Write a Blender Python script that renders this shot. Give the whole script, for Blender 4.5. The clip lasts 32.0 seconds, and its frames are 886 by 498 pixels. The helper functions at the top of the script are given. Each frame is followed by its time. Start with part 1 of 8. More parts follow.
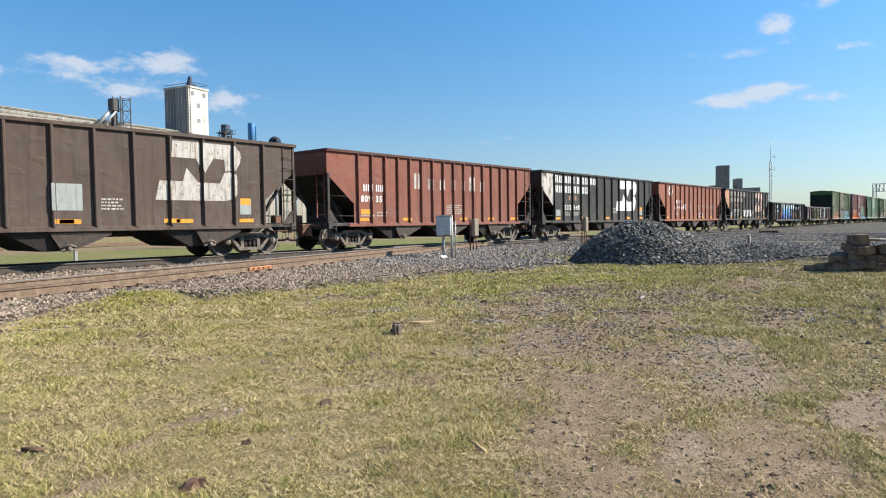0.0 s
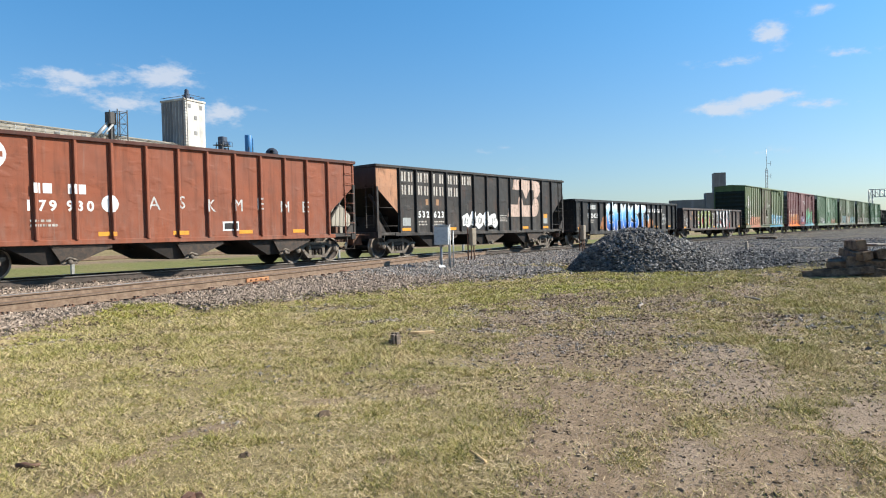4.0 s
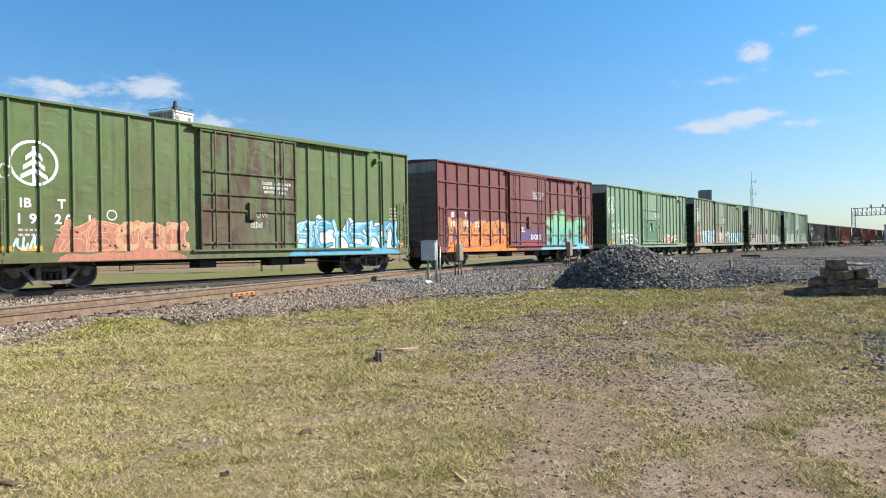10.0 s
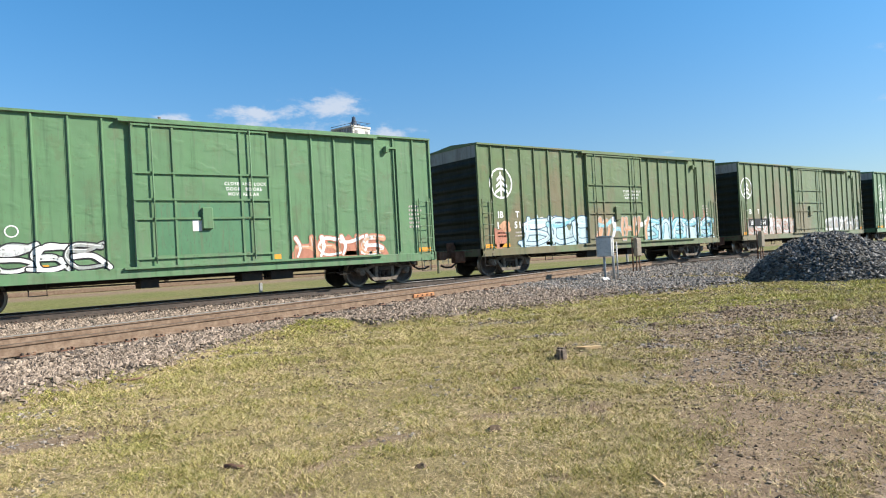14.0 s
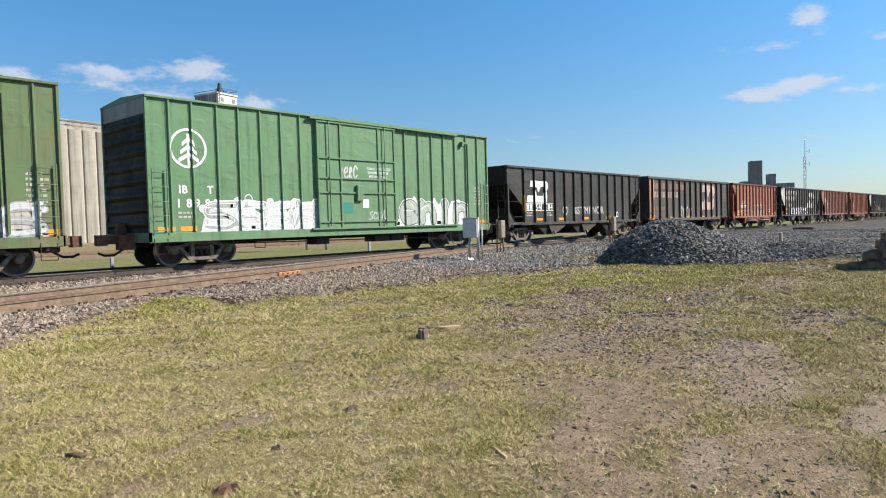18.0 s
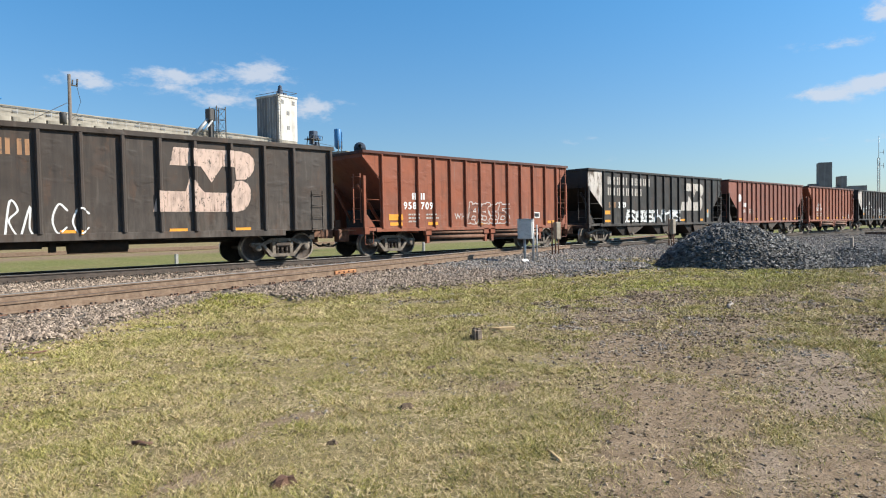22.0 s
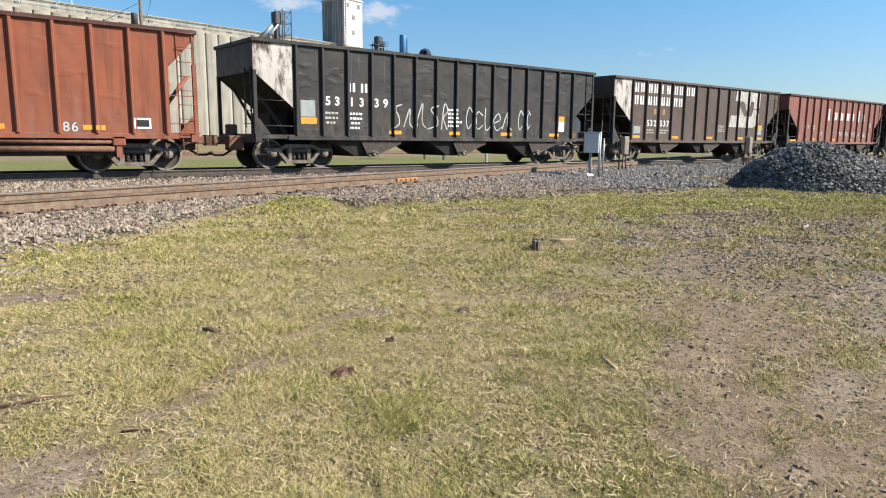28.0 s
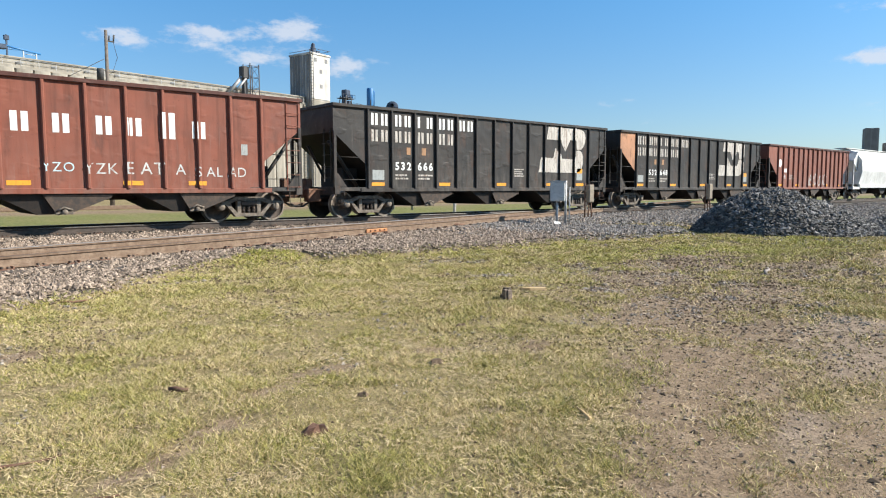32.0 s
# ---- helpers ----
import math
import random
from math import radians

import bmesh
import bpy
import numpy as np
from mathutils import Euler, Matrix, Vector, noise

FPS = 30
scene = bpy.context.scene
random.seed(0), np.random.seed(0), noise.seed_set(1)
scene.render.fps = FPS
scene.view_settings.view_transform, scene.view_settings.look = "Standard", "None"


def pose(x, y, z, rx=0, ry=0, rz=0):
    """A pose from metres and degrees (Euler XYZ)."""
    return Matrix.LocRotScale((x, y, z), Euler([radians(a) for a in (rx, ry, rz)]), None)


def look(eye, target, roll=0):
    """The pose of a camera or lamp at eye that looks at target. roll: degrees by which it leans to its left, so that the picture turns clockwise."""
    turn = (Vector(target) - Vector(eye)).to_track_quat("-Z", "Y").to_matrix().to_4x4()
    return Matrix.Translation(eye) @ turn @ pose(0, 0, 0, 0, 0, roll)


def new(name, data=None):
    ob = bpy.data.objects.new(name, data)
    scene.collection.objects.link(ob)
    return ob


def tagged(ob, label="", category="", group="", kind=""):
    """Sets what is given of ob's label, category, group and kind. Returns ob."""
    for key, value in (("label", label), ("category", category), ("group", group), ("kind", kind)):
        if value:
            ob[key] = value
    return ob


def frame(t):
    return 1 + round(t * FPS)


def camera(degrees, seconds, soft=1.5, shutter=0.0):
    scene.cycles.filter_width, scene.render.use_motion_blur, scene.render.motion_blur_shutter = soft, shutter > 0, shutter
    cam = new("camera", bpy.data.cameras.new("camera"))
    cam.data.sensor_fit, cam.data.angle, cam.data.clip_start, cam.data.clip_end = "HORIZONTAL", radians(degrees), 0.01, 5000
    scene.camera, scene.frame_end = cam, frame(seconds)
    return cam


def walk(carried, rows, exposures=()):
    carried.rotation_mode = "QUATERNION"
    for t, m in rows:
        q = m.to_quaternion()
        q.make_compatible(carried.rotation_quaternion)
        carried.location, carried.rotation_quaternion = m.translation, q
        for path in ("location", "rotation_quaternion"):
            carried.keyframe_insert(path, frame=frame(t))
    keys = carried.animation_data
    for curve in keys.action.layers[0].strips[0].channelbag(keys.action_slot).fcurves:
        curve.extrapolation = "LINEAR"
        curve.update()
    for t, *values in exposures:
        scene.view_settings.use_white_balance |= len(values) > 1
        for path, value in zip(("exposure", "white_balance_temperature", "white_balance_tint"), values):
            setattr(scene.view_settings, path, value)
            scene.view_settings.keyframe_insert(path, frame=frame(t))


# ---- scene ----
cam = camera(66.76, 32.0, soft=1.1)
# seconds, eye (x, y, z), yaw, pitch, roll
ROWS = [
    (0.0, 0.000, 0.000, 1.400, -50.63, -2.18, -0.83),
    (0.5, 0.035, 0.041, 1.382, -50.66, -1.74, -1.24),
    (1.0, 0.036, 0.035, 1.387, -50.61, -1.98, -1.53),
    (1.5, 0.034, 0.026, 1.387, -51.44, -2.01, -1.96),
    (2.0, 0.031, 0.012, 1.391, -52.95, -2.10, -1.68),
    (2.5, 0.043, 0.024, 1.380, -55.78, -2.45, -1.82),
    (3.0, 0.037, 0.024, 1.380, -53.74, -2.12, -1.57),
    (3.5, 0.028, 0.015, 1.387, -51.63, -1.64, -1.41),
    (5.5, 0.010, 0.028, 1.398, -49.50, -0.81, -1.62),
    (6.0, 0.039, 0.074, 1.369, -44.63, -1.02, -1.35),
    (6.5, 0.034, 0.044, 1.384, -45.50, -1.32, -1.32),
    (7.0, 0.042, 0.052, 1.383, -47.44, -1.39, -1.98),
    (7.5, 0.045, 0.075, 1.374, -47.57, -1.09, -0.56),
    (8.0, 0.039, 0.068, 1.380, -47.86, -0.90, -0.96),
    (8.5, 0.027, 0.035, 1.397, -48.98, -0.81, -1.32),
    (9.0, -0.012, -0.002, 1.427, -48.94, -0.01, -1.90),
    (9.5, -0.033, -0.065, 1.441, -50.33, 0.54, -2.20),
    (10.0, -0.008, -0.057, 1.439, -51.87, -0.16, -0.88),
    (10.5, 0.010, 0.041, 1.409, -47.00, -0.03, -1.47),
    (11.0, 0.022, 0.151, 1.382, -42.96, 1.43, -2.11),
    (11.5, 0.041, 0.180, 1.368, -40.55, 1.34, -0.98),
    (12.0, 0.035, 0.131, 1.382, -40.38, 0.00, -1.47),
    (12.5, 0.021, 0.105, 1.387, -40.12, -0.12, -1.03),
    (13.0, 0.011, 0.087, 1.401, -40.20, 0.06, -1.29),
    (13.5, -0.006, 0.053, 1.408, -39.62, 0.27, -2.58),
    (15.5, -0.077, -0.040, 1.442, -29.77, 0.25, -1.22),
    (16.0, -0.062, -0.044, 1.452, -36.78, -0.12, -0.81),
    (16.5, -0.058, -0.076, 1.462, -43.79, -1.14, -0.98),
    (17.0, -0.054, -0.088, 1.462, -46.46, -1.56, -1.44),
    (17.5, -0.050, -0.108, 1.470, -48.07, -1.81, -1.99),
    (18.0, -0.058, -0.125, 1.474, -48.22, -2.08, -1.65),
    (18.5, -0.064, -0.114, 1.469, -46.18, -1.95, -1.66),
    (19.0, -0.064, -0.118, 1.471, -42.99, -1.77, -2.10),
    (19.5, -0.064, -0.128, 1.477, -42.74, -1.49, -1.72),
    (20.0, -0.065, -0.118, 1.474, -42.99, -1.39, -1.46),
    (20.5, -0.066, -0.106, 1.464, -42.63, -1.85, -2.29),
    (21.0, -0.068, -0.122, 1.470, -43.05, -1.73, -1.58),
    (21.5, -0.067, -0.128, 1.469, -44.77, -2.38, -1.16),
    (22.0, -0.059, -0.105, 1.463, -43.63, -1.89, -1.10),
    (22.5, -0.067, -0.102, 1.456, -42.50, -2.99, -1.32),
    (23.0, -0.055, -0.091, 1.448, -42.94, -5.36, -0.03),
    (23.5, -0.046, -0.087, 1.449, -42.62, -6.62, -0.13),
    (24.0, -0.055, -0.107, 1.457, -41.40, -6.70, 0.83),
    (24.5, -0.052, -0.089, 1.448, -39.20, -7.40, 1.24),
    (26.5, -0.050, -0.042, 1.402, -34.61, -7.71, 0.97),
    (27.0, -0.050, -0.061, 1.403, -37.05, -8.43, 1.21),
    (27.5, -0.047, -0.075, 1.407, -38.26, -8.45, 0.80),
    (28.0, -0.034, -0.067, 1.396, -38.41, -9.29, 0.56),
    (28.5, -0.032, -0.058, 1.391, -37.99, -9.74, -0.07),
    (29.0, -0.036, -0.031, 1.391, -36.67, -9.60, -0.86),
    (29.5, -0.022, -0.003, 1.389, -36.90, -8.19, -0.57),
    (30.0, -0.026, -0.019, 1.402, -40.02, -5.82, 0.47),
    (30.5, -0.039, -0.045, 1.417, -41.10, -5.19, 0.52),
    (31.0, -0.043, -0.046, 1.416, -40.76, -5.22, 1.27),
    (31.5, -0.040, -0.048, 1.416, -41.24, -4.37, 0.35),
    (32.0, -0.046, -0.069, 1.418, -41.00, -5.11, -0.18),
]


def eye_pose(x, y, z, yaw, pitch, roll):
    return pose(x, y, z, 0, 0, yaw) @ pose(0, 0, 0, 90 + pitch) @ pose(0, 0, 0, 0, 0, roll)


# the clip's camera brightens and darkens a little on the way
walk(cam, [(t, eye_pose(*r)) for t, *r in ROWS], [(0.0, 0.72), (6.0, 0.70), (9.0, 0.72), (11.0, 0.78), (13.0, 0.76), (16.0, 0.68), (19.0, 0.64), (24.5, 0.66), (27.0, 0.76), (32.0, 0.77)])
# ---- light ----
SUN_AZ, SUN_EL = -43.0, 35.0          # from +x towards +y; the sun stands over the camera's right shoulder
sun = new("sun", bpy.data.lights.new("sun", "SUN"))
sun.data.energy, sun.data.angle, sun.data.color = 5.05, radians(0.53), (1.0, 0.93, 0.82)
sun.matrix_world = look((0, 0, 0), (-math.cos(radians(SUN_AZ)) * math.cos(radians(SUN_EL)),
                                    -math.sin(radians(SUN_AZ)) * math.cos(radians(SUN_EL)), -math.sin(radians(SUN_EL))))

# azimuth, elevation, half width, half height, weight: the small clouds of the day
CLOUDS = [(74.0, 11.3, 2.6, 0.8, 0.8), (67.6, 11.9, 3.2, 1.0, 1.0), (61.2, 12.6, 2.8, 1.1, 1.0), (64.4, 10.2, 2.4, 0.9, 0.75),
          (57.2, 10.0, 2.8, 1.1, 0.8), (16.3, 9.2, 2.4, 0.7, 1.1), (12.9, 9.7, 2.0, 0.7, 1.1), (9.1, 8.8, 2.0, 0.5, 0.9),
          (12.9, 14.3, 2.2, 1.0, 0.7), (16.2, 12.7, 3.2, 0.5, 0.6), (14.7, 5.6, 3.0, 0.7, 0.5), (9.7, 15.4, 1.0, 0.4, 0.6),
          (8.0, 12.3, 2.2, 0.7, 0.55), (34.5, 6.9, 2.0, 0.5, 0.5), (32.2, 5.3, 1.5, 0.4, 0.35), (140, 20, 9, 3, 0.8),
          (-60, 25, 10, 3, 0.8), (-130, 18, 12, 3, 0.8), (200, 30, 9, 3, 0.8)]


def build_world():
    world = bpy.data.worlds.new("sky")
    scene.world = world
    world.use_nodes = True
    nt = world.node_tree
    nt.nodes.clear()
    n, link = nt.nodes.new, nt.links.new
    sky = n("ShaderNodeTexSky")
    sky.sky_type, sky.sun_disc = "NISHITA", False
    sky.sun_elevation, sky.sun_rotation = radians(SUN_EL), radians(90 - SUN_AZ)
    sky.air_density, sky.dust_density, sky.ozone_density = 1.0, 0.6, 2.5
    tint = n("ShaderNodeMix")
    tint.data_type, tint.blend_type = "RGBA", "MULTIPLY"
    tint.inputs[0].default_value = 1.0
    link(sky.outputs[0], tint.inputs[6])
    geo = n("ShaderNodeTexCoord")
    total = None

    def math_node(op, a, b=None, c=None):
        m = n("ShaderNodeMath")
        m.operation = op
        for k, v in enumerate((a, b, c)):
            if v is None:
                continue
            if isinstance(v, (int, float)):
                m.inputs[k].default_value = v
            else:
                link(v, m.inputs[k])
        return m.outputs[0]

    sep = n("ShaderNodeSeparateXYZ")
    link(geo.outputs["Generated"], sep.inputs[0])
    az = math_node("ARCTAN2", sep.outputs[1], sep.outputs[0])
    el = math_node("ARCSINE", sep.outputs[2])
    rise = n("ShaderNodeMapRange")
    rise.interpolation_type = "SMOOTHSTEP"
    rise.inputs["From Min"].default_value, rise.inputs["From Max"].default_value = 0.0, radians(24)
    link(el, rise.inputs["Value"])
    hue = n("ShaderNodeMix")
    hue.data_type = "RGBA"
    link(rise.outputs[0], hue.inputs[0])
    hue.inputs[6].default_value, hue.inputs[7].default_value = (*SKY_LOW, 1), (*SKY_HIGH, 1)
    top = n("ShaderNodeMapRange")
    top.interpolation_type = "SMOOTHSTEP"
    top.inputs["From Min"].default_value, top.inputs["From Max"].default_value = radians(24), radians(65)
    link(el, top.inputs["Value"])
    zenith = n("ShaderNodeMix")
    zenith.data_type = "RGBA"
    link(top.outputs[0], zenith.inputs[0])
    link(hue.outputs[2], zenith.inputs[6])
    zenith.inputs[7].default_value = (*SKY_TOP, 1)
    link(zenith.outputs[2], tint.inputs[7])
    warp = n("ShaderNodeTexNoise")
    warp.inputs["Scale"].default_value, warp.inputs["Detail"].default_value, warp.inputs["Roughness"].default_value = 26, 10, 0.62
    squash = n("ShaderNodeMapping")
    squash.inputs["Scale"].default_value = (1, 1, 2.2)
    link(geo.outputs["Generated"], squash.inputs[0])
    link(squash.outputs[0], warp.inputs["Vector"])
    for a, e, w, h, k in CLOUDS:
        da = math_node("MULTIPLY", math_node("SUBTRACT", az, radians(a)), 1 / radians(w))
        de = math_node("SUBTRACT", el, radians(e))
        up = math_node("MULTIPLY", de, 1 / radians(h))
        d2 = math_node("ADD", math_node("MULTIPLY", da, da), math_node("MULTIPLY", up, up))
        g = math_node("MULTIPLY", math_node("EXPONENT", math_node("MULTIPLY", d2, -1.0)), k)
        total = g if total is None else math_node("ADD", total, g)
    dens = math_node("SUBTRACT", math_node("ADD", total, math_node("MULTIPLY", warp.outputs[0], 2.5)), 1.56)
    ramp = n("ShaderNodeMapRange")
    ramp.interpolation_type = "SMOOTHSTEP"
    ramp.inputs["From Min"].default_value, ramp.inputs["From Max"].default_value = 0.0, 0.75
    ramp.inputs["To Max"].default_value = 0.78
    link(dens, ramp.inputs["Value"])
    mask = math_node("MULTIPLY", ramp.outputs[0], math_node("MINIMUM", math_node("MULTIPLY", total, 2.0), 1.0))
    mix = n("ShaderNodeMix")
    mix.data_type = "RGBA"
    link(mask, mix.inputs[0])
    link(tint.outputs[2], mix.inputs[6])
    mix.inputs[7].default_value = (5.0, 5.35, 6.0, 1)
    bg = n("ShaderNodeBackground")
    bg.inputs[1].default_value = SKY_STRENGTH
    link(mix.outputs[2], bg.inputs[0])
    out = n("ShaderNodeOutputWorld")
    link(bg.outputs[0], out.inputs[0])


SKY_LOW, SKY_HIGH, SKY_TOP, SKY_STRENGTH = (0.70, 0.81, 0.93), (0.46, 1.01, 1.28), (0.09, 0.18, 0.29), 0.088
build_world()

# ---- materials ----
def srgb(r, g, b):
    return tuple((c / 255 / 12.92) if c / 255 <= 0.04045 else ((c / 255 + 0.055) / 1.055) ** 2.4 for c in (r, g, b))


class Nodes:
    """A material's node tree, written shortly."""

    def __init__(self, name):
        self.mat = bpy.data.materials.new(name)
        self.mat.use_nodes = True
        self.nt = self.mat.node_tree
        self.bsdf = self.nt.nodes["Principled BSDF"]
        self.co = self.nt.nodes.new("ShaderNodeTexCoord").outputs["Object"]

    def put(self, socket, v):
        if isinstance(v, (int, float)):
            socket.default_value = v
        elif isinstance(v, tuple):
            socket.default_value = (*v, 1) if len(v) == 3 and len(socket.default_value) == 4 else v
        else:
            self.nt.links.new(v, socket)

    def noise(self, scale, detail=4, rough=0.55, stretch=(1, 1, 1), co=None):
        m = self.nt.nodes.new("ShaderNodeMapping")
        m.inputs["Scale"].default_value = stretch
        self.nt.links.new(co or self.co, m.inputs[0])
        t = self.nt.nodes.new("ShaderNodeTexNoise")
        t.inputs["Scale"].default_value, t.inputs["Detail"].default_value, t.inputs["Roughness"].default_value = scale, detail, rough
        self.nt.links.new(m.outputs[0], t.inputs["Vector"])
        return t.outputs[0]

    def voronoi(self, scale, feature="F1", stretch=(1, 1, 1), out=0):
        m = self.nt.nodes.new("ShaderNodeMapping")
        m.inputs["Scale"].default_value = stretch
        self.nt.links.new(self.co, m.inputs[0])
        t = self.nt.nodes.new("ShaderNodeTexVoronoi")
        t.feature = feature
        t.inputs["Scale"].default_value = scale
        self.nt.links.new(m.outputs[0], t.inputs["Vector"])
        return t.outputs[out]

    def math(self, op, a, b=0.0):
        m = self.nt.nodes.new("ShaderNodeMath")
        m.operation = op
        self.put(m.inputs[0], a)
        self.put(m.inputs[1], b)
        return m.outputs[0]

    def ramp(self, v, lo, hi, a=0.0, b=1.0):
        r = self.nt.nodes.new("ShaderNodeMapRange")
        r.interpolation_type = "SMOOTHSTEP"
        self.put(r.inputs[0], v)
        for k, q in enumerate((lo, hi, a, b)):
            r.inputs[k + 1].default_value = q
        return r.outputs[0]

    def mix(self, f, a, b, blend="MIX"):
        m = self.nt.nodes.new("ShaderNodeMix")
        m.data_type, m.blend_type = "RGBA", blend
        self.put(m.inputs[0], f)
        self.put(m.inputs[6], a)
        self.put(m.inputs[7], b)
        return m.outputs[2]

    def random(self):
        return self.nt.nodes.new("ShaderNodeObjectInfo").outputs["Random"]

    def island(self):
        return self.nt.nodes.new("ShaderNodeNewGeometry").outputs["Random Per Island"]

    def attr(self, name, out=2):
        a = self.nt.nodes.new("ShaderNodeAttribute")
        a.attribute_name = name
        return a.outputs[out]

    def height(self):
        s = self.nt.nodes.new("ShaderNodeSeparateXYZ")
        self.nt.links.new(self.co, s.inputs[0])
        return s.outputs

    def bump(self, h, strength=0.3, dist=0.01):
        b = self.nt.nodes.new("ShaderNodeBump")
        b.inputs["Strength"].default_value, b.inputs["Distance"].default_value = strength, dist
        self.put(b.inputs["Height"], h)
        self.nt.links.new(b.outputs[0], self.bsdf.inputs["Normal"])

    def done(self, color, rough=0.7, metal=0.0, spec=None):
        self.put(self.bsdf.inputs["Base Color"], color)
        self.put(self.bsdf.inputs["Roughness"], rough)
        self.put(self.bsdf.inputs["Metallic"], metal)
        if spec is not None:
            self.bsdf.inputs["Specular IOR Level"].default_value = spec
        return self.mat


def scaled(c, k):
    return tuple(min(1, v * k) for v in c)


def car_paint(name, color, rust=(0.11, 0.045, 0.022), amount=0.5, fade=0.5, rough=0.55, dusty=(0.22, 0.19, 0.16), wash=None, chalk=0.12):
    """Old car paint: sun-faded in patches, vertical rust and dirt streaks, chips, dust low down, slight dents."""
    n = Nodes(name)
    patches = n.noise(0.9, 5, 0.6)
    c = n.mix(n.ramp(patches, 0.35, 0.7, 0, fade), color, scaled(color, 1.55))
    if wash:
        c = n.mix(n.ramp(n.noise(0.42, 5, 0.6, (1, 1, 0.7)), 0.46, 0.62, 0, 0.8), c, wash)
    streak = n.noise(2.2, 6, 0.6, (2.4, 2.4, 0.16))
    c = n.mix(n.ramp(streak, 0.5, 0.72, 0, 0.6), c, scaled(color, 0.5))
    pale = n.noise(3.1, 6, 0.65, (2.0, 2.0, 0.12))
    c = n.mix(n.ramp(pale, 0.56, 0.74, 0, 0.28), c, dusty)
    stain = n.noise(1.25, 7, 0.68, (1.0, 1.0, 0.8))
    c = n.mix(n.ramp(stain, 0.52, 0.64, 0, 0.25 + 0.4 * amount), c, tuple(0.55 * p + 0.45 * q for p, q in zip(rust, color)))
    rusty = n.math("MULTIPLY", n.ramp(n.noise(1.6, 8, 0.68, (1.5, 1.5, 0.5)), 0.60 - 0.12 * amount, 0.76 - 0.14 * amount), amount)
    c = n.mix(rusty, c, rust)
    chips = n.math("MULTIPLY", n.ramp(n.noise(14, 5, 0.7), 0.64, 0.69), 0.45 + 0.4 * amount)
    c = n.mix(chips, c, scaled(rust, 0.75))
    scuff = n.math("MULTIPLY", n.ramp(n.noise(5.5, 6, 0.72, (0.6, 1.0, 2.6)), 0.66, 0.70), 0.5)
    c = n.mix(scuff, c, tuple(0.5 * p + 0.5 * q for p, q in zip(dusty, scaled(color, 1.6))))
    dust = n.math("MULTIPLY", n.ramp(n.height()[2], 2.6, 0.9), n.ramp(n.noise(3.5, 5, 0.6, (1.4, 1.4, 0.4)), 0.35, 0.8, 0.0, 0.32))
    c = n.mix(dust, c, dusty)
    dents = n.math("ADD", n.math("MULTIPLY", n.noise(1.1, 2), 3.0), n.math("MULTIPLY", n.ramp(n.noise(2.3, 2, 0.4, (0.8, 1.0, 1.5)), 0.55, 0.7), 0.45))
    n.bump(n.math("ADD", dents, n.math("MULTIPLY", n.noise(40, 4), 0.15)), 0.45, 0.03)
    n.bsdf.inputs["Sheen Weight"].default_value, n.bsdf.inputs["Sheen Roughness"].default_value = chalk, 0.45
    return n.done(c, n.ramp(patches, 0.3, 0.7, rough, rough + 0.25), spec=0.35)


def flat_paint(name, color, worn=0.35, rough=0.65):
    """Stencilled or sprayed paint, chalky and worn in streaks."""
    n = Nodes(name)
    c = n.mix(n.ramp(n.noise(5, 6, 0.65, (1.2, 1, 0.5)), 0.4, 0.75, 0, worn), color, scaled(color, 0.45))
    c = n.mix(n.ramp(n.noise(9, 8, 0.75, (1.3, 1, 0.7)), 0.56, 0.62, 0, min(1, worn * 1.5)), c, (0.07, 0.055, 0.045))
    c = n.mix(n.ramp(n.noise(3.4, 7, 0.7, (2.6, 1, 0.14)), 0.5, 0.68, 0, min(1, worn * 1.25)), c, (0.15, 0.085, 0.055))
    return n.done(c, rough)


def rough_steel(name, color, rust, rough=0.75, metal=0.0):
    n = Nodes(name)
    c = n.mix(n.ramp(n.noise(7, 6, 0.65), 0.35, 0.7), color, rust)
    c = n.mix(n.ramp(n.noise(45, 3), 0.5, 0.7, 0, 0.5), c, scaled(color, 0.5))
    n.bump(n.noise(60, 4), 0.25, 0.006)
    return n.done(c, rough, metal)


M = {}
M["black"] = car_paint("black_car_paint", (0.026, 0.023, 0.021), rust=(0.070, 0.036, 0.023), amount=0.6, fade=0.5, rough=0.42, chalk=0.05)
M["gondola_black"] = car_paint("glossy_black_car_paint", (0.014, 0.014, 0.015), rust=(0.06, 0.035, 0.025), amount=0.25, fade=0.5, rough=0.4, chalk=0.05)
M["brownblack"] = car_paint("brownish_black_car_paint", (0.070, 0.046, 0.035), rust=(0.10, 0.05, 0.03), amount=0.5, fade=0.7)
M["red"] = car_paint("red_oxide_car_paint", (0.205, 0.066, 0.041), rust=(0.085, 0.036, 0.026), amount=0.5, fade=0.35)
M["red_bright"] = car_paint("orange_red_car_paint", (0.235, 0.068, 0.032), rust=(0.11, 0.042, 0.025), amount=0.4, fade=0.35)
M["rail_dark"] = rough_steel("dark_greasy_rail_steel", (0.055, 0.042, 0.034), (0.10, 0.075, 0.06))
# grimy end-wall green, near black because the ends' shade is put into it
M["grimy_shade_green"] = car_paint("grimy_shaded_green_paint", (0.011, 0.017, 0.010), rust=(0.018, 0.014, 0.010), amount=0.4, fade=0.4, dusty=(0.07, 0.065, 0.055), chalk=0.0)
M["soot_brown"] = car_paint("dusty_brown_end_paint", (0.16, 0.13, 0.11), rust=(0.08, 0.055, 0.045), amount=0.5)
M["red_grime"] = car_paint("grimy_dark_red_paint", (0.075, 0.026, 0.019), rust=(0.04, 0.025, 0.02), amount=0.5)
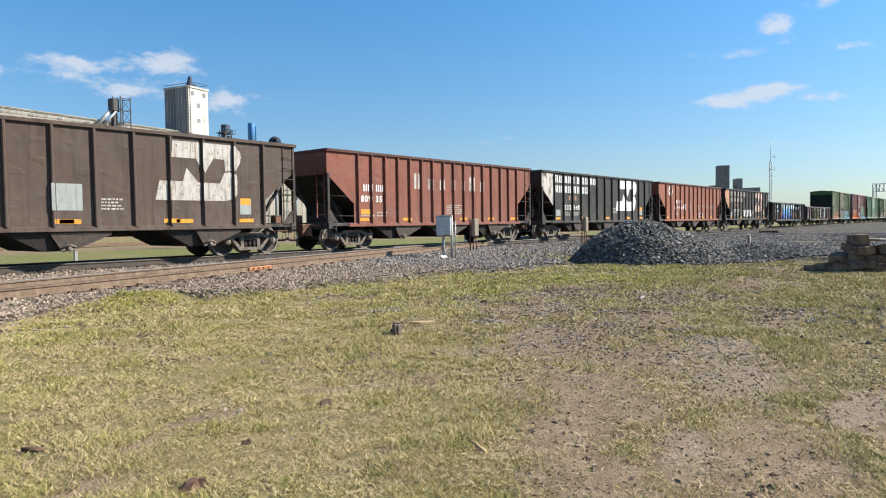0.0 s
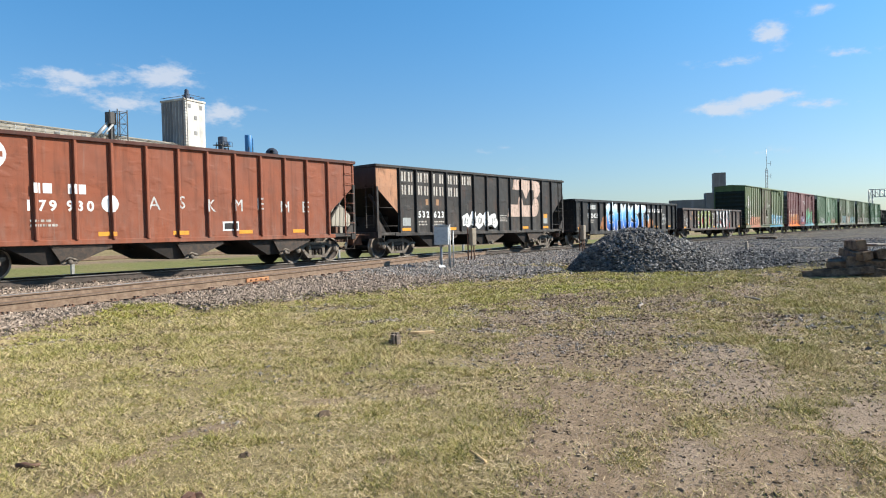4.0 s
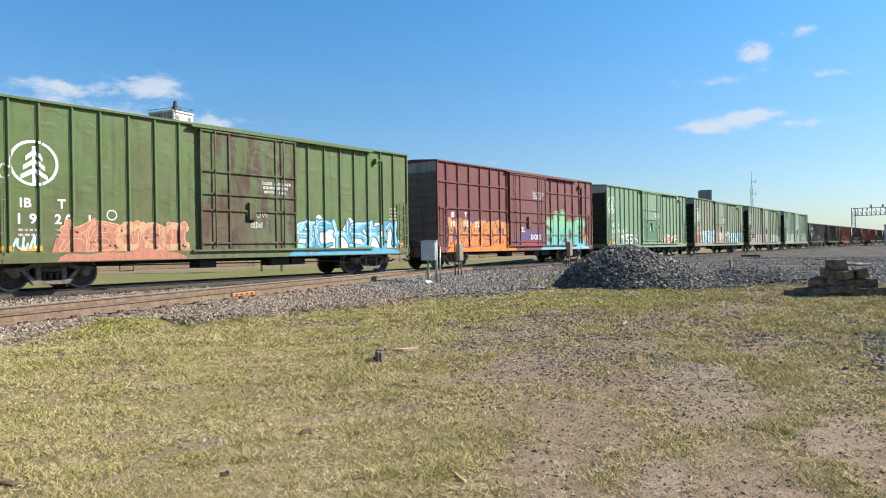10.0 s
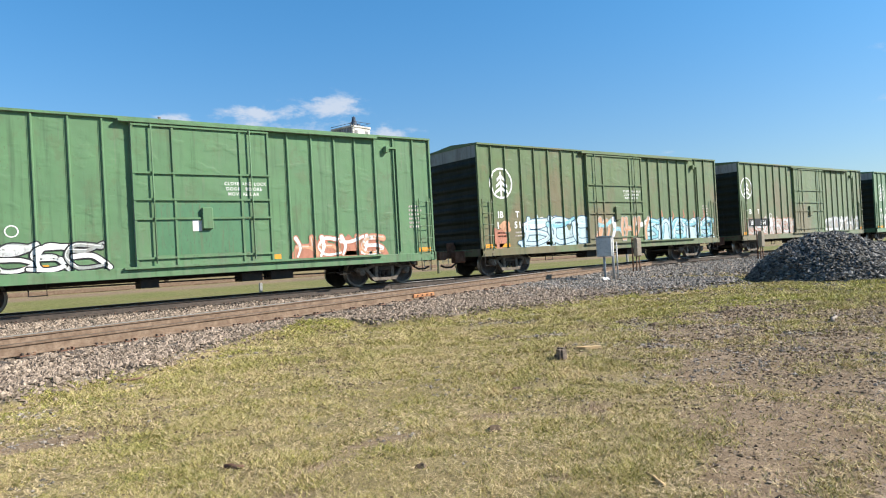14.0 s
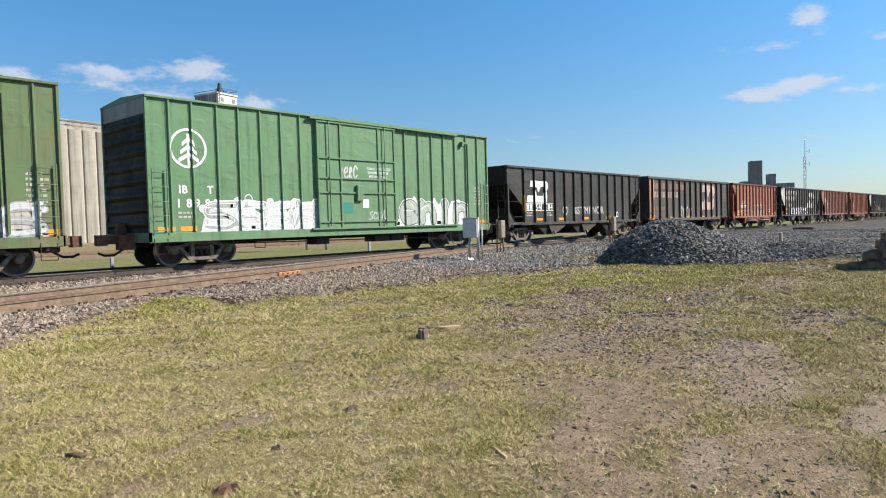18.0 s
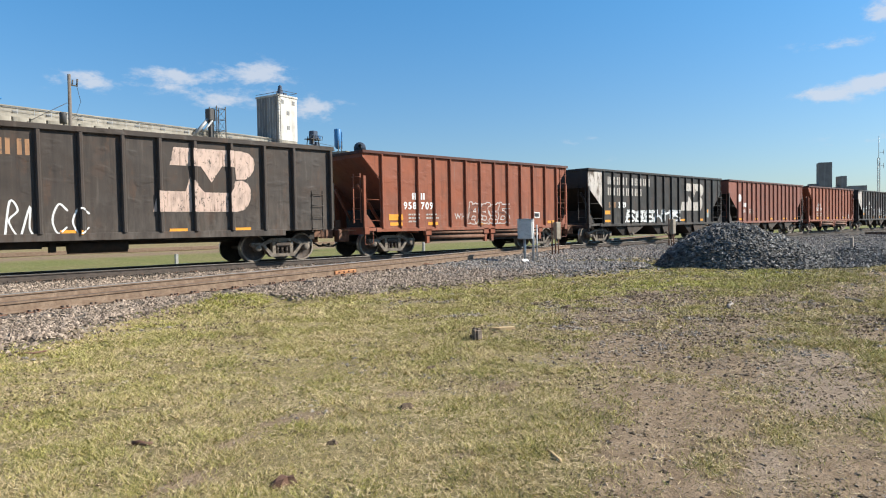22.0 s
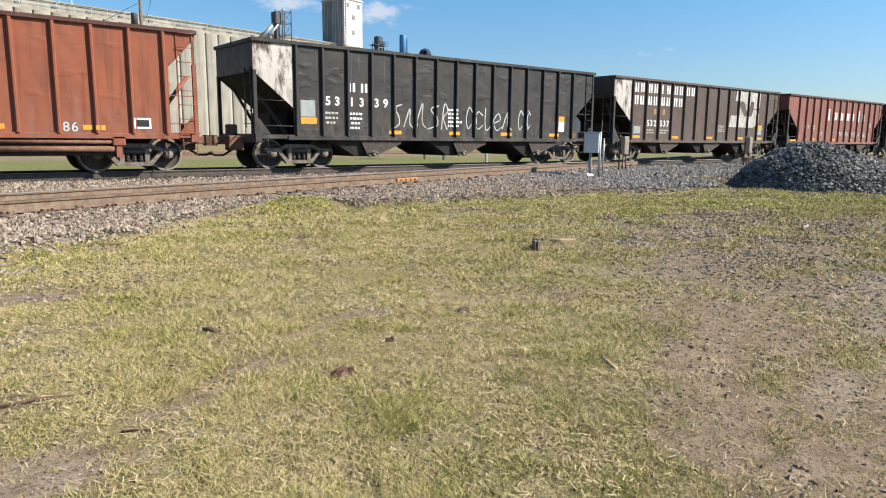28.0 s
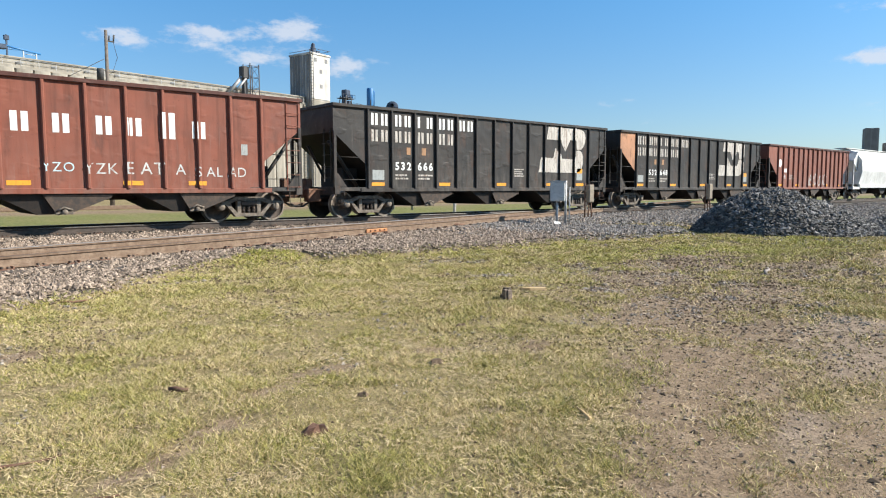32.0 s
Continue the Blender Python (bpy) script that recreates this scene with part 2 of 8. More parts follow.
M["maroon"] = car_paint("maroon_car_paint", (0.135, 0.029, 0.030), amount=0.2, fade=0.3, chalk=0.3)
M["green_dark"] = car_paint("dark_green_car_paint", (0.090, 0.138, 0.045), rust=(0.105, 0.060, 0.028), amount=0.5, fade=0.3, wash=(0.100, 0.105, 0.042), chalk=0.3)
M["rust_door"] = car_paint("rust_eaten_door_paint", (0.085, 0.108, 0.042), rust=(0.070, 0.036, 0.022), amount=1.15, fade=0.3, wash=(0.095, 0.060, 0.034), chalk=0.2)
M["green"] = car_paint("mid_green_car_paint", (0.098, 0.200, 0.096), amount=0.18, fade=0.3, chalk=0.5)
M["olive"] = car_paint("olive_green_car_paint", (0.096, 0.150, 0.062), rust=(0.14, 0.088, 0.045), amount=0.45, fade=0.3, wash=(0.165, 0.125, 0.066), chalk=0.5)
M["gondola_tall"] = car_paint("brown_black_gondola_paint", (0.044, 0.034, 0.028), rust=(0.10, 0.052, 0.03), amount=0.5, fade=0.6)
M["gondola_brown"] = car_paint("brown_gondola_paint", (0.050, 0.034, 0.030), amount=0.4)
M["grey_car"] = car_paint("light_grey_car_paint", (0.55, 0.56, 0.54), rust=(0.3, 0.22, 0.16), amount=0.25)
M["roof"] = car_paint("galvanised_roof_sheet", (0.30, 0.30, 0.27), rust=(0.16, 0.09, 0.05), amount=0.5)
M["white_end"] = car_paint("worn_white_paint", (0.50, 0.455, 0.41), rust=(0.10, 0.072, 0.055), amount=1.1, fade=0.25)
M["orange_end"] = car_paint("rust_orange_paint", (0.38, 0.19, 0.105), rust=(0.07, 0.042, 0.032), amount=0.8)
# dirty steel, darkened to near black to deepen the shade below the cars
M["under"] = rough_steel("dirty_shaded_underframe_steel", (0.013, 0.012, 0.011), (0.034, 0.022, 0.016))
M["truck"] = rough_steel("dusty_cast_steel", (0.115, 0.096, 0.078), (0.255, 0.212, 0.168), 0.9)
M["chute_plate"] = rough_steel("grimy_brown_chute_plate", (0.040, 0.033, 0.028), (0.085, 0.056, 0.040), 0.8)
M["rim"] = rough_steel("dusty_wheel_rim", (0.20, 0.165, 0.13), (0.30, 0.25, 0.205), 0.8)
M["wheel"] = rough_steel("brown_wheel_steel", (0.050, 0.038, 0.031), (0.10, 0.072, 0.055))
M["tread"] = rough_steel("bright_worn_steel", (0.55, 0.53, 0.50), (0.35, 0.33, 0.31), 0.35, 0.9)
M["rusty"] = rough_steel("rusty_steel", (0.14, 0.062, 0.036), (0.22, 0.12, 0.075))
M["white"] = flat_paint("white_stencil", (0.60, 0.58, 0.53), 0.5)
M["dull_white"] = flat_paint("worn_white_stencil", (0.52, 0.48, 0.43), 0.75)
M["yellow"] = flat_paint("yellow_reflector", (0.78, 0.33, 0.03), 0.25, 0.4)
M["rail_side"] = rough_steel("rail_brown_steel", (0.150, 0.098, 0.065), (0.255, 0.182, 0.128), 0.9)
M["rail_top"] = rough_steel("dull_brown_rail_top", (0.075, 0.050, 0.036), (0.16, 0.11, 0.078), 0.5, 0.3)
M["tie"] = rough_steel("creosoted_timber", (0.055, 0.042, 0.034), (0.12, 0.10, 0.085), 0.9)
M["tie_grey"] = rough_steel("weathered_timber", (0.13, 0.105, 0.085), (0.22, 0.18, 0.14), 0.9)


# ---- mesh helpers ----
class MB:
    """Collects boxes, prisms, tubes and lathes into one mesh."""

    def __init__(self):
        self.v, self.f, self.m, self.s = [], [], [], []

    def add(self, verts, faces, m=0, smooth=False):
        o = len(self.v)
        self.v += [tuple(p) for p in verts]
        self.f += [tuple(i + o for i in f) for f in faces]
        self.m += [m] * len(faces)
        self.s += [smooth] * len(faces)
        return self

    def box(self, x0, y0, z0, x1, y1, z1, m=0, c=0.0):
        """A box; c: the chamfer of its edges."""
        if c <= 0:
            v = [(x, y, z) for z in (z0, z1) for y in (y0, y1) for x in (x0, x1)]
            return self.add(v, [(0, 2, 3, 1), (4, 5, 7, 6), (0, 1, 5, 4), (2, 6, 7, 3), (0, 4, 6, 2), (1, 3, 7, 5)], m)
        lo, hi, v, idx = (x0, y0, z0), (x1, y1, z1), [], {}
        for sx in (0, 1):
            for sy in (0, 1):
                for sz in (0, 1):
                    s = (sx, sy, sz)
                    for ax in range(3):
                        p = [(hi[k] if s[k] else lo[k]) if k == ax else ((hi[k] - c) if s[k] else (lo[k] + c)) for k in range(3)]
                        idx[s, ax] = len(v)
                        v.append(p)
        f = []
        for ax in range(3):
            a, b = [k for k in range(3) if k != ax]
            for side in (0, 1):
                ring = []
                for sa, sb in ((0, 0), (1, 0), (1, 1), (0, 1)):
                    s = [0, 0, 0]
                    s[ax], s[a], s[b] = side, sa, sb
                    ring.append(idx[tuple(s), ax])
                f.append(tuple(ring if (side == 1) != (ax == 1) else ring[::-1]))
            for sa in (0, 1):
                for sb in (0, 1):
                    s0, s1 = [0, 0, 0], [0, 0, 0]
                    s0[ax], s0[a], s0[b], s1[ax], s1[a], s1[b] = 0, sa, sb, 1, sa, sb
                    q = (idx[tuple(s0), a], idx[tuple(s1), a], idx[tuple(s1), b], idx[tuple(s0), b])
                    f.append(q if (sa == sb) != (ax == 1) else q[::-1])
        for sx in (0, 1):
            for sy in (0, 1):
                for sz in (0, 1):
                    s = (sx, sy, sz)
                    q = (idx[s, 0], idx[s, 1], idx[s, 2])
                    f.append(q if (sx + sy + sz) % 2 == 1 else q[::-1])
        return self.add(v, f, m)

    def prism(self, pts, axis, a, b, m=0):
        """A polygon extruded along an axis from a to b; pts are the two other coordinates, in order."""
        n = len(pts)

        def at(p, w):
            return (w, p[0], p[1]) if axis == 0 else (p[0], w, p[1]) if axis == 1 else (p[0], p[1], w)
        v = [at(p, a) for p in pts] + [at(p, b) for p in pts]
        f = [tuple(range(n)), tuple(range(2 * n - 1, n - 1, -1))] + [(i, n + i, n + (i + 1) % n, (i + 1) % n) for i in range(n)]
        return self.add(v, f, m)

    def tube(self, pts, r, n=6, m=0, r2=None):
        """A round bar along points."""
        pts = [Vector(p) for p in pts]
        v, f = [], []
        for i, p in enumerate(pts):
            d = (pts[min(i + 1, len(pts) - 1)] - pts[max(i - 1, 0)]).normalized()
            u = d.cross(Vector((0, 0, 1)) if abs(d.z) < 0.9 else Vector((1, 0, 0))).normalized()
            w = d.cross(u)
            rr = r if r2 is None else r + (r2 - r) * i / (len(pts) - 1)
            v += [tuple(p + (u * math.cos(6.28318 * k / n) + w * math.sin(6.28318 * k / n)) * rr) for k in range(n)]
        for i in range(len(pts) - 1):
            f += [(i * n + k, i * n + (k + 1) % n, (i + 1) * n + (k + 1) % n, (i + 1) * n + k) for k in range(n)]
        f += [tuple(range(n))[::-1], tuple(range((len(pts) - 1) * n, len(pts) * n))]
        return self.add(v, f, m, True)

    def lathe(self, profile, centre, axis=1, n=24, m=0):
        """A profile of (radius, along) turned about an axis through the centre."""
        v, f = [], []
        for r, a in profile:
            for k in range(n):
                c, s = r * math.cos(2 * math.pi * k / n), r * math.sin(2 * math.pi * k / n)
                p = (c, a, s) if axis == 1 else (c, s, a) if axis == 2 else (a, c, s)
                v.append(tuple(p[i] + centre[i] for i in range(3)))
        for i in range(len(profile) - 1):
            f += [(i * n + k, i * n + (k + 1) % n, (i + 1) * n + (k + 1) % n, (i + 1) * n + k) for k in range(n)]
        return self.add(v, f, m, True)

    def mesh(self, name, mats):
        me = bpy.data.meshes.new(name)
        me.from_pydata(self.v, [], self.f)
        for q in mats:
            me.materials.append(q)
        me.polygons.foreach_set("material_index", self.m)
        me.polygons.foreach_set("use_smooth", self.s)
        me.update()
        return me


def part(name, mb, mats, parent, label="", at=None):
    """One mesh object under a thing or under a part."""
    me = mb if isinstance(mb, bpy.types.Mesh) else mb.mesh(name, mats if isinstance(mats, (list, tuple)) else [mats])
    ob = new(name, me)
    ob.parent = parent
    if at:
        ob.location = at
    if label:
        tagged(ob, label)
    return ob


def thing(name, label, category, at=(0, 0, 0), group="", kind="", rz=0.0):
    ob = new(name)
    ob.empty_display_size = 0.2
    ob.matrix_basis = pose(*at, 0, 0, rz)
    return tagged(ob, label, category, group, kind)


def array_mesh(name, v, f, mats, smooth=False):
    """A mesh from numpy arrays of vertices and triangles or quads."""
    me = bpy.data.meshes.new(name)
    k = f.shape[1]
    me.vertices.add(len(v))
    me.vertices.foreach_set("co", np.ascontiguousarray(v, dtype=np.float32).ravel())
    me.loops.add(f.size)
    me.loops.foreach_set("vertex_index", np.ascontiguousarray(f, dtype=np.int32).ravel())
    me.polygons.add(len(f))
    me.polygons.foreach_set("loop_start", np.arange(0, f.size, k, dtype=np.int32))
    me.polygons.foreach_set("use_smooth", np.full(len(f), smooth))
    for q in mats:
        me.materials.append(q)
    me.update(calc_edges=True)
    return me


# ---- plan: main track along x, a second track that meets it, the field in front ----
MAIN_Y, RAIL, GAUGE = 20.6, 0.44, 1.505
RNG = np.random.default_rng(7)


def side_y(x):
    """Middle of the second track."""
    return 12.35 + 0.31 * (x - 1.0)


SIDE_A = math.atan(0.31)


def smooth01(v, lo, hi):
    t = np.clip((v - lo) / (hi - lo), 0, 1)
    return t * t * (3 - 2 * t)


def wobble(x, y, s, seed=0.0):
    return (np.sin(x * 1.7 / s + seed) * np.cos(y * 1.3 / s - seed * 2) + 0.6 * np.sin(x * 3.1 / s + y * 2.3 / s + seed * 3)
            + 0.4 * np.cos(x * 5.3 / s - y * 4.1 / s + seed)) / 2.0


def fbm(x, y, size, seed=0, octaves=4):
    """Smooth random noise from 0 to 1 with features of that size in metres."""
    total, amp, norm = 0.0, 1.0, 0.0
    for o in range(octaves):
        u, v = x / size * 2 ** o + 17.3 * o + seed * 3.7, y / size * 2 ** o + 9.1 * o - seed * 5.3
        i, j = np.floor(u), np.floor(v)
        fx, fy = u - i, v - j
        fx, fy = fx * fx * (3 - 2 * fx), fy * fy * (3 - 2 * fy)

        def lattice_value(a, b):
            h = np.sin(a * 127.1 + b * 311.7 + seed * 74.7) * 43758.5453
            return h - np.floor(h)
        total = total + amp * ((lattice_value(i, j) * (1 - fx) + lattice_value(i + 1, j) * fx) * (1 - fy)
                               + (lattice_value(i, j + 1) * (1 - fx) + lattice_value(i + 1, j + 1) * fx) * fy)
        norm += amp
        amp *= 0.55
    return total / norm


# width of the gravel shoulder in front of the second track, along x
SHOULDER_X = [-6, -2, 0.7, 1.9, 2.9, 4, 4.7, 6.5, 7.2, 10, 11, 13.5, 16, 18, 22]
SHOULDER_W = [3.8, 3.6, 3.4, 3.1, 2.7, 1.9, 1.6, 1.8, 2.6, 3.6, 4.4, 4.8, 6.3, 7.0, 7.4]


def ballast_mask(x, y):
    """1 on the stone bed of the two tracks and the yard beyond, 0 on the field."""
    edge_side = (side_y(x) - y) * math.cos(SIDE_A)
    a = 1 - smooth01(edge_side - np.interp(x, SHOULDER_X, SHOULDER_W) + 0.9 * (fbm(x, y, 0.9, 1) - 0.5), -0.25, 0.25)
    a = np.where(x > 19.5, 0.0, a)
    b = 1 - smooth01((MAIN_Y - y) + 2.2 * (fbm(x, y, 2.2, 2) - 0.5), 4.6, 5.8)
    yard = smooth01(x + 0.9 * y + 1.2 * wobble(x, y, 2.5, 1), 33.5, 36.0) * smooth01(x, 17.0, 20.0)
    yard = np.maximum(yard, smooth01(x + 1.2 * wobble(x, y, 2.5, 8), 22.5, 24.5))
    back = smooth01(y + 0.3 * wobble(x, y, 1.4, 4), 23.2, 24.2)
    return np.clip(np.maximum(np.maximum(a, b), yard), 0, 1) * (1 - back)


# bare patches of the field: x, y, half length, half width, turn, strength
BARE = [(9.3, 5.7, 2.2, 1.1, 20, 1.0), (11.7, 6.4, 2.2, 1.1, 10, 1.0), (6.9, 4.0, 1.6, 0.9, 35, 1.0), (8.7, 3.9, 2.0, 1.0, 20, 0.95), (5.0, 2.5, 1.4, 0.7, 30, 1.0),
        (6.6, 2.7, 1.5, 0.7, 20, 0.95), (3.9, 2.1, 0.9, 0.4, 30, 0.9), (12.4, 4.6, 1.8, 0.9, 10, 0.9),
        (3.2, 1.6, 0.8, 0.4, 25, 0.9), (4.1, 0.9, 1.1, 0.5, 10, 1.0), (2.8, 1.0, 0.8, 0.35, 10, 0.9), (13, -0.6, 5.0, 1.1, 0, 1.0), (5.2, 0.35, 1.4, 0.3, 12, 1.0), (10.5, 2.6, 2.0, 0.7, 15, 0.7),
        (15.0, 4.2, 2.6, 1.0, 15, 0.7), (20, 4.6, 4.0, 0.7, 20, 0.6), (16.0, 0.6, 3.0, 0.8, 5, 0.9),
        (0.65, 6.5, 0.8, 0.22, 0, 0.85), (0.97, 3.43, 0.4, 0.10, 20, 0.6), (1.46, 3.71, 0.4, 0.12, 15, 0.6), (2.02, 4.16, 0.35, 0.10, 10, 0.65), (2.61, 4.37, 0.45, 0.11, 0, 0.75),
        (3.66, 4.38, 0.4, 0.13, -10, 0.7), (4.45, 3.9, 0.35, 0.2, 0, 0.7), (0.25, 3.0, 0.4, 0.32, 0, 0.95), (1.8, 2.0, 0.6, 0.2, 0, 0.45), (3.0, 2.9, 0.4, 0.2, 0, 0.45)]
# pale trodden sand of the drive
SANDY = [(6.3, 1.8, 1.1, 0.6, 15, 1.0), (5.7, 0.75, 0.8, 0.25, 0, 1.0), (4.0, 1.4, 0.7, 0.25, 15, 0.85), (7.4, 2.3, 1.0, 0.5, 15, 0.9), (0.25, 3.0, 0.32, 0.28, 0, 0.8)]


def patches_of(rows, x, y):
    d = np.zeros_like(x, dtype=float)
    for bx, by, rx, ry, turn, k in rows:
        c, sn = math.cos(radians(turn)), math.sin(radians(turn))
        u, v = ((x - bx) * c + (y - by) * sn) / rx, (-(x - bx) * sn + (y - by) * c) / ry
        d = np.maximum(d, k * np.exp(-(u * u + v * v) ** 0.9))
    return d


def dirt_mask(x, y):
    """1 on the worn drive and bare patches of the field, 0 on grass."""
    d = patches_of(BARE + SANDY, x, y)
    lane = smooth01(y, 41.0, 43.0) * (1 - smooth01(y, 49.0, 51.0))
    return np.clip(lane + 1.4 * d * (0.6 + 0.8 * fbm(x, y, 1.1, 3)) + 0.35 * (fbm(x, y, 1.6, 13) - 0.5) + 0.8 * (fbm(x, y, 0.26, 8, 3) - 0.5) * (0.4 + d), 0, 1)


def sand_mask(x, y):
    return np.clip(patches_of(SANDY, x, y) * 1.1 + 0.8 * (fbm(x, y, 0.6, 9) - 0.5), 0, 1)


def stony_mask(x, y):
    """1 on the small stony patches where the grass has worn thin."""
    return smooth01(fbm(x, y, 0.55, 61), 0.54, 0.64) * smooth01(fbm(x, y, 2.4, 62), 0.40, 0.56)


def blue_mask(x, y):
    """1 where newer blue-grey stone lies over the tan ballast."""
    return smooth01(x + 4.0 * (fbm(x, y, 2.4, 23) - 0.5) + 0.25 * (y - 17), 11.5, 15.0)


def oily_mask(x, y):
    """1 between and beside the rails of the main track, where oil and dust have blackened the stones."""
    return 1 - smooth01(np.abs(y - MAIN_Y) + 0.8 * (fbm(x, y, 0.8, 71) - 0.5), 1.25, 1.75)


def verge_mask(x, y):
    """1 on the fresh grass beyond the main track."""
    return smooth01(y, 23.0, 24.5) * (1 - smooth01(y, 40.0, 43.0)) * (0.55 + 0.45 * smooth01(fbm(x, y, 3.0, 33), 0.35, 0.6))


def ground_z(x, y):
    z = 0.17 * ballast_mask(x, y)
    bed = 1 - smooth01(np.abs(y - MAIN_Y), 1.7, 3.2)
    bed2 = (1 - smooth01(np.abs(side_y(x) - y) * math.cos(SIDE_A), 1.3, 2.5)) * (x < 30)
    z = np.maximum(z, 0.23 * np.maximum(bed, bed2))
    return z + 0.05 * (fbm(x, y, 0.7, 6, 3) - 0.5) + 0.035 * wobble(x, y, 3.3, 3) * (1 - np.maximum(bed, bed2))


def ground_material():
    n = Nodes("grass_and_gravel_ground")
    grav, dirt = n.attr("gravel"), n.attr("dirt")
    fine, mid, big = n.noise(55, 5, 0.7), n.noise(6, 6, 0.65), n.noise(0.8, 4, 0.6)
    tuft = n.noise(19, 5, 0.75)
    soil = n.mix(n.ramp(mid, 0.35, 0.65), (0.215, 0.152, 0.096), (0.34, 0.252, 0.168))
    soil = n.mix(n.ramp(n.attr("sand"), 0.25, 0.7), soil, n.mix(n.ramp(mid, 0.35, 0.65), (0.275, 0.207, 0.143), (0.365, 0.28, 0.205)))
    soil = n.mix(n.ramp(fine, 0.48, 0.66, 0, 0.75), soil, (0.070, 0.053, 0.040))
    grass = n.mix(n.ramp(mid, 0.38, 0.62), (0.27, 0.222, 0.108), (0.40, 0.32, 0.172))
    grass = n.mix(n.ramp(big, 0.4, 0.65), grass, (0.27, 0.215, 0.105))
    grass = n.mix(n.ramp(tuft, 0.50, 0.64, 0, 0.55), grass, (0.095, 0.074, 0.040))
    grass = n.mix(n.ramp(fine, 0.48, 0.62, 0, 0.7), grass, (0.06, 0.048, 0.027))
    c = n.mix(n.ramp(n.math("ADD", dirt, n.math("MULTIPLY", n.math("SUBTRACT", mid, 0.5), 1.3)), 0.26, 0.72), grass, soil)
    c = n.mix(n.attr("verge"), c, n.mix(n.ramp(mid, 0.35, 0.65), (0.105, 0.125, 0.034), (0.235, 0.235, 0.085)))
    cell = n.voronoi(24, out=1)
    sep = n.nt.nodes.new("ShaderNodeSeparateColor")
    n.nt.links.new(cell, sep.inputs[0])
    stone = n.mix(sep.outputs[0], (0.13, 0.107, 0.087), (0.33, 0.272, 0.222))
    stone = n.mix(n.ramp(n.voronoi(24), 0.25, 0.5, 0, 0.9), stone, (0.035, 0.029, 0.025))
    stone = n.mix(n.ramp(n.noise(1.6, 6, 0.7), 0.46, 0.62, 0, 0.55), stone, (0.30, 0.262, 0.225))
    stone = n.mix(n.ramp(n.noise(3.4, 6, 0.75, (1, 2.2, 1)), 0.53, 0.64, 0, 0.6), stone, (0.075, 0.066, 0.058))
    blue = n.mix(sep.outputs[0], (0.105, 0.098, 0.091), (0.31, 0.29, 0.268))
    blue = n.mix(n.ramp(n.voronoi(24), 0.25, 0.5, 0, 0.9), blue, (0.03, 0.028, 0.027))
    stone = n.mix(n.attr("blue"), stone, blue)
    stone = n.mix(n.ramp(n.noise(0.22, 6, 0.7, (1, 2.0, 1)), 0.50, 0.64, 0, 0.5), stone, (0.21, 0.175, 0.115))
    stone = n.mix(n.ramp(n.noise(0.5, 7, 0.75, (1, 2.4, 1)), 0.54, 0.64, 0, 0.55), stone, (0.085, 0.078, 0.070))
    stone = n.mix(n.ramp(n.attr("oily"), 0.2, 0.8, 0, 0.85), stone, n.mix(sep.outputs[0], (0.028, 0.023, 0.019), (0.085, 0.068, 0.055)))
    c = n.mix(n.ramp(n.math("ADD", grav, n.math("MULTIPLY", n.math("SUBTRACT", mid, 0.5), 0.9)), 0.38, 0.62), c, stone)
    n.bump(n.math("ADD", n.math("MULTIPLY", fine, 0.6), n.math("MULTIPLY", n.voronoi(24), n.math("MULTIPLY", grav, -1.0))), 0.7, 0.03)
    return n.done(c, 0.95, spec=0.2)


def build_ground():
    def axis(lo, hi, step, far):
        mid = np.arange(lo, hi + 1e-6, step)
        out = step * np.cumsum(1.35 ** np.arange(1, 60))
        out = out[out < far]
        return np.concatenate([(lo - out)[::-1], mid, hi + out])
    xs, ys = axis(-2.0, 34.0, 0.12, 3500), axis(-0.6, 25.0, 0.11, 3500)
    gx, gy = np.meshgrid(xs, ys)
    x, y = gx.ravel(), gy.ravel()
    near = (np.abs(x) < 400) & (np.abs(y) < 400)
    z = np.where(near, ground_z(x, y), 0.0)
    nx, ny = len(xs), len(ys)
    i = (np.arange(ny - 1)[:, None] * nx + np.arange(nx - 1)[None]).ravel()
    me = array_mesh("ground", np.stack([x, y, z], 1), np.stack([i, i + 1, i + nx + 1, i + nx], 1), [ground_material()], True)
    for key, fn in (("gravel", ballast_mask), ("dirt", dirt_mask), ("sand", sand_mask), ("blue", blue_mask), ("verge", verge_mask), ("oily", oily_mask)):
        at = me.attributes.new(key, "FLOAT", "POINT")
        at.data.foreach_set("value", np.ascontiguousarray(fn(x, y), dtype=np.float32))
    tagged(new("ground", me), "dry mown grass field with worn gravel and dirt patches", "ground", kind="structure")


build_ground()


# ---- rails ----
RAIL_PROFILE = [(-0.075, 0), (0.075, 0), (0.075, 0.012), (0.014, 0.032), (0.010, 0.13), (0.035, 0.142), (0.037, 0.168), (0.028, 0.178),
                (-0.028, 0.178), (-0.037, 0.168), (-0.035, 0.142), (-0.010, 0.13), (-0.014, 0.032), (-0.075, 0.012)]


def rail_piece(length, side, top):
    mb = MB()
    mb.prism(RAIL_PROFILE, 0, 0, length, 0)
    k = len(mb.f) - len(RAIL_PROFILE)
    for e in (6, 7, 8):
        mb.m[k + e] = 1
    return mb.mesh("rail", [M[side], M[top]])


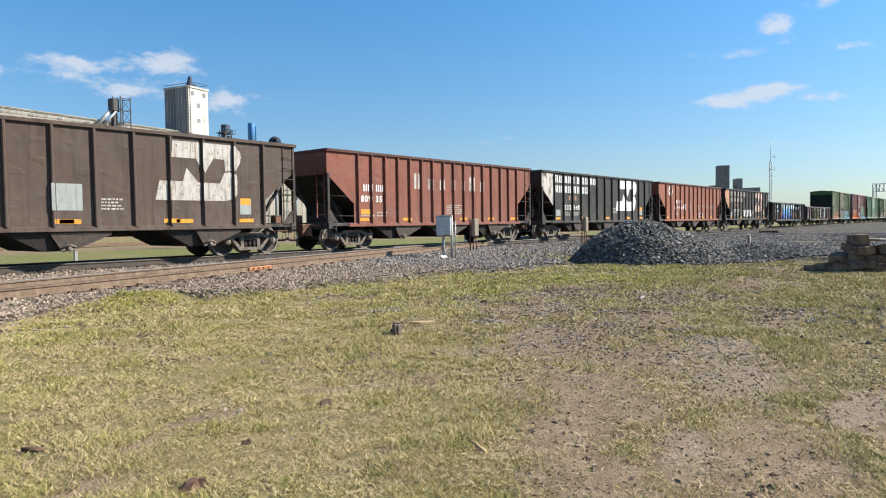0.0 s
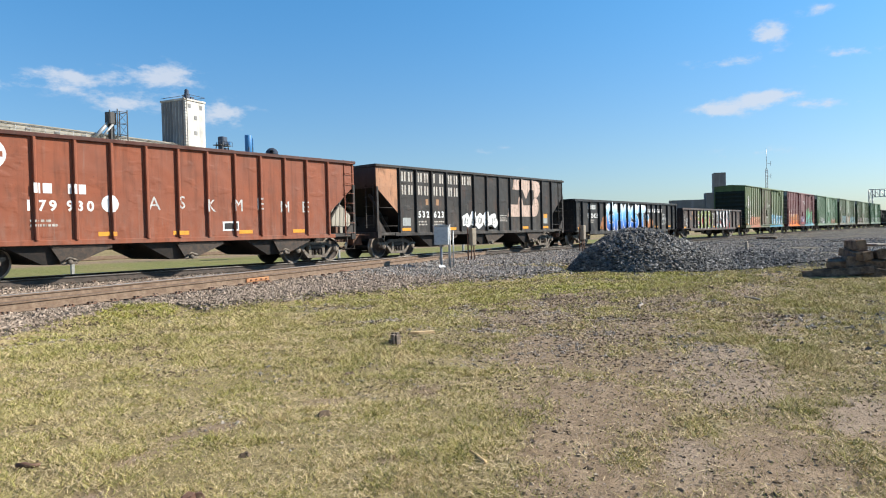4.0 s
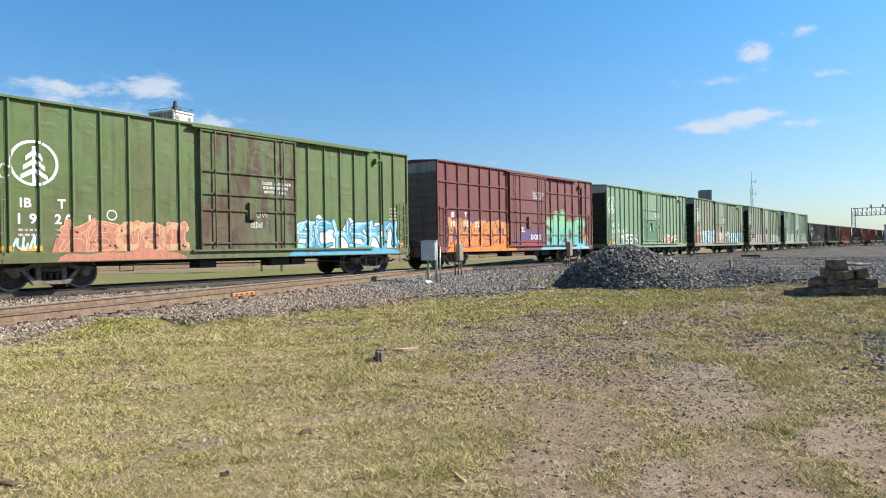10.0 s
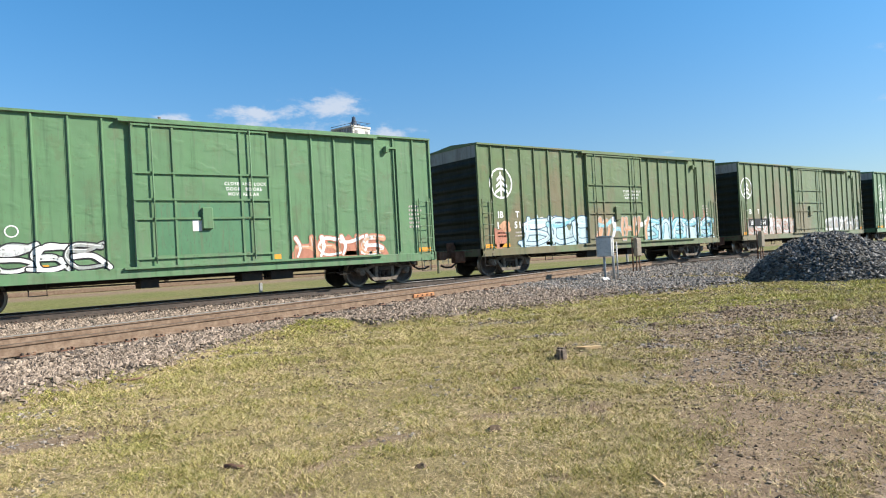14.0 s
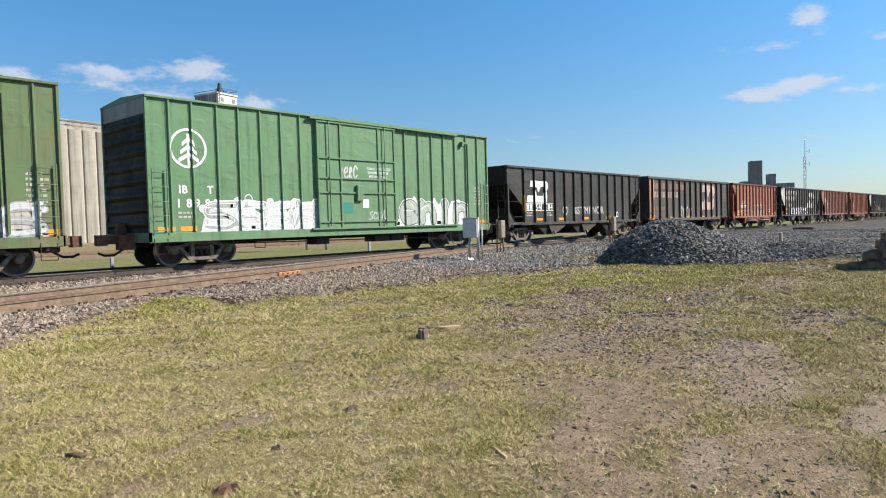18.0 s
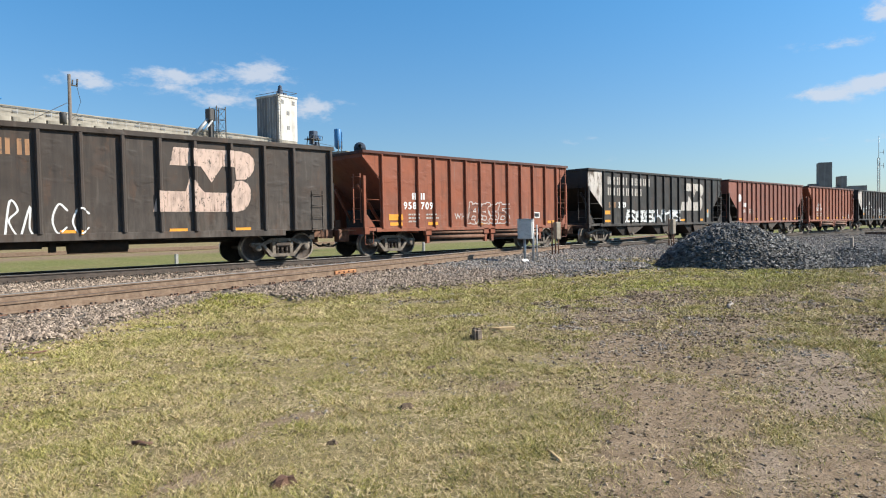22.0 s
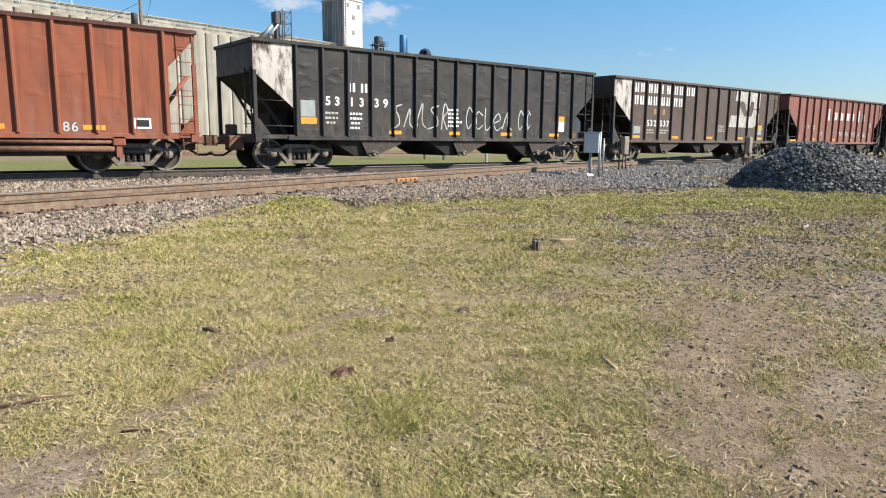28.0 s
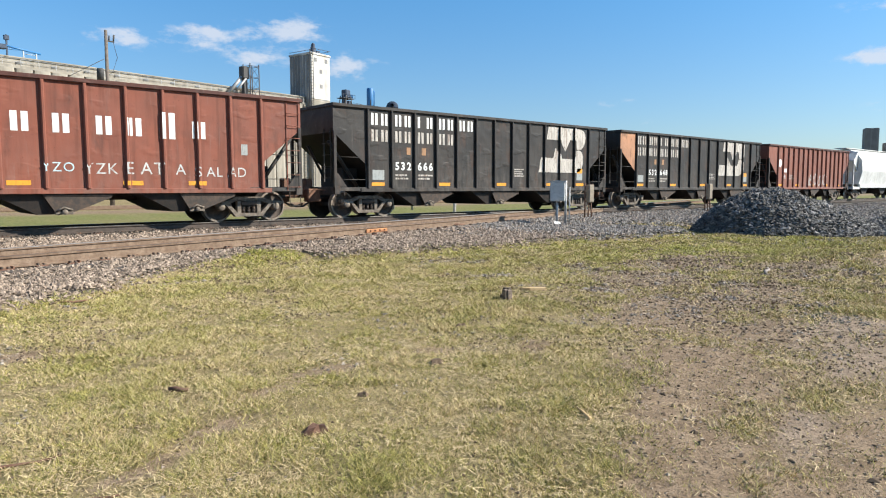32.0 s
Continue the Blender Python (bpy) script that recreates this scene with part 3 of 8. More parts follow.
def build_track(name, label, origin, angle, length, tie_from, tie_to, side="rail_side"):
    tr = thing(name, label, "track", (*origin, 0), kind="structure", rz=math.degrees(angle))
    near_top = "rail_top" if side == "rail_side" else "tread"
    for k in (-1, 1):
        r = rail_piece(length, side, near_top if k < 0 else "tread")
        part("rail", r, None, tr, at=(0, k * GAUGE / 2, RAIL - 0.178))
    tie = MB().box(-0.115, -1.3, -0.16, 0.115, 1.3, 0.0, 0, 0.012).mesh("tie", [M["tie"]])
    plate = MB()
    plate.box(-0.09, -0.17, 0, 0.09, 0.17, 0.014, 0)
    for dx, dy in ((-0.05, -0.1), (0.05, -0.1), (-0.05, 0.1), (0.05, 0.1)):
        plate.box(dx - 0.012, dy - 0.012, 0.0, dx + 0.012, dy + 0.012, 0.045, 0)
    plate.box(0.125, -0.09, -0.01, 0.15, 0.09, 0.04, 0)
    for dy in (-0.115, 0.115):
        plate.box(-0.06, dy - 0.022, 0.0, -0.028, dy + 0.022, 0.05, 1, 0.006)
        plate.box(0.028, dy - 0.022, 0.0, 0.06, dy + 0.022, 0.042, 1, 0.006)
    plate = plate.mesh("tie_plate", [M["rusty"], M["wheel"]])
    x = tie_from
    while x < tie_to:
        t = part("tie", tie, None, tr, at=(x + random.uniform(-0.03, 0.03), random.uniform(-0.06, 0.06), RAIL - 0.19))
        t.rotation_euler.z = random.uniform(-0.02, 0.02)
        for k in (-1, 1):
            part("tie_plate", plate, None, t, at=(0, k * GAUGE / 2, 0.0))
        x += 0.52
    return tr


build_track("main_track", "shiny-topped steel rails on dark timber ties in grey ballast", (-60, MAIN_Y), 0, 460, 58, 112, "rail_dark")
build_track("crossing_track", "rusty brown rails meeting the main line over pale ballast", (1.0 - 40 * math.cos(SIDE_A), side_y(1.0) - 40 * math.sin(SIDE_A)), SIDE_A, 95, 33, 66)


# ---- train ----
# seconds and metres that the train has rolled towards -x
ROLL = [(0.0, 0.0), (2.0, 22.55), (3.5, 39.4), (6.0, 66.97), (9.0, 99.75), (12.0, 132.73), (13.0, 143.7), (16.0, 176.7), (19.0, 209.66), (23.0, 252.98),
        (27.0, 296.6),
        (28.0, 307.62), (29.0, 318.9), (30.0, 330.2), (31.0, 341.35), (32.0, 352.5)]
WHEEL_R = 0.455


def wheelset_mesh():
    mb = MB()
    for k in (-1, 1):
        y = k * 0.72
        prof = [(0.0, 0.075), (0.10, 0.075), (0.115, 0.03), (0.28, -0.005), (0.385, 0.02), (0.40, 0.062)]
        mb.lathe([(r, y + k * a) for r, a in prof], (0, 0, 0), 1, 28, 0)
        mb.lathe([(0.40, y + k * 0.062), (0.455, y + k * 0.058)], (0, 0, 0), 1, 28, 2)
        mb.lathe([(0.455, y + k * 0.058), (0.455, y - k * 0.055), (0.485, y - k * 0.07), (0.485, y - k * 0.085)], (0, 0, 0), 1, 28, 1)
        mb.lathe([(0.485, y - k * 0.085), (0.38, y - k * 0.085), (0.2, y - k * 0.03), (0.0, y - k * 0.05)], (0, 0, 0), 1, 28, 0)
        for a in range(3):
            c, s = math.cos(a * 2.094), math.sin(a * 2.094)
            mb.box(c * 0.06 - 0.016, y + k * 0.07, s * 0.06 - 0.016, c * 0.06 + 0.016, y + k * 0.10, s * 0.06 + 0.016)
        mb.lathe([(0.09, y + k * 0.05), (0.09, y + k * 0.32)], (0, 0, 0), 1, 12, 0)
    mb.lathe([(0.085, -0.7), (0.085, 0.7)], (0, 0, 0), 1, 10, 0)
    return mb.mesh("wheelset", [M["wheel"], M["tread"], M["rim"]])


def side_frame_mesh():
    """The cast frame of a three-piece truck: a bowed truss with two windows, spring opening and bearing ends."""
    mb = MB()
    top = [(-1.12, 0.10), (-1.08, 0.16), (-0.72, 0.17), (-0.42, 0.30), (0.42, 0.30), (0.72, 0.17), (1.08, 0.16), (1.12, 0.10),
           (0.70, 0.06), (0.40, 0.18), (-0.40, 0.18), (-0.70, 0.06)]
    mb.prism(top, 1, -0.08, 0.08)
    bottom = [(-0.78, 0.10), (-0.66, 0.10), (-0.36, -0.20), (0.36, -0.20), (0.66, 0.10), (0.78, 0.10), (0.44, -0.30), (-0.44, -0.30)]
    mb.prism(bottom, 1, -0.09, 0.09)
    for k in (-1, 1):
        mb.prism([(k * 0.26, -0.22), (k * 0.38, -0.22), (k * 0.38, 0.2), (k * 0.26, 0.2)][::k], 1, -0.08, 0.08)
        mb.lathe([(0.0, -0.13), (0.10, -0.13), (0.115, -0.10), (0.115, 0.1)], (k * 0.89, 0, 0), 1, 14)
        mb.box(k * 0.89 - 0.14, -0.1, 0.06, k * 0.89 + 0.14, 0.1, 0.15, 0, 0.01)
        mb.prism([(k * 0.98, 0.0), (k * 1.12, 0.08), (k * 1.12, 0.15), (k * 0.98, 0.15)][::k], 1, -0.07, 0.07)
    return mb.mesh("side_frame", [M["truck"]])


def spring_mesh():
    mb = MB()
    for x in (-0.17, 0.0, 0.17):
        for k in range(5):
            mb.lathe([(0.05, k * 0.045), (0.072, k * 0.045 + 0.011), (0.05, k * 0.045 + 0.022)], (x, 0, -0.19), 2, 10)
        mb.tube([(x, 0, -0.19), (x, 0, 0.04)], 0.045, 8)
    mb.box(-0.27, -0.1, 0.04, 0.27, 0.1, 0.16, 0, 0.02)
    return mb.mesh("spring_nest", [M["wheel"]])


WHEELSET, SIDE_FRAME, SPRINGS = wheelset_mesh(), side_frame_mesh(), spring_mesh()
BOLSTER = MB().box(-0.2, -1.05, 0.0, 0.2, 1.05, 0.24, 0, 0.02).box(-0.06, -0.8, -0.15, 0.06, 0.8, 0.0).mesh("bolster", [M["under"]])
BRAKE = MB().box(-0.62, -0.6, -0.16, -0.50, 0.6, -0.04).box(0.50, -0.6, -0.16, 0.62, 0.6, -0.04).tube([(-0.55, 0.2, -0.2), (0.55, 0.2, -0.2)], 0.025).mesh("brake_beam", [M["under"]])
WHEELS = []


def add_truck(car, x):
    t = part("truck", BOLSTER, None, car, at=(x, 0, WHEEL_R))
    for k in (-1, 1):
        part("side_frame", SIDE_FRAME, None, t, at=(0, k * 0.99, 0))
        part("spring_nest", SPRINGS, None, t, at=(0, k * 0.99, 0))
        WHEELS.append((part("wheelset", WHEELSET, None, t, at=(k * 0.89, 0, 0)), k * 0.89))
    part("brake_beam", BRAKE, None, t)


def coupler_mesh():
    mb = MB()
    mb.box(-0.75, -0.11, -0.12, 0.1, 0.11, 0.12, 0, 0.02)
    mb.prism([(-0.85, -0.17), (-0.98, -0.13), (-1.0, 0.02), (-0.88, 0.05), (-0.85, 0.2), (-0.7, 0.16), (-0.7, -0.16)], 2, -0.16, 0.16)
    mb.tube([(-0.1, -0.35, -0.02), (-0.35, -0.38, -0.28), (-0.6, -0.34, -0.44), (-0.85, -0.28, -0.44), (-1.0, -0.2, -0.36)], 0.036, 8, 1)
    mb.box(-0.5, -0.5, -0.3, 0.0, -0.2, 0.15, 0, 0.03)
    mb.box(-0.25, 0.1, 0.1, 0.05, 0.4, 0.5, 0, 0.04)
    mb.tube([(-0.25, -1.2, 0.1), (-0.3, -0.2, 0.12), (-0.6, -0.1, 0.2)], 0.018)
    return mb.mesh("coupler", [M["rusty"], M["under"]])


COUPLER = coupler_mesh()


def add_couplers(car, length):
    part("coupler", COUPLER, None, car, at=(0.05, 0, 0.85))
    c = part("coupler", COUPLER, None, car, at=(length - 0.05, 0, 0.85))
    c.rotation_euler.z = math.pi


def ladder_mesh(rungs, step, width, r=0.011):
    mb = MB()
    for k in (0, 1):
        mb.box(k * width - 0.015, -0.02, -0.12, k * width + 0.015, 0.02, rungs * step - step + 0.12)
    for i in range(rungs):
        mb.tube([(0, -0.02, i * step), (0, -0.07, i * step), (width, -0.07, i * step), (width, -0.02, i * step)], r, 5)
    return mb


LETTERS = {}


def letter_data(ch, size, fat):
    """Outline of one character of the built-in font as vertices and faces."""
    key = (ch, fat)
    if key not in LETTERS:
        cu = bpy.data.curves.new("lettering", "FONT")
        cu.body, cu.size, cu.offset, cu.resolution_u = ch, 1.0, fat, 3
        ob = bpy.data.objects.new("lettering", cu)
        scene.collection.objects.link(ob)
        me = bpy.data.meshes.new_from_object(ob.evaluated_get(bpy.context.evaluated_depsgraph_get()))
        v = [(p.co.x, p.co.y) for p in me.vertices]
        f = [tuple(q.vertices) for q in me.polygons]
        bpy.data.objects.remove(ob)
        bpy.data.curves.remove(cu)
        bpy.data.meshes.remove(me)
        xs = [p[0] for p in v] or [0, 0.3]
        LETTERS[key] = (v, f, min(xs), max(xs))
    v, f, lo, hi = LETTERS[key]
    return [((a - lo) * size, b * size) for a, b in v], f, (hi - lo) * size


def write(mb, text, x, z, size, y, m=0, pitch=None, fat=0.02, stretch=1.0):
    """Lettering on the near side; pitch: a fixed step from character to character."""
    for ch in text:
        if ch != " ":
            v, f, w = letter_data(ch, size, fat)
            mb.add([(x + a * stretch, y, z + b) for a, b in v], [q for q in f], m)
            x += pitch if pitch else w * stretch + size * 0.14
        else:
            x += pitch if pitch else size * 0.45
    return x


def bars(mb, x, z, widths, height, y, m=0, gap=0.03):
    for w in widths:
        mb.add([(x, y, z), (x + w, y, z), (x + w, y, z + height), (x, y, z + height)], [(0, 1, 2, 3)], m)
        x += w + gap
    return x


HOPPER_TOP, HOPPER_BOTTOM, HOPPER_HALF = 3.76, 0.98, 1.43
POSTS = {}
RIBS = {}


def post_mesh(kind, z0, z1, w=0.085, d=0.09, taper=True):
    key = (kind, z0, z1)
    if key not in POSTS:
        mb = MB()
        mb.prism([(-w / 2, 0), (-w / 2, -d * 0.8), (-w / 4, -d), (w / 4, -d), (w / 2, -d * 0.8), (w / 2, 0)][::-1], 2, z0, z1)
        for k in (-1, 1):
            mb.box(k * (w / 2 + 0.025) - 0.025, -0.012, z0, k * (w / 2 + 0.025) + 0.025, 0, z1)
        POSTS[key] = mb.mesh("post", [M[kind]])
    return POSTS[key]


def hopper(x0, length, paint, label, end_paint=None, panels=14, pipes=False, bays=3, first=None):
    """An open coal hopper: ribbed sides, sloped ends over open platforms, chutes below."""
    car = thing("hopper_car", label, "hopper car", (x0, MAIN_Y, RAIL), "freight cars of the train")
    L, T, B, H = length, HOPPER_TOP, HOPPER_BOTTOM, HOPPER_HALF
    car["L"], car["N"] = L, panels if not pipes else 13
    c, cut, low = (0.84, 3.58, 2.75) if pipes else (1.35, 2.86, 1.76)
    first = first or c
    side = [(0.0, T), (0.0, cut), (c, low), (c, B), (L - c, B), (L - c, low), (L, cut), (L, T)]
    for k in (-1, 1):
        part("side_plate", MB().prism(side, 1, k * H - 0.012, k * H + 0.012, 0), M[paint], car)
    for e in (0, 1):
        a = 0.012 if e == 0 else L - 0.012
        s = 1 if e == 0 else -1
        part("end_sheet", MB().box(a - 0.012, -H + 0.012, cut, a + 0.012, H - 0.012, T, 0), M[paint], car)
        # without pipes, the slope sheet's near-black colour paints in the recess's shade
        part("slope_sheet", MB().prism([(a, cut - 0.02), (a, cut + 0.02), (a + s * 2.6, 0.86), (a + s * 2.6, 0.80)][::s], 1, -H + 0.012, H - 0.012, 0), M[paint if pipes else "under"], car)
    ep = MB()
    if end_paint:
        ep.prism([(0.01, T - 0.06), (0.01, 2.87), (c + 0.0, 1.77), (c + 0.02, 1.77), (c + 0.02, T - 0.06)], 1, -H - 0.018, -H - 0.013, 0)
        part("end_panel", ep, M[end_paint], car, "end panel painted white and flaking")
    rim = MB()
    for k in (-1, 1):
        rim.box(-0.05, k * H - 0.09, T - 0.06, L + 0.05, k * H + 0.07, T + 0.05, 0, 0.012)
    for e in (-0.05, L - 0.06):
        rim.box(e, -H + 0.07, T - 0.06, e + 0.11, H - 0.07, T + 0.05, 0, 0.012)
    part("top_rail", rim, M["red_grime" if paint.startswith("red") else paint], car)
    sill = MB()
    for k in (-1, 1):
        sill.box(c - 0.3, k * H - 0.06, B - 0.10, L - c + 0.3, k * H + 0.06, B + 0.04, 0, 0.01)
    sill.box(-0.05, -0.22, 0.70, L + 0.05, 0.22, 0.98, 1)
    part("side_sill", sill, [M[paint], M["under"]], car)
    pm = post_mesh(paint, B + 0.04, T - 0.06)
    step = (L - c - first) / (panels - 2)
    RIBS[car.name] = ([first + i * step for i in range(panels - 1)], 0.045, 0.088)
    for i in range(panels - 1):
        part("post", pm, None, car, at=(first + i * step, -H - 0.012, 0)).rotation_euler.y = random.uniform(-0.004, 0.004)
    for i in range(panels - 1):
        part("post", pm, None, car, at=(first + i * step, H + 0.012, 0)).rotation_euler.z = math.pi
    for e in (0, 1):
        s = 1 if e == 0 else -1
        a = 0.0 if e == 0 else L
        fr = MB()
        for k in (-1, 1):
            fr.box(min(a, a + s * 0.10), k * H - 0.05, 0.98, max(a, a + s * 0.10), k * H + 0.05, 2.9, 0)
        fr.tube([(a + s * 0.10, -0.95, 2.6), (a + s * 1.25, -0.95, 1.05)], 0.06)
        fr.tube([(a + s * 0.15, 0.5, 2.5), (a + s * 1.0, 0.5, 1.05)], 0.05)
        fr.box(min(a, a + s * 0.22), -H - 0.06, 0.80, max(a, a + s * 0.22), H + 0.06, 1.06, 0, 0.012)
        fr.box(min(a, a + s * 1.75), -H - 0.03, 0.92, max(a, a + s * 1.75), -H + 0.05, 1.04, 0)
        fr.box(min(a, a + s * 1.75), H - 0.05, 0.92, max(a, a + s * 1.75), H + 0.03, 1.04, 0)
        for z in (1.3, 2.05):
            fr.tube([(a + s * 0.1, -H, z), (a + s * 1.35, -H, z)], 0.013, 5)
        fr.tube([(a + s * 0.05, -H, 0.9), (a + s * 0.05, -H - 0.01, 0.45), (a + s * 0.42, -H - 0.01, 0.45), (a + s * 0.42, -H, 0.9)], 0.015, 5)
        fr.prism([(a, 1.06), (a + s * 0.1, 1.5), (a + s * 0.16, 1.5), (a + s * 0.5, 1.06)][::s], 1, -H - 0.03, -H)
        part("end_platform", fr, M["red_bright" if pipes else "black"], car)
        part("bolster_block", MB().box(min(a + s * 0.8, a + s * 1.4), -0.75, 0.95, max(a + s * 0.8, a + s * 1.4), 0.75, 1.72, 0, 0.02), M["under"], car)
        ld = ladder_mesh(5 if e == 0 else 8, 0.38, 0.42)
        lo = part("ladder", ld, M[paint], car)
        lo.location = (a - 0.02, -H + 0.55, 1.35) if e == 0 else (L - 0.5, -H - 0.02, 1.05)
        if e == 0:
            lo.rotation_euler.z = -math.pi / 2
    add_couplers(car, L)
    add_truck(car, 1.62)
    add_truck(car, L - 1.62)
    if pipes:
        for xa, xb in ((3.2, 6.25), (6.9, 9.9)):
            ch = MB()
            for z, r in ((0.62, 0.075), (0.80, 0.05)):
                ch.tube([(xa, -H + 0.02, z), (xb, -H + 0.02, z)], r, 10)
            ch.box(xa - 0.1, -H + 0.1, 0.45, xb + 0.1, H - 0.1, 0.9, 1)
            part("chute_pipe", ch, [M["rusty"], M["under"]], car)
            for x in (xa - 0.12, xb + 0.12):
                part("bearing_block", MB().box(x - 0.16, -H - 0.06, 0.70, x + 0.16, -H + 0.1, 0.95, 0, 0.02).box(x - 0.07, -H - 0.02, 0.4, x + 0.07, -H + 0.1, 0.70), M[paint], car)
    else:
        for i in range(bays):
            x = 3.75 + (L - 7.5) * i / (bays - 1)
            ch = MB()
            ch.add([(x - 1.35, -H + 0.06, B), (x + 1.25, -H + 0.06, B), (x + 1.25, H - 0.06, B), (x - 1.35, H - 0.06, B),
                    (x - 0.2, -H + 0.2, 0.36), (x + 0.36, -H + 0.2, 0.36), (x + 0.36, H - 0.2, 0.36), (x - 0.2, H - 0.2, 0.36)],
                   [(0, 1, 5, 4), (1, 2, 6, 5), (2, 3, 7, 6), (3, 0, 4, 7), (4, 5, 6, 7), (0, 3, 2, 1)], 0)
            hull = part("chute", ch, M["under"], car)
            wing = MB().prism([(x - 0.10, B - 0.10), (x + 1.55, B - 0.10), (x + 1.52, B - 0.20), (x + 0.56, 0.40), (x + 0.22, 0.34)], 1, -H + 0.02, -H + 0.05)
            wing.box(x - 0.03, -H + 0.0, B - 0.16, x + 1.5, -H + 0.02, B - 0.12)
            part("chute_plate", wing, M["chute_plate"], hull)
            latch = MB().box(x + 0.16, -H - 0.02, 0.36, x + 0.58, -H + 0.06, 0.43, 0, 0.01).tube([(x + 0.2, -H - 0.02, 0.44), (x + 0.36, -H - 0.05, 0.54), (x + 0.56, -H - 0.02, 0.47)], 0.03, 6)
            latch.lathe([(0.0, -0.06), (0.07, -0.06), (0.07, 0.0), (0.0, 0.0)], (x + 0.38, -H - 0.01, 0.42), 1, 8)
            part("latch", latch, M["truck"], hull)
    return car


BOX_TOP, BOX_BOTTOM, BOX_HALF = 5.0, 0.74, 1.53


BOX_RIBS = [0.7, 1.42, 2.25, 3.0, 3.8, 4.6, 5.38, 10.5, 11.3, 12.1, 12.85, 13.6, 14.35, 15.15]
GRID_RIBS = [0.7, 1.58, 2.5, 3.42, 4.32, 5.2, 5.86, 10.55, 11.46, 12.37, 13.28, 14.19, 15.1]


def boxcar(x0, length, paint, label, grid=False, cap="roof", end_paint=None, door_paint=None):
    car = thing("boxcar", label, "boxcar", (x0, MAIN_Y, RAIL), "freight cars of the train")
    L, T, B, H = length, BOX_TOP, BOX_BOTTOM, BOX_HALF
    body = MB().box(0.06, -H + 0.06, 1.0, L - 0.06, H, T - 0.02, 0)
    part("body", body, M[paint], car)
    part("roof", MB().prism([(-H - 0.03, T - 0.04), (H + 0.03, T - 0.04), (H + 0.03, T + 0.02), (0, T + 0.14), (-H - 0.03, T + 0.02)], 0, 0.0, L, 0), M[paint], car)
    for e in (0, 1):
        a = 0.06 if e == 0 else L - 0.06
        s = -1 if e == 0 else 1
        frame_ = MB()
        frame_.box(min(a, a + s * 0.06), -H, B, max(a, a + s * 0.06), -H + 0.09, T - 0.03)
        frame_.box(min(a, a + s * 0.06), H - 0.09, B, max(a, a + s * 0.06), H, T - 0.03)
        frame_.box(min(a, a + s * 0.06), -H, B + 0.02, max(a, a + s * 0.10), H, B + 0.3)
        wall = part("end_frame", frame_, M[paint], car)
        # on green cars the end colour holds painted shade besides grime
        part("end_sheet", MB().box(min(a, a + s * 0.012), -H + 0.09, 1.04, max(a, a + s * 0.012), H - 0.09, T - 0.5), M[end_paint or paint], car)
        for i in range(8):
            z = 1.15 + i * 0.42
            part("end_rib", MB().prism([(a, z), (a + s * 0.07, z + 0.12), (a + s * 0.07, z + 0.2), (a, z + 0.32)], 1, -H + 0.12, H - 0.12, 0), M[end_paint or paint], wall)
        part("end_cap", MB().box(min(a, a + s * 0.03), -H + 0.09, T - 0.5, max(a, a + s * 0.03), H - 0.09, T - 0.03), M[cap], car)
    sill = MB()
    sill.box(0.05, -H - 0.01, B, L - 0.05, -H + 0.06, 1.02, 0, 0.01)
    sill.box(0.05, H - 0.06, B, L - 0.05, H, 1.02, 0)
    sill.box(0.0, -0.3, 0.62, L, 0.3, 1.0, 1)
    part("side_sill", sill, [M[paint], M["under"]], car)
    door_a, door_b = 6.05, 9.88
    pm = post_mesh(paint, 1.02, T - 0.05, 0.055, 0.062)
    RIBS[car.name] = ([], 0.028, 0.060)
    for x in GRID_RIBS if grid else BOX_RIBS:
        part("post", pm, None, car, at=(x, -H + 0.06, 0))
        RIBS[car.name][0].append(x)
    if grid:
        for xa, xb in ((0.1, door_a - 0.1), (door_b + 0.1, L - 0.1)):
            for z in (1.57, 2.80, 4.02):
                part("girt", MB().box(xa, -H + 0.005, z, xb, -H + 0.06, z + 0.055), M[paint], car)
    d = MB().box(door_a, -H - 0.03, 1.02, door_b, -H + 0.06, T - 0.12, 0)
    leaf = door_paint or paint
    door = part("door", d, M[leaf], car, "sliding plug door with locking bars")
    for x in (door_a, door_b - 0.06, door_a + (door_b - door_a) * 0.27, door_a + (door_b - door_a) * 0.76):
        part("door_stile", MB().box(x, -H - 0.07, 1.0, x + 0.06, -H - 0.03, T - 0.15), M[leaf], door)
    for z in (1.22, 2.28, 2.80, 3.52, T - 0.2):
        part("door_rail", MB().box(door_a, -H - 0.085, z, door_b, -H - 0.07, z + 0.055), M[leaf], door)
    for x in (door_a + 0.5, door_b - 0.6):
        part("locking_bar", MB().tube([(x, -H - 0.11, 1.1), (x, -H - 0.11, T - 0.15)], 0.022), M[leaf], door)
    part("gear_box", MB().box(door_a + 1.75, -H - 0.14, 2.0, door_a + 2.05, -H - 0.03, 2.6, 0, 0.02), M[leaf], door)
    for z0, z1, w in ((T - 0.12, T - 0.06, 0.12), (0.98, 1.04, 0.10)):
        part("door_track", MB().box(door_a - 0.3, -H - w, z0, L * 0.86, -H + 0.0, z1), M[paint], car)
    part("door_stop", MB().box(14.0, -H - 0.10, T - 0.55, 14.12, -H + 0.06, T - 0.35, 0, 0.01).box(14.06, -H - 0.03, T - 0.42, 14.5, -H + 0.06, T - 0.36).box(14.44, -H - 0.03, 1.1, 14.5, -H + 0.06, T - 0.42), M[paint], car)
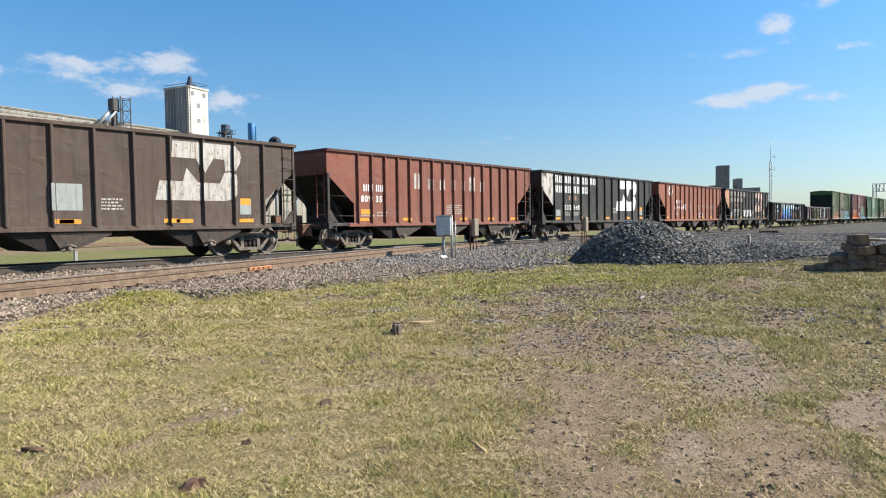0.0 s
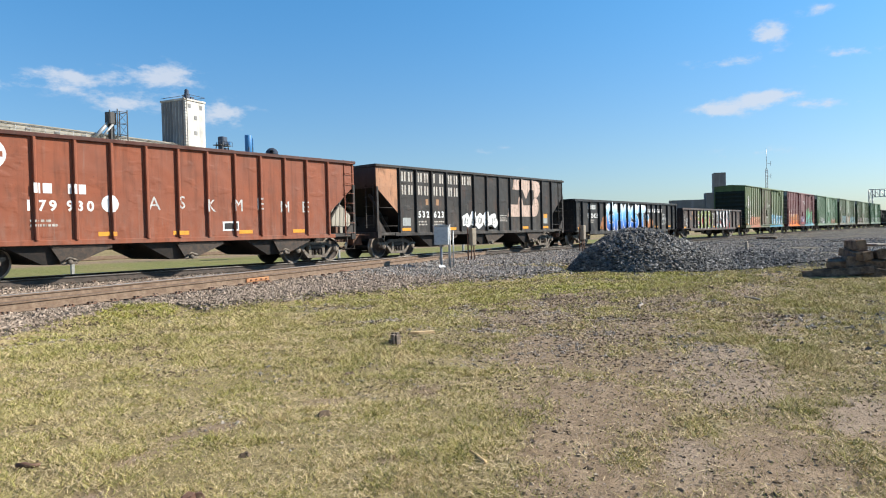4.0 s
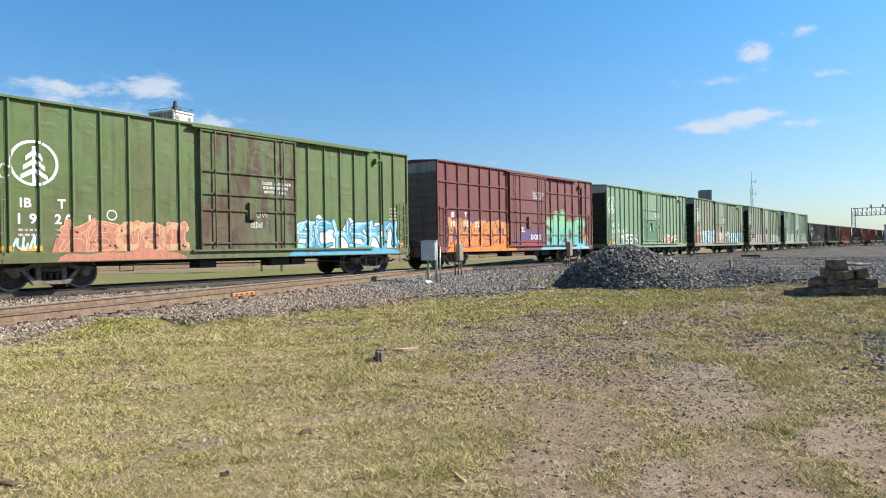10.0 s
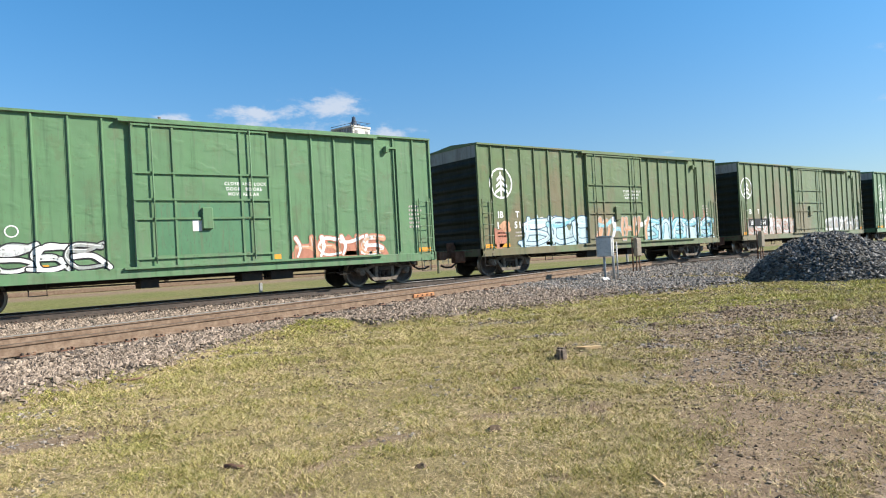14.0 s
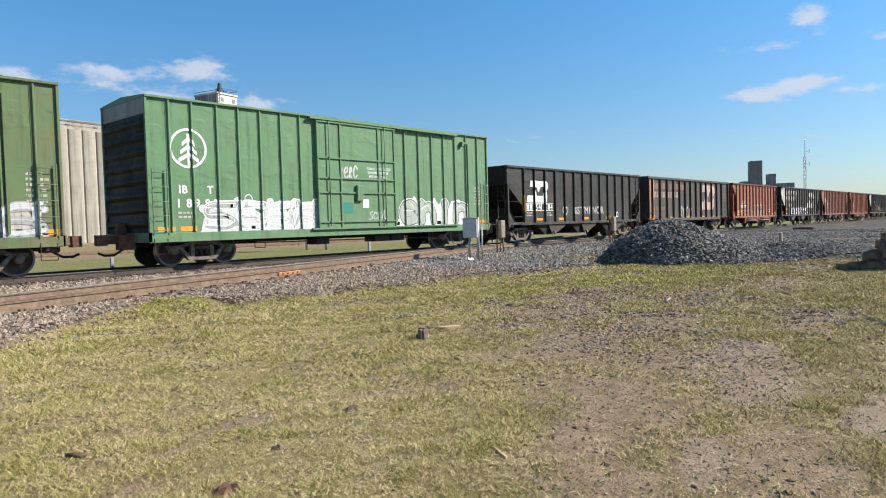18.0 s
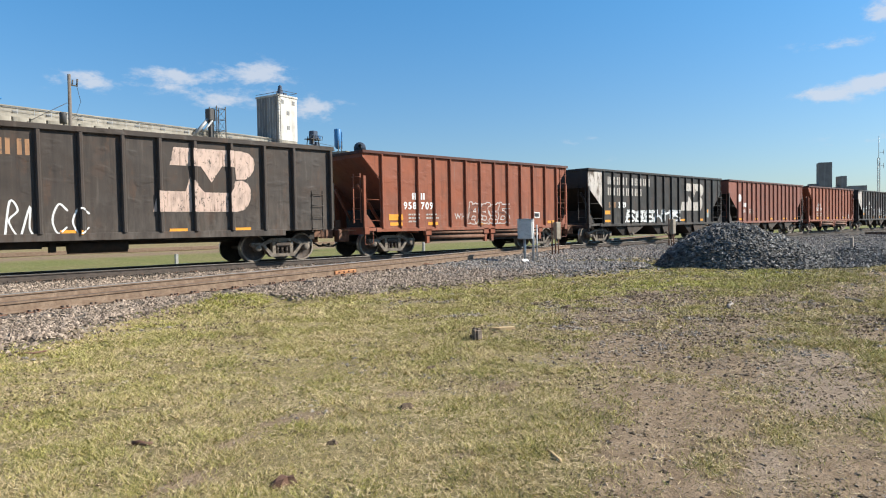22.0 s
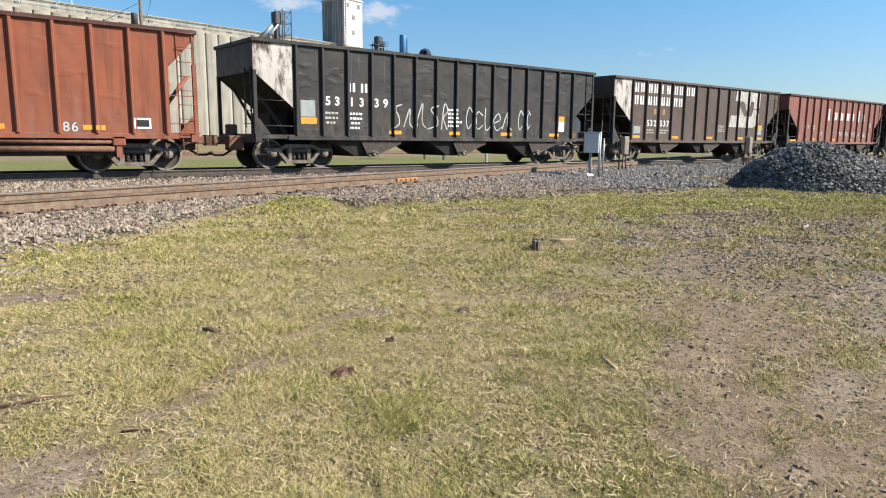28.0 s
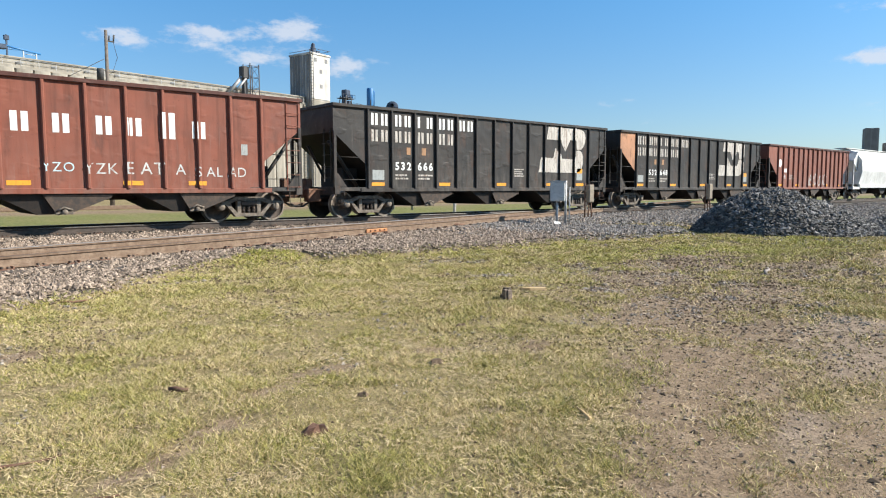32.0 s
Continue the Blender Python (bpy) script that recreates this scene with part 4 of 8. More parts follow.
    for x in (0.12, L - 0.60):
        part("ladder", ladder_mesh(5, 0.42, 0.45), M[paint], car, at=(x, -H - 0.02, 1.1))
        st = MB().tube([(0, 0, 0.35), (0, 0, -0.1), (0.4, 0, -0.1), (0.4, 0, 0.35)], 0.016, 5)
        part("step", st, M["under"], car, at=(x, -H - 0.01, 0.5))
    und = MB()
    for x in (3.6, L - 3.7):
        und.tube([(x, -H + 0.25, 0.8), (x, -H + 0.25, 0.45), (x + 0.4, -H + 0.25, 0.45), (x + 0.4, -H + 0.25, 0.8)], 0.02, 5)
    und.tube([(3.0, -H + 0.5, 0.62), (L - 3.0, -H + 0.5, 0.52)], 0.025)
    for x in (6.2, 9.0, 9.9):
        und.box(x, -H + 0.3, 0.45, x + random.uniform(0.4, 0.9), -H + 0.9, 0.7)
    part("brake_rigging", und, M["under"], car)
    add_couplers(car, L)
    add_truck(car, 1.85)
    add_truck(car, L - 1.85)
    return car


def gondola(x0, length, paint, top, label, ribs):
    car = thing("gondola_car", label, "gondola car", (x0, MAIN_Y, RAIL), "freight cars of the train")
    L, B, H = length, 0.72 if top < 3 else 0.9, 1.45
    for k in (-1, 1):
        part("side_wall", MB().box(0.04, k * H - 0.02, B + 0.1, L - 0.04, k * H + 0.02, top, 0), M[paint], car)
    part("end_wall", MB().box(0.0, -H + 0.02, B + 0.1, 0.06, H - 0.02, top, 0), M[paint], car)
    part("end_wall", MB().box(L - 0.06, -H + 0.02, B + 0.1, L, H - 0.02, top, 0), M[paint], car)
    part("floor", MB().box(0.06, -H + 0.02, 1.05, L - 0.06, H - 0.02, 1.1, 0), M[paint], car)
    r = MB()
    for k in (-1, 1):
        r.box(-0.02, k * H - 0.11, top - 0.1, L + 0.02, k * H + 0.06, top + 0.05, 0, 0.015)
        r.box(1.9, k * H - 0.09, B - 0.06, L - 1.9, k * H + 0.05, B + 0.14, 0, 0.01)
    for a in (-0.02, L - 0.09):
        r.box(a, -H + 0.06, top - 0.1, a + 0.11, H - 0.06, top + 0.05, 0, 0.015)
    for z in (1.2, 1.65, 2.1):
        for a, s in ((0.0, -1), (L, 1)):
            r.box(min(a, a + s * 0.07), -H + 0.1, z, max(a, a + s * 0.07), H - 0.1, z + 0.12)
    r.box(0.0, -0.25, 0.68, L, 0.25, 1.0, 1)
    part("top_rail", r, [M[paint], M["under"]], car)
    pm = post_mesh(paint, B + 0.14, top - 0.1, 0.11, 0.12)
    RIBS[car.name] = ([0.12] + ribs + [L - 0.12], 0.055, 0.118)
    for x in RIBS[car.name][0]:
        part("post", pm, None, car, at=(x, -H - 0.02, 0))
    for x in (0.3, L - 0.85):
        part("ladder", ladder_mesh(4, 0.38, 0.42), M[paint], car, at=(x, -H - 0.02, 1.05))
    mid = L * 0.47
    part("air_reservoir", MB().tube([(mid - 0.1, -0.75, B - 0.22), (mid, -0.75, B - 0.22), (mid + 1.3, -0.75, B - 0.22), (mid + 1.4, -0.75, B - 0.22)], 0.2, 10), M["under"], car)
    rig = MB().box(mid - 1.7, -0.95, B - 0.25, mid - 0.75, -0.45, B + 0.1).box(mid - 0.55, -0.85, B - 0.36, mid - 0.4, -0.65, B + 0.1)
    rig.box(mid + 0.1, -0.8, B - 0.1, mid + 0.25, -0.7, B + 0.12).box(mid + 1.05, -0.8, B - 0.1, mid + 1.2, -0.7, B + 0.12)
    rig.tube([(3.1, -0.9, B - 0.08), (L - 3.1, -0.9, B - 0.08)], 0.028)
    part("brake_rigging", rig, M["under"], car)
    add_couplers(car, L)
    add_truck(car, 1.75 if top < 3 else 1.35)
    add_truck(car, L - 1.75)
    return car


def covered_hopper(x0, length, label):
    car = thing("covered_hopper_car", label, "hopper car", (x0, MAIN_Y, RAIL), "freight cars of the train")
    L, T = length, 4.1
    prof = [(-1.35, 1.25), (-1.58, 2.3), (-1.5, 3.2), (-1.1, 3.8), (-0.5, T), (0.5, T), (1.1, 3.8), (1.5, 3.2), (1.58, 2.3), (1.35, 1.25)]
    part("body", MB().prism(prof, 0, 1.6, L - 1.6, 0), M["grey_car"], car)
    for a, s in ((1.6, -1), (L - 1.6, 1)):
        e = MB()
        e.prism([(a, T - 0.2), (a + s * 0.9, 3.2), (a + s * 0.9, 3.1), (a - s * 1.4, 1.0), (a - s * 1.6, 1.0), (a, 2.6)][::s], 1, -1.2, 1.2)
        e.box(min(a, a + s * 1.6), -1.45, 0.85, max(a, a + s * 1.6), 1.45, 1.05)
        for y in (-1.35, 1.35):
            e.box(a + s * 1.4 - 0.05, y - 0.05, 1.05, a + s * 1.4 + 0.05, y + 0.05, 3.0)
        part("end_platform", e, M["grey_car"], car)
    part("side_sill", MB().box(1.5, -1.5, 0.95, L - 1.5, -1.3, 1.25, 0, 0.01).box(0, -0.25, 0.68, L, 0.25, 0.98, 1), [M["grey_car"], M["under"]], car)
    part("roof_walk", MB().box(1.2, -0.45, T + 0.08, L - 1.2, 0.45, T + 0.13), M["grey_car"], car)
    for i in range(3):
        x = 3.4 + i * (L - 6.8) / 2
        part("chute", MB().prism([(x - 1.1, 1.0), (x + 1.1, 1.0), (x + 0.35, 0.45), (x - 0.35, 0.45)][::-1], 1, -1.2, 1.2), M["under"], car)
    add_couplers(car, L)
    add_truck(car, 1.75)
    add_truck(car, L - 1.75)
    return car


CARS = [
    hopper(-0.75, 15.88, "brownblack", "dark brown coal hopper car with a large white emblem"),
    hopper(16.62, 14.1, "red", "red oxide coal hopper car with faint white lettering", None, 17, first=1.56),
    hopper(31.9, 15.3, "black", "black coal hopper car with one white end panel", "white_end"),
    hopper(48.5, 14.6, "red_bright", "orange-red coal hopper car with a round white emblem"),
    hopper(64.3, 15.2, "black", "black coal hopper car with worn pale end panel", "orange_end"),
    gondola(80.8, 16.6, "gondola_black", 2.75, "black gondola car with blue and white graffiti", [0.95, 1.95, 3.2, 4.05, 5.0, 6.2, 7.42, 8.59, 9.64, 10.75, 11.65, 12.57, 13.39, 14.67, 15.67]),
    gondola(98.7, 16.25, "gondola_brown", 2.45, "low brown gondola car covered in bold graffiti", [1.5, 2.75, 3.45, 4.32, 5.22, 6.18, 7.17, 8.41, 9.39, 10.3, 11.28, 12.29, 13.45, 14.6]),
    boxcar(116.65, 16.05, "green_dark", "rusty dark green boxcar with tree emblem and graffiti", False, "green_dark", "grimy_shade_green", "rust_door"),
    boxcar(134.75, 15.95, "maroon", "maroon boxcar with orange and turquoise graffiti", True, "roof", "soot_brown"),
    boxcar(152.93, 15.9, "green", "clean green boxcar with white tree emblem", end_paint="grimy_shade_green"),
    boxcar(171.0, 16.2, "olive", "faded olive boxcar with pale blue graffiti", end_paint="grimy_shade_green"),
    boxcar(189.5, 15.75, "olive", "faded olive boxcar with washed-out white graffiti", end_paint="grimy_shade_green"),
    boxcar(207.5, 15.9, "green", "green boxcar with white and grey bubble graffiti", end_paint="grimy_shade_green"),
    hopper(225.0, 14.2, "black", "black coal hopper car with a crisp white emblem"),
    gondola(240.3, 15.0, "gondola_tall", 3.76, "high-sided brown-black gondola car with rusty orange panels", [0.75, 1.9, 3.03, 4.12, 5.16, 6.15, 7.13, 8.17, 9.16, 10.17, 11.3, 12.4, 13.45]),
    hopper(256.6, 12.1, "red_bright", "short red hopper car with pipes beneath its sides", None, 14, True),
    hopper(270.5, 15.1, "black", "black coal hopper car with white end and white scrawl", "white_end", 16),
    hopper(286.8, 13.8, "red", "dull red coal hopper car with small white stencils", None, 16),
    hopper(301.96, 12.1, "red_bright", "short red hopper car with pipes beneath its sides", None, 14, True),
    hopper(315.7, 15.3, "black", "black coal hopper car with white end and chalk scrawl", "white_end", 16),
    hopper(332.4, 15.2, "brownblack", "brown-black coal hopper car with pink-white end panel", "white_end"),
    hopper(348.9, 14.3, "red", "deep red coal hopper car with large white lettering"),
    hopper(364.4, 15.0, "black", "black coal hopper car with white lettering and emblem"),
    hopper(380.6, 15.2, "black", "black coal hopper car with pale end panel", "orange_end"),
    hopper(397.1, 14.3, "red", "red coal hopper car with white scrawl low down", None, 16),
    covered_hopper(412.6, 16.0, "light grey covered hopper car"),
]


# ---- grain elevator and other far structures ----
def concrete(name, light, dark, streak=0.5):
    n = Nodes(name)
    c = n.mix(n.ramp(n.noise(0.25, 5, 0.6), 0.35, 0.65), light, dark)
    c = n.mix(n.ramp(n.random(), 0.15, 0.95, 0, 0.45), c, scaled(dark, 0.62))
    c = n.mix(n.ramp(n.noise(0.9, 6, 0.65, (1, 1, 0.06)), 0.45, 0.72, 0, streak), c, scaled(dark, 0.55))
    c = n.mix(n.ramp(n.noise(0.5, 5, 0.6, (1.3, 1.3, 0.05)), 0.5, 0.7, 0, 0.4), c, scaled(light, 1.35))
    n.bump(n.noise(6, 5), 0.3, 0.05)
    return n.done(c, 0.9)


M["concrete"] = concrete("stained_concrete", (0.37, 0.34, 0.288), (0.265, 0.242, 0.203), 0.6)
M["concrete_white"] = concrete("whitewashed_concrete", (0.62, 0.605, 0.57), (0.42, 0.40, 0.37), 0.45)
M["concrete_dark"] = concrete("dark_stained_concrete", (0.10, 0.095, 0.085), (0.06, 0.057, 0.052))
M["far_grey"] = concrete("far_grey_concrete", (0.26, 0.26, 0.26), (0.19, 0.19, 0.19), 0.3)
M["galv"] = rough_steel("galvanised_steel", (0.45, 0.46, 0.47), (0.33, 0.33, 0.33), 0.5, 0.3)
M["steel_dark"] = rough_steel("dark_painted_steel", (0.05, 0.055, 0.06), (0.09, 0.08, 0.075))
M["steel_blue"] = rough_steel("blue_painted_steel", (0.035, 0.17, 0.42), (0.05, 0.21, 0.44), 0.5)
M["steel_navy"] = rough_steel("blue_black_steel", (0.035, 0.055, 0.095), (0.06, 0.085, 0.13))
M["pole_wood"] = rough_steel("grey_pole_wood", (0.12, 0.10, 0.085), (0.19, 0.165, 0.14), 0.9)


def polar(az, dist):
    return dist * math.cos(radians(az)), dist * math.sin(radians(az))


def fluted_wall(name, label, p, q, top, pitch):
    """A row of joined concrete silos seen from their outer side: round flutes, parapet and roof gallery above."""
    p, q = Vector(p), Vector(q)
    d = (q - p)
    n = int(d.length / pitch)
    step = d.length / n
    ob = thing(name, label, "grain elevator", (p.x, p.y, 0), rz=math.degrees(math.atan2(d.y, d.x)))
    arc = [(step * (0.5 - 0.475 * math.cos(math.pi * k / 8)), -step * 0.13 * math.sin(math.pi * k / 8) ** 0.6) for k in range(9)]
    silo = MB()
    pts = arc + [(step * 0.97, 6.0), (step * 0.03, 6.0)]
    silo.prism(pts[::-1], 2, 0.0, top - 1.6)
    silo = silo.mesh("silo", [M["concrete"]])
    for i in range(n):
        part("silo", silo, None, ob, at=(i * step, 0, 0))
    part("parapet", MB().box(0, -0.15, top - 1.6, d.length, 6.0, top - 1.2, 0).box(0, 0.6, top - 1.2, d.length, 5.4, top, 0).box(0, 0.3, top, d.length, 5.7, top + 0.18), M["concrete"], ob)
    vent = MB().box(-0.45, -0.1, 0, 0.45, 0.0, 0.42, 0, 0.02).mesh("vent", [M["far_grey"]])
    for k in range(int(d.length / 5.0)):
        part("vent", vent, None, ob, at=(2.5 + 5.0 * k, 0.6, top - 0.85))
    part("back_bins", MB().box(0, 6.0, 0, d.length, 22.0, top - 1.4), M["concrete"], ob)
    rail = MB()
    for z in (top - 0.65, top - 0.2):
        rail.tube([(0, -0.1, z), (d.length, -0.1, z)], 0.035, 4)
    i = 0.0
    while i < d.length:
        rail.box(i - 0.03, -0.14, top - 1.2, i + 0.03, -0.08, top - 0.2)
        i += 2.5
    part("roof_railing", rail, M["galv"], ob)
    return ob


fluted_wall("grain_elevator", "long fluted row of pale concrete grain silos", (-110, 92.6), (76.0, 130.9), 21.2, 2.5)
fluted_wall("grain_elevator", "long fluted row of pale concrete grain silos", (100.5, 139.8), (300, 210.5), 21.0, 2.5)


def build_headhouse():
    x, y = polar(59.86, 149.5)
    t = thing("elevator_headhouse", "tall square concrete headhouse, sunlit side white", "tower", (x, y, 0), rz=13.0)
    t.scale = (1.06, 1.06, 1.06)
    part("shaft", MB().box(0, 0, 0, 5.4, 6.4, 19.6, 0, 0.15), M["concrete"], t)
    part("upper_shaft", MB().box(0, 0, 19.6, 5.4, 6.4, 28.6, 0, 0.15), M["concrete_white"], t)
    part("cornice", MB().box(-0.12, -0.12, 28.6, 5.5, 6.5, 29.0, 0, 0.05), M["concrete_white"], t)
    for dx, z in ((2.4, 25.0), (2.4, 22.0), (3.9, 27.2), (0.9, 27.2), (2.6, 18.0)):
        part("window", MB().box(dx, -0.06, z, dx + 0.7, 0.0, z + 0.8), M["far_grey"], t)
    # ribbed sheets added in darker grey to paint the shade of the left face
    for i in range(8):
        part("cladding_sheet", MB().prism([(0.0, 0.12 + i * 0.78), (-0.10, 0.2 + i * 0.78), (-0.10, 0.7 + i * 0.78), (0.0, 0.8 + i * 0.78)], 2, 17.0, 28.5), M["far_grey"], t)
    lad = MB()
    for k in (0, 0.9):
        lad.box(k - 0.6, -0.35, 2, k - 0.5, -0.25, 29.4)
    for i in range(45):
        lad.box(-0.6, -0.34, 2.4 + i * 0.6, 0.4, -0.26, 2.46 + i * 0.6)
    part("ladder", lad, M["steel_dark"], t)
    part("roof_vent", MB().lathe([(0.62, 0.0), (0.62, 1.0), (0.45, 1.25), (0.38, 1.9), (0.42, 2.0), (0.0, 2.35)], (2.2, 1.6, 29.0), 2, 14).box(2.9, 1.2, 29.0, 3.7, 1.9, 29.8), M["steel_navy"], t)
    part("roof_railing", MB().tube([(0, 0, 29.8), (5.4, 0, 29.8), (5.4, 6.4, 29.8)], 0.05, 4).tube([(0, 0, 29.4), (0, 6.4, 29.4)], 0.05, 4), M["steel_dark"], t)


build_headhouse()


def lattice(mb, x0, y0, x1, y1, z0, z1, step, r=0.07, m=0):
    """A square open steel frame with cross braces."""
    for x in (x0, x1):
        for y in (y0, y1):
            mb.box(x - r, y - r, z0, x + r, y + r, z1, m)
    z, k = z0, 0
    while z + step <= z1 + 0.01:
        c = [(x0, y0), (x1, y0), (x1, y1), (x0, y1)]
        for i in range(4):
            a, b = c[i], c[(i + 1) % 4]
            mb.tube([(*a, z + step), (*b, z + step)], r * 0.8, 4, m)
            mb.tube([(*(a if k % 2 else b), z), (*(b if k % 2 else a), z + step)], r * 0.6, 4, m)
        z += step
        k += 1


def build_legs():
    x, y = polar(64.6, 140.2)
    t = thing("bucket_leg", "dark steel conveyor leg tower with ladder and spout", "conveyor", (x, y, 0), rz=13)
    t.scale = (1.062, 1.062, 1.062)
    mb = MB()
    lattice(mb, -1.0, -1.0, 1.0, 1.0, 0, 24.4, 2.0)
    part("frame", mb, M["steel_dark"], t)
    part("casing", MB().box(-1.9, -0.4, 0, -1.2, 0.4, 23.4), M["steel_dark"], t)
    part("head", MB().box(-2.3, -0.7, 21.6, -0.9, 0.7, 23.8, 0, 0.15), M["steel_dark"], t)
    part("spout", MB().tube([(-2.0, 0, 22.0), (-4.6, 1.0, 18.6)], 0.32, 8).tube([(-1.6, -0.5, 21.6), (-3.6, -0.5, 19.4)], 0.2, 8), M["galv"], t)
    x, y = polar(57.0, 164)
    t = thing("roof_conveyor", "dark steel conveyor head on a trestle over the roof", "conveyor", (x, y, 19.4), rz=18)
    mb = MB()
    for k in (-1.7, 1.7):
        mb.tube([(k, -0.6, 0), (k * 0.45, -0.6, 4.2)], 0.14, 4)
        mb.tube([(k, 1.2, 0), (k * 0.45, 1.2, 4.2)], 0.14, 4)
    for z in (1.6, 3.4):
        mb.box(-1.9, -0.8, z, 1.9, 1.4, z + 0.16)
    part("trestle", mb, M["steel_dark"], t)
    part("head", MB().box(-0.95, -0.7, 3.6, 0.75, 0.9, 5.5, 0, 0.2).box(-1.3, -0.4, 2.2, -0.2, 0.5, 3.4, 0, 0.1).box(0.3, -0.5, 1.9, 1.3, 0.6, 3.0, 0, 0.1), M["steel_navy"], t)
    part("motor", MB().lathe([(0, -0.7), (0.4, -0.7), (0.4, 0.6), (0, 0.6)], (1.3, 0.0, 4.1), 1, 12), M["steel_blue"], t)
    rl = MB().tube([(-2.3, -0.9, 4.4), (2.1, -0.9, 4.4)], 0.05, 4)
    for k in range(6):
        rl.box(-2.3 + k * 0.87, -0.94, 3.4, -2.24 + k * 0.87, -0.86, 4.4)
    part("platform_railing", rl, M["steel_navy"], t)
    part("walkway", MB().box(1.9, -0.4, 1.5, 7.5, 0.4, 1.75).tube([(1.9, -0.4, 2.7), (7.5, -0.4, 2.5)], 0.05, 4), M["steel_dark"], t)
    x, y = polar(55.05, 171)
    t = thing("dust_cyclone", "bright blue upright dust collector cylinder", "dust collector", (x, y, 21.4), rz=18)
    part("cylinder", MB().lathe([(0, 5.1), (0.75, 5.0), (0.85, 4.8), (0.85, 0.9), (0.5, 0.1), (0, 0.1)], (0, 0, 0), 2, 16), M["steel_blue"], t)
    part("pipe", MB().tube([(0.9, -0.3, 0), (1.3, -0.3, 0.2), (1.3, -0.3, 4.3), (0.7, -0.2, 4.7)], 0.14, 8), M["steel_blue"], t)
    part("stand", MB().box(-0.7, -0.7, -2.0, -0.55, -0.55, 2).box(0.55, -0.7, -2.0, 0.7, -0.55, 2).box(-0.9, -0.9, -2.02, 0.9, 0.9, -1.8), M["steel_dark"], t)
    # the low block between the two rows
    a, b = Vector((74.5, 131.2, 0)), Vector((100.5, 139.8, 0))
    t = thing("elevator_annex", "dark recessed elevator annex with pale roof beam", "building", a, rz=math.degrees(math.atan2(b.y - a.y, b.x - a.x)))
    w = (b - a).length
    part("wall", MB().box(0.3, 3.0, 0, w * 0.86, 22, 17.6), M["concrete_dark"], t)
    part("roof_beam", MB().box(0, 0.4, 17.6, w, 22, 19.4, 0, 0.1), M["concrete"], t)
    part("stair_tower", MB().box(w * 0.86, 0.6, 0, w, 16, 17.6), M["concrete"], t)


build_legs()


def roof_hoist():
    x, y = polar(82.1, 120.6)
    t = thing("roof_hoist", "blue steel hoist mast with boom on the silo roof", "hoist", (x, y, 21.3), rz=11.6)
    part("mast", MB().box(-0.3, -0.25, 0, 0.3, 0.25, 4.6, 0, 0.03), M["steel_blue"], t)
    part("boom", MB().tube([(0.2, 0, 1.7), (6.3, 0, 1.0)], 0.16, 6).tube([(0.2, 0, 1.1), (3.6, 0, 1.2)], 0.09, 6), M["steel_blue"], t)
    part("winch", MB().box(-0.1, -0.5, 1.0, 1.5, 0.5, 1.7, 0, 0.08), M["steel_navy"], t)
    part("post", MB().box(1.55, -0.1, 0, 1.75, 0.1, 3.2).box(1.3, -0.2, 2.4, 2.0, 0.2, 3.1, 0, 0.05), M["steel_navy"], t)
    part("stand", MB().box(3.8, -0.08, 0, 3.95, 0.08, 1.3).box(5.6, -0.08, 0, 5.75, 0.08, 1.1).tube([(3.8, 0, 0.7), (5.7, 0, 0.7)], 0.05, 5), M["galv"], t)
    part("lamp", MB().box(-0.9, -0.15, 3.6, -0.3, 0.15, 3.9, 0, 0.04), M["galv"], t)


roof_hoist()


def build_incline():
    x, y = polar(45.4, 150)
    x2, y2 = polar(41.4, 175)
    t = thing("inclined_conveyor", "inclined dark conveyor rising to a round bin", "conveyor", (0, 0, 0))
    part("gallery", MB().tube([(x, y, 12.0), (x2, y2, 16.6)], 0.36, 4), M["steel_dark"], t)
    part("bent", MB().box(x2 - 0.2, y2 - 0.2, 0, x2 + 0.2, y2 + 0.2, 16.0).box(x - 0.2, y - 0.2, 0, x + 0.2, y + 0.2, 12), M["steel_dark"], t)
    part("head", MB().box(x2 - 0.7, y2 - 0.7, 15.6, x2 + 0.7, y2 + 0.7, 17.2, 0, 0.1), M["steel_dark"], t)
    bx, by = polar(40.7, 184)
    b = thing("steel_bin", "round galvanised grain bin with conical roof", "grain bin", (bx, by, 0))
    part("shell", MB().lathe([(8.2, 0), (8.2, 11.2)], (0, 0, 0), 2, 36), M["galv"], b)
    part("roof", MB().lathe([(8.4, 11.1), (1.4, 15.8), (1.2, 16.4), (0, 16.5)], (0, 0, 0), 2, 36), M["galv"], b)
    vent = MB().lathe([(0.35, 0.0), (0.35, 0.5), (0.5, 0.55), (0.0, 0.85)], (0, 0, 0), 2, 8).mesh("roof_vent", [M["galv"]])
    for k in range(14):
        a = 2 * math.pi * k / 14
        part("roof_vent", vent, None, b, at=(6.6 * math.cos(a), 6.6 * math.sin(a), 12.2))


build_incline()


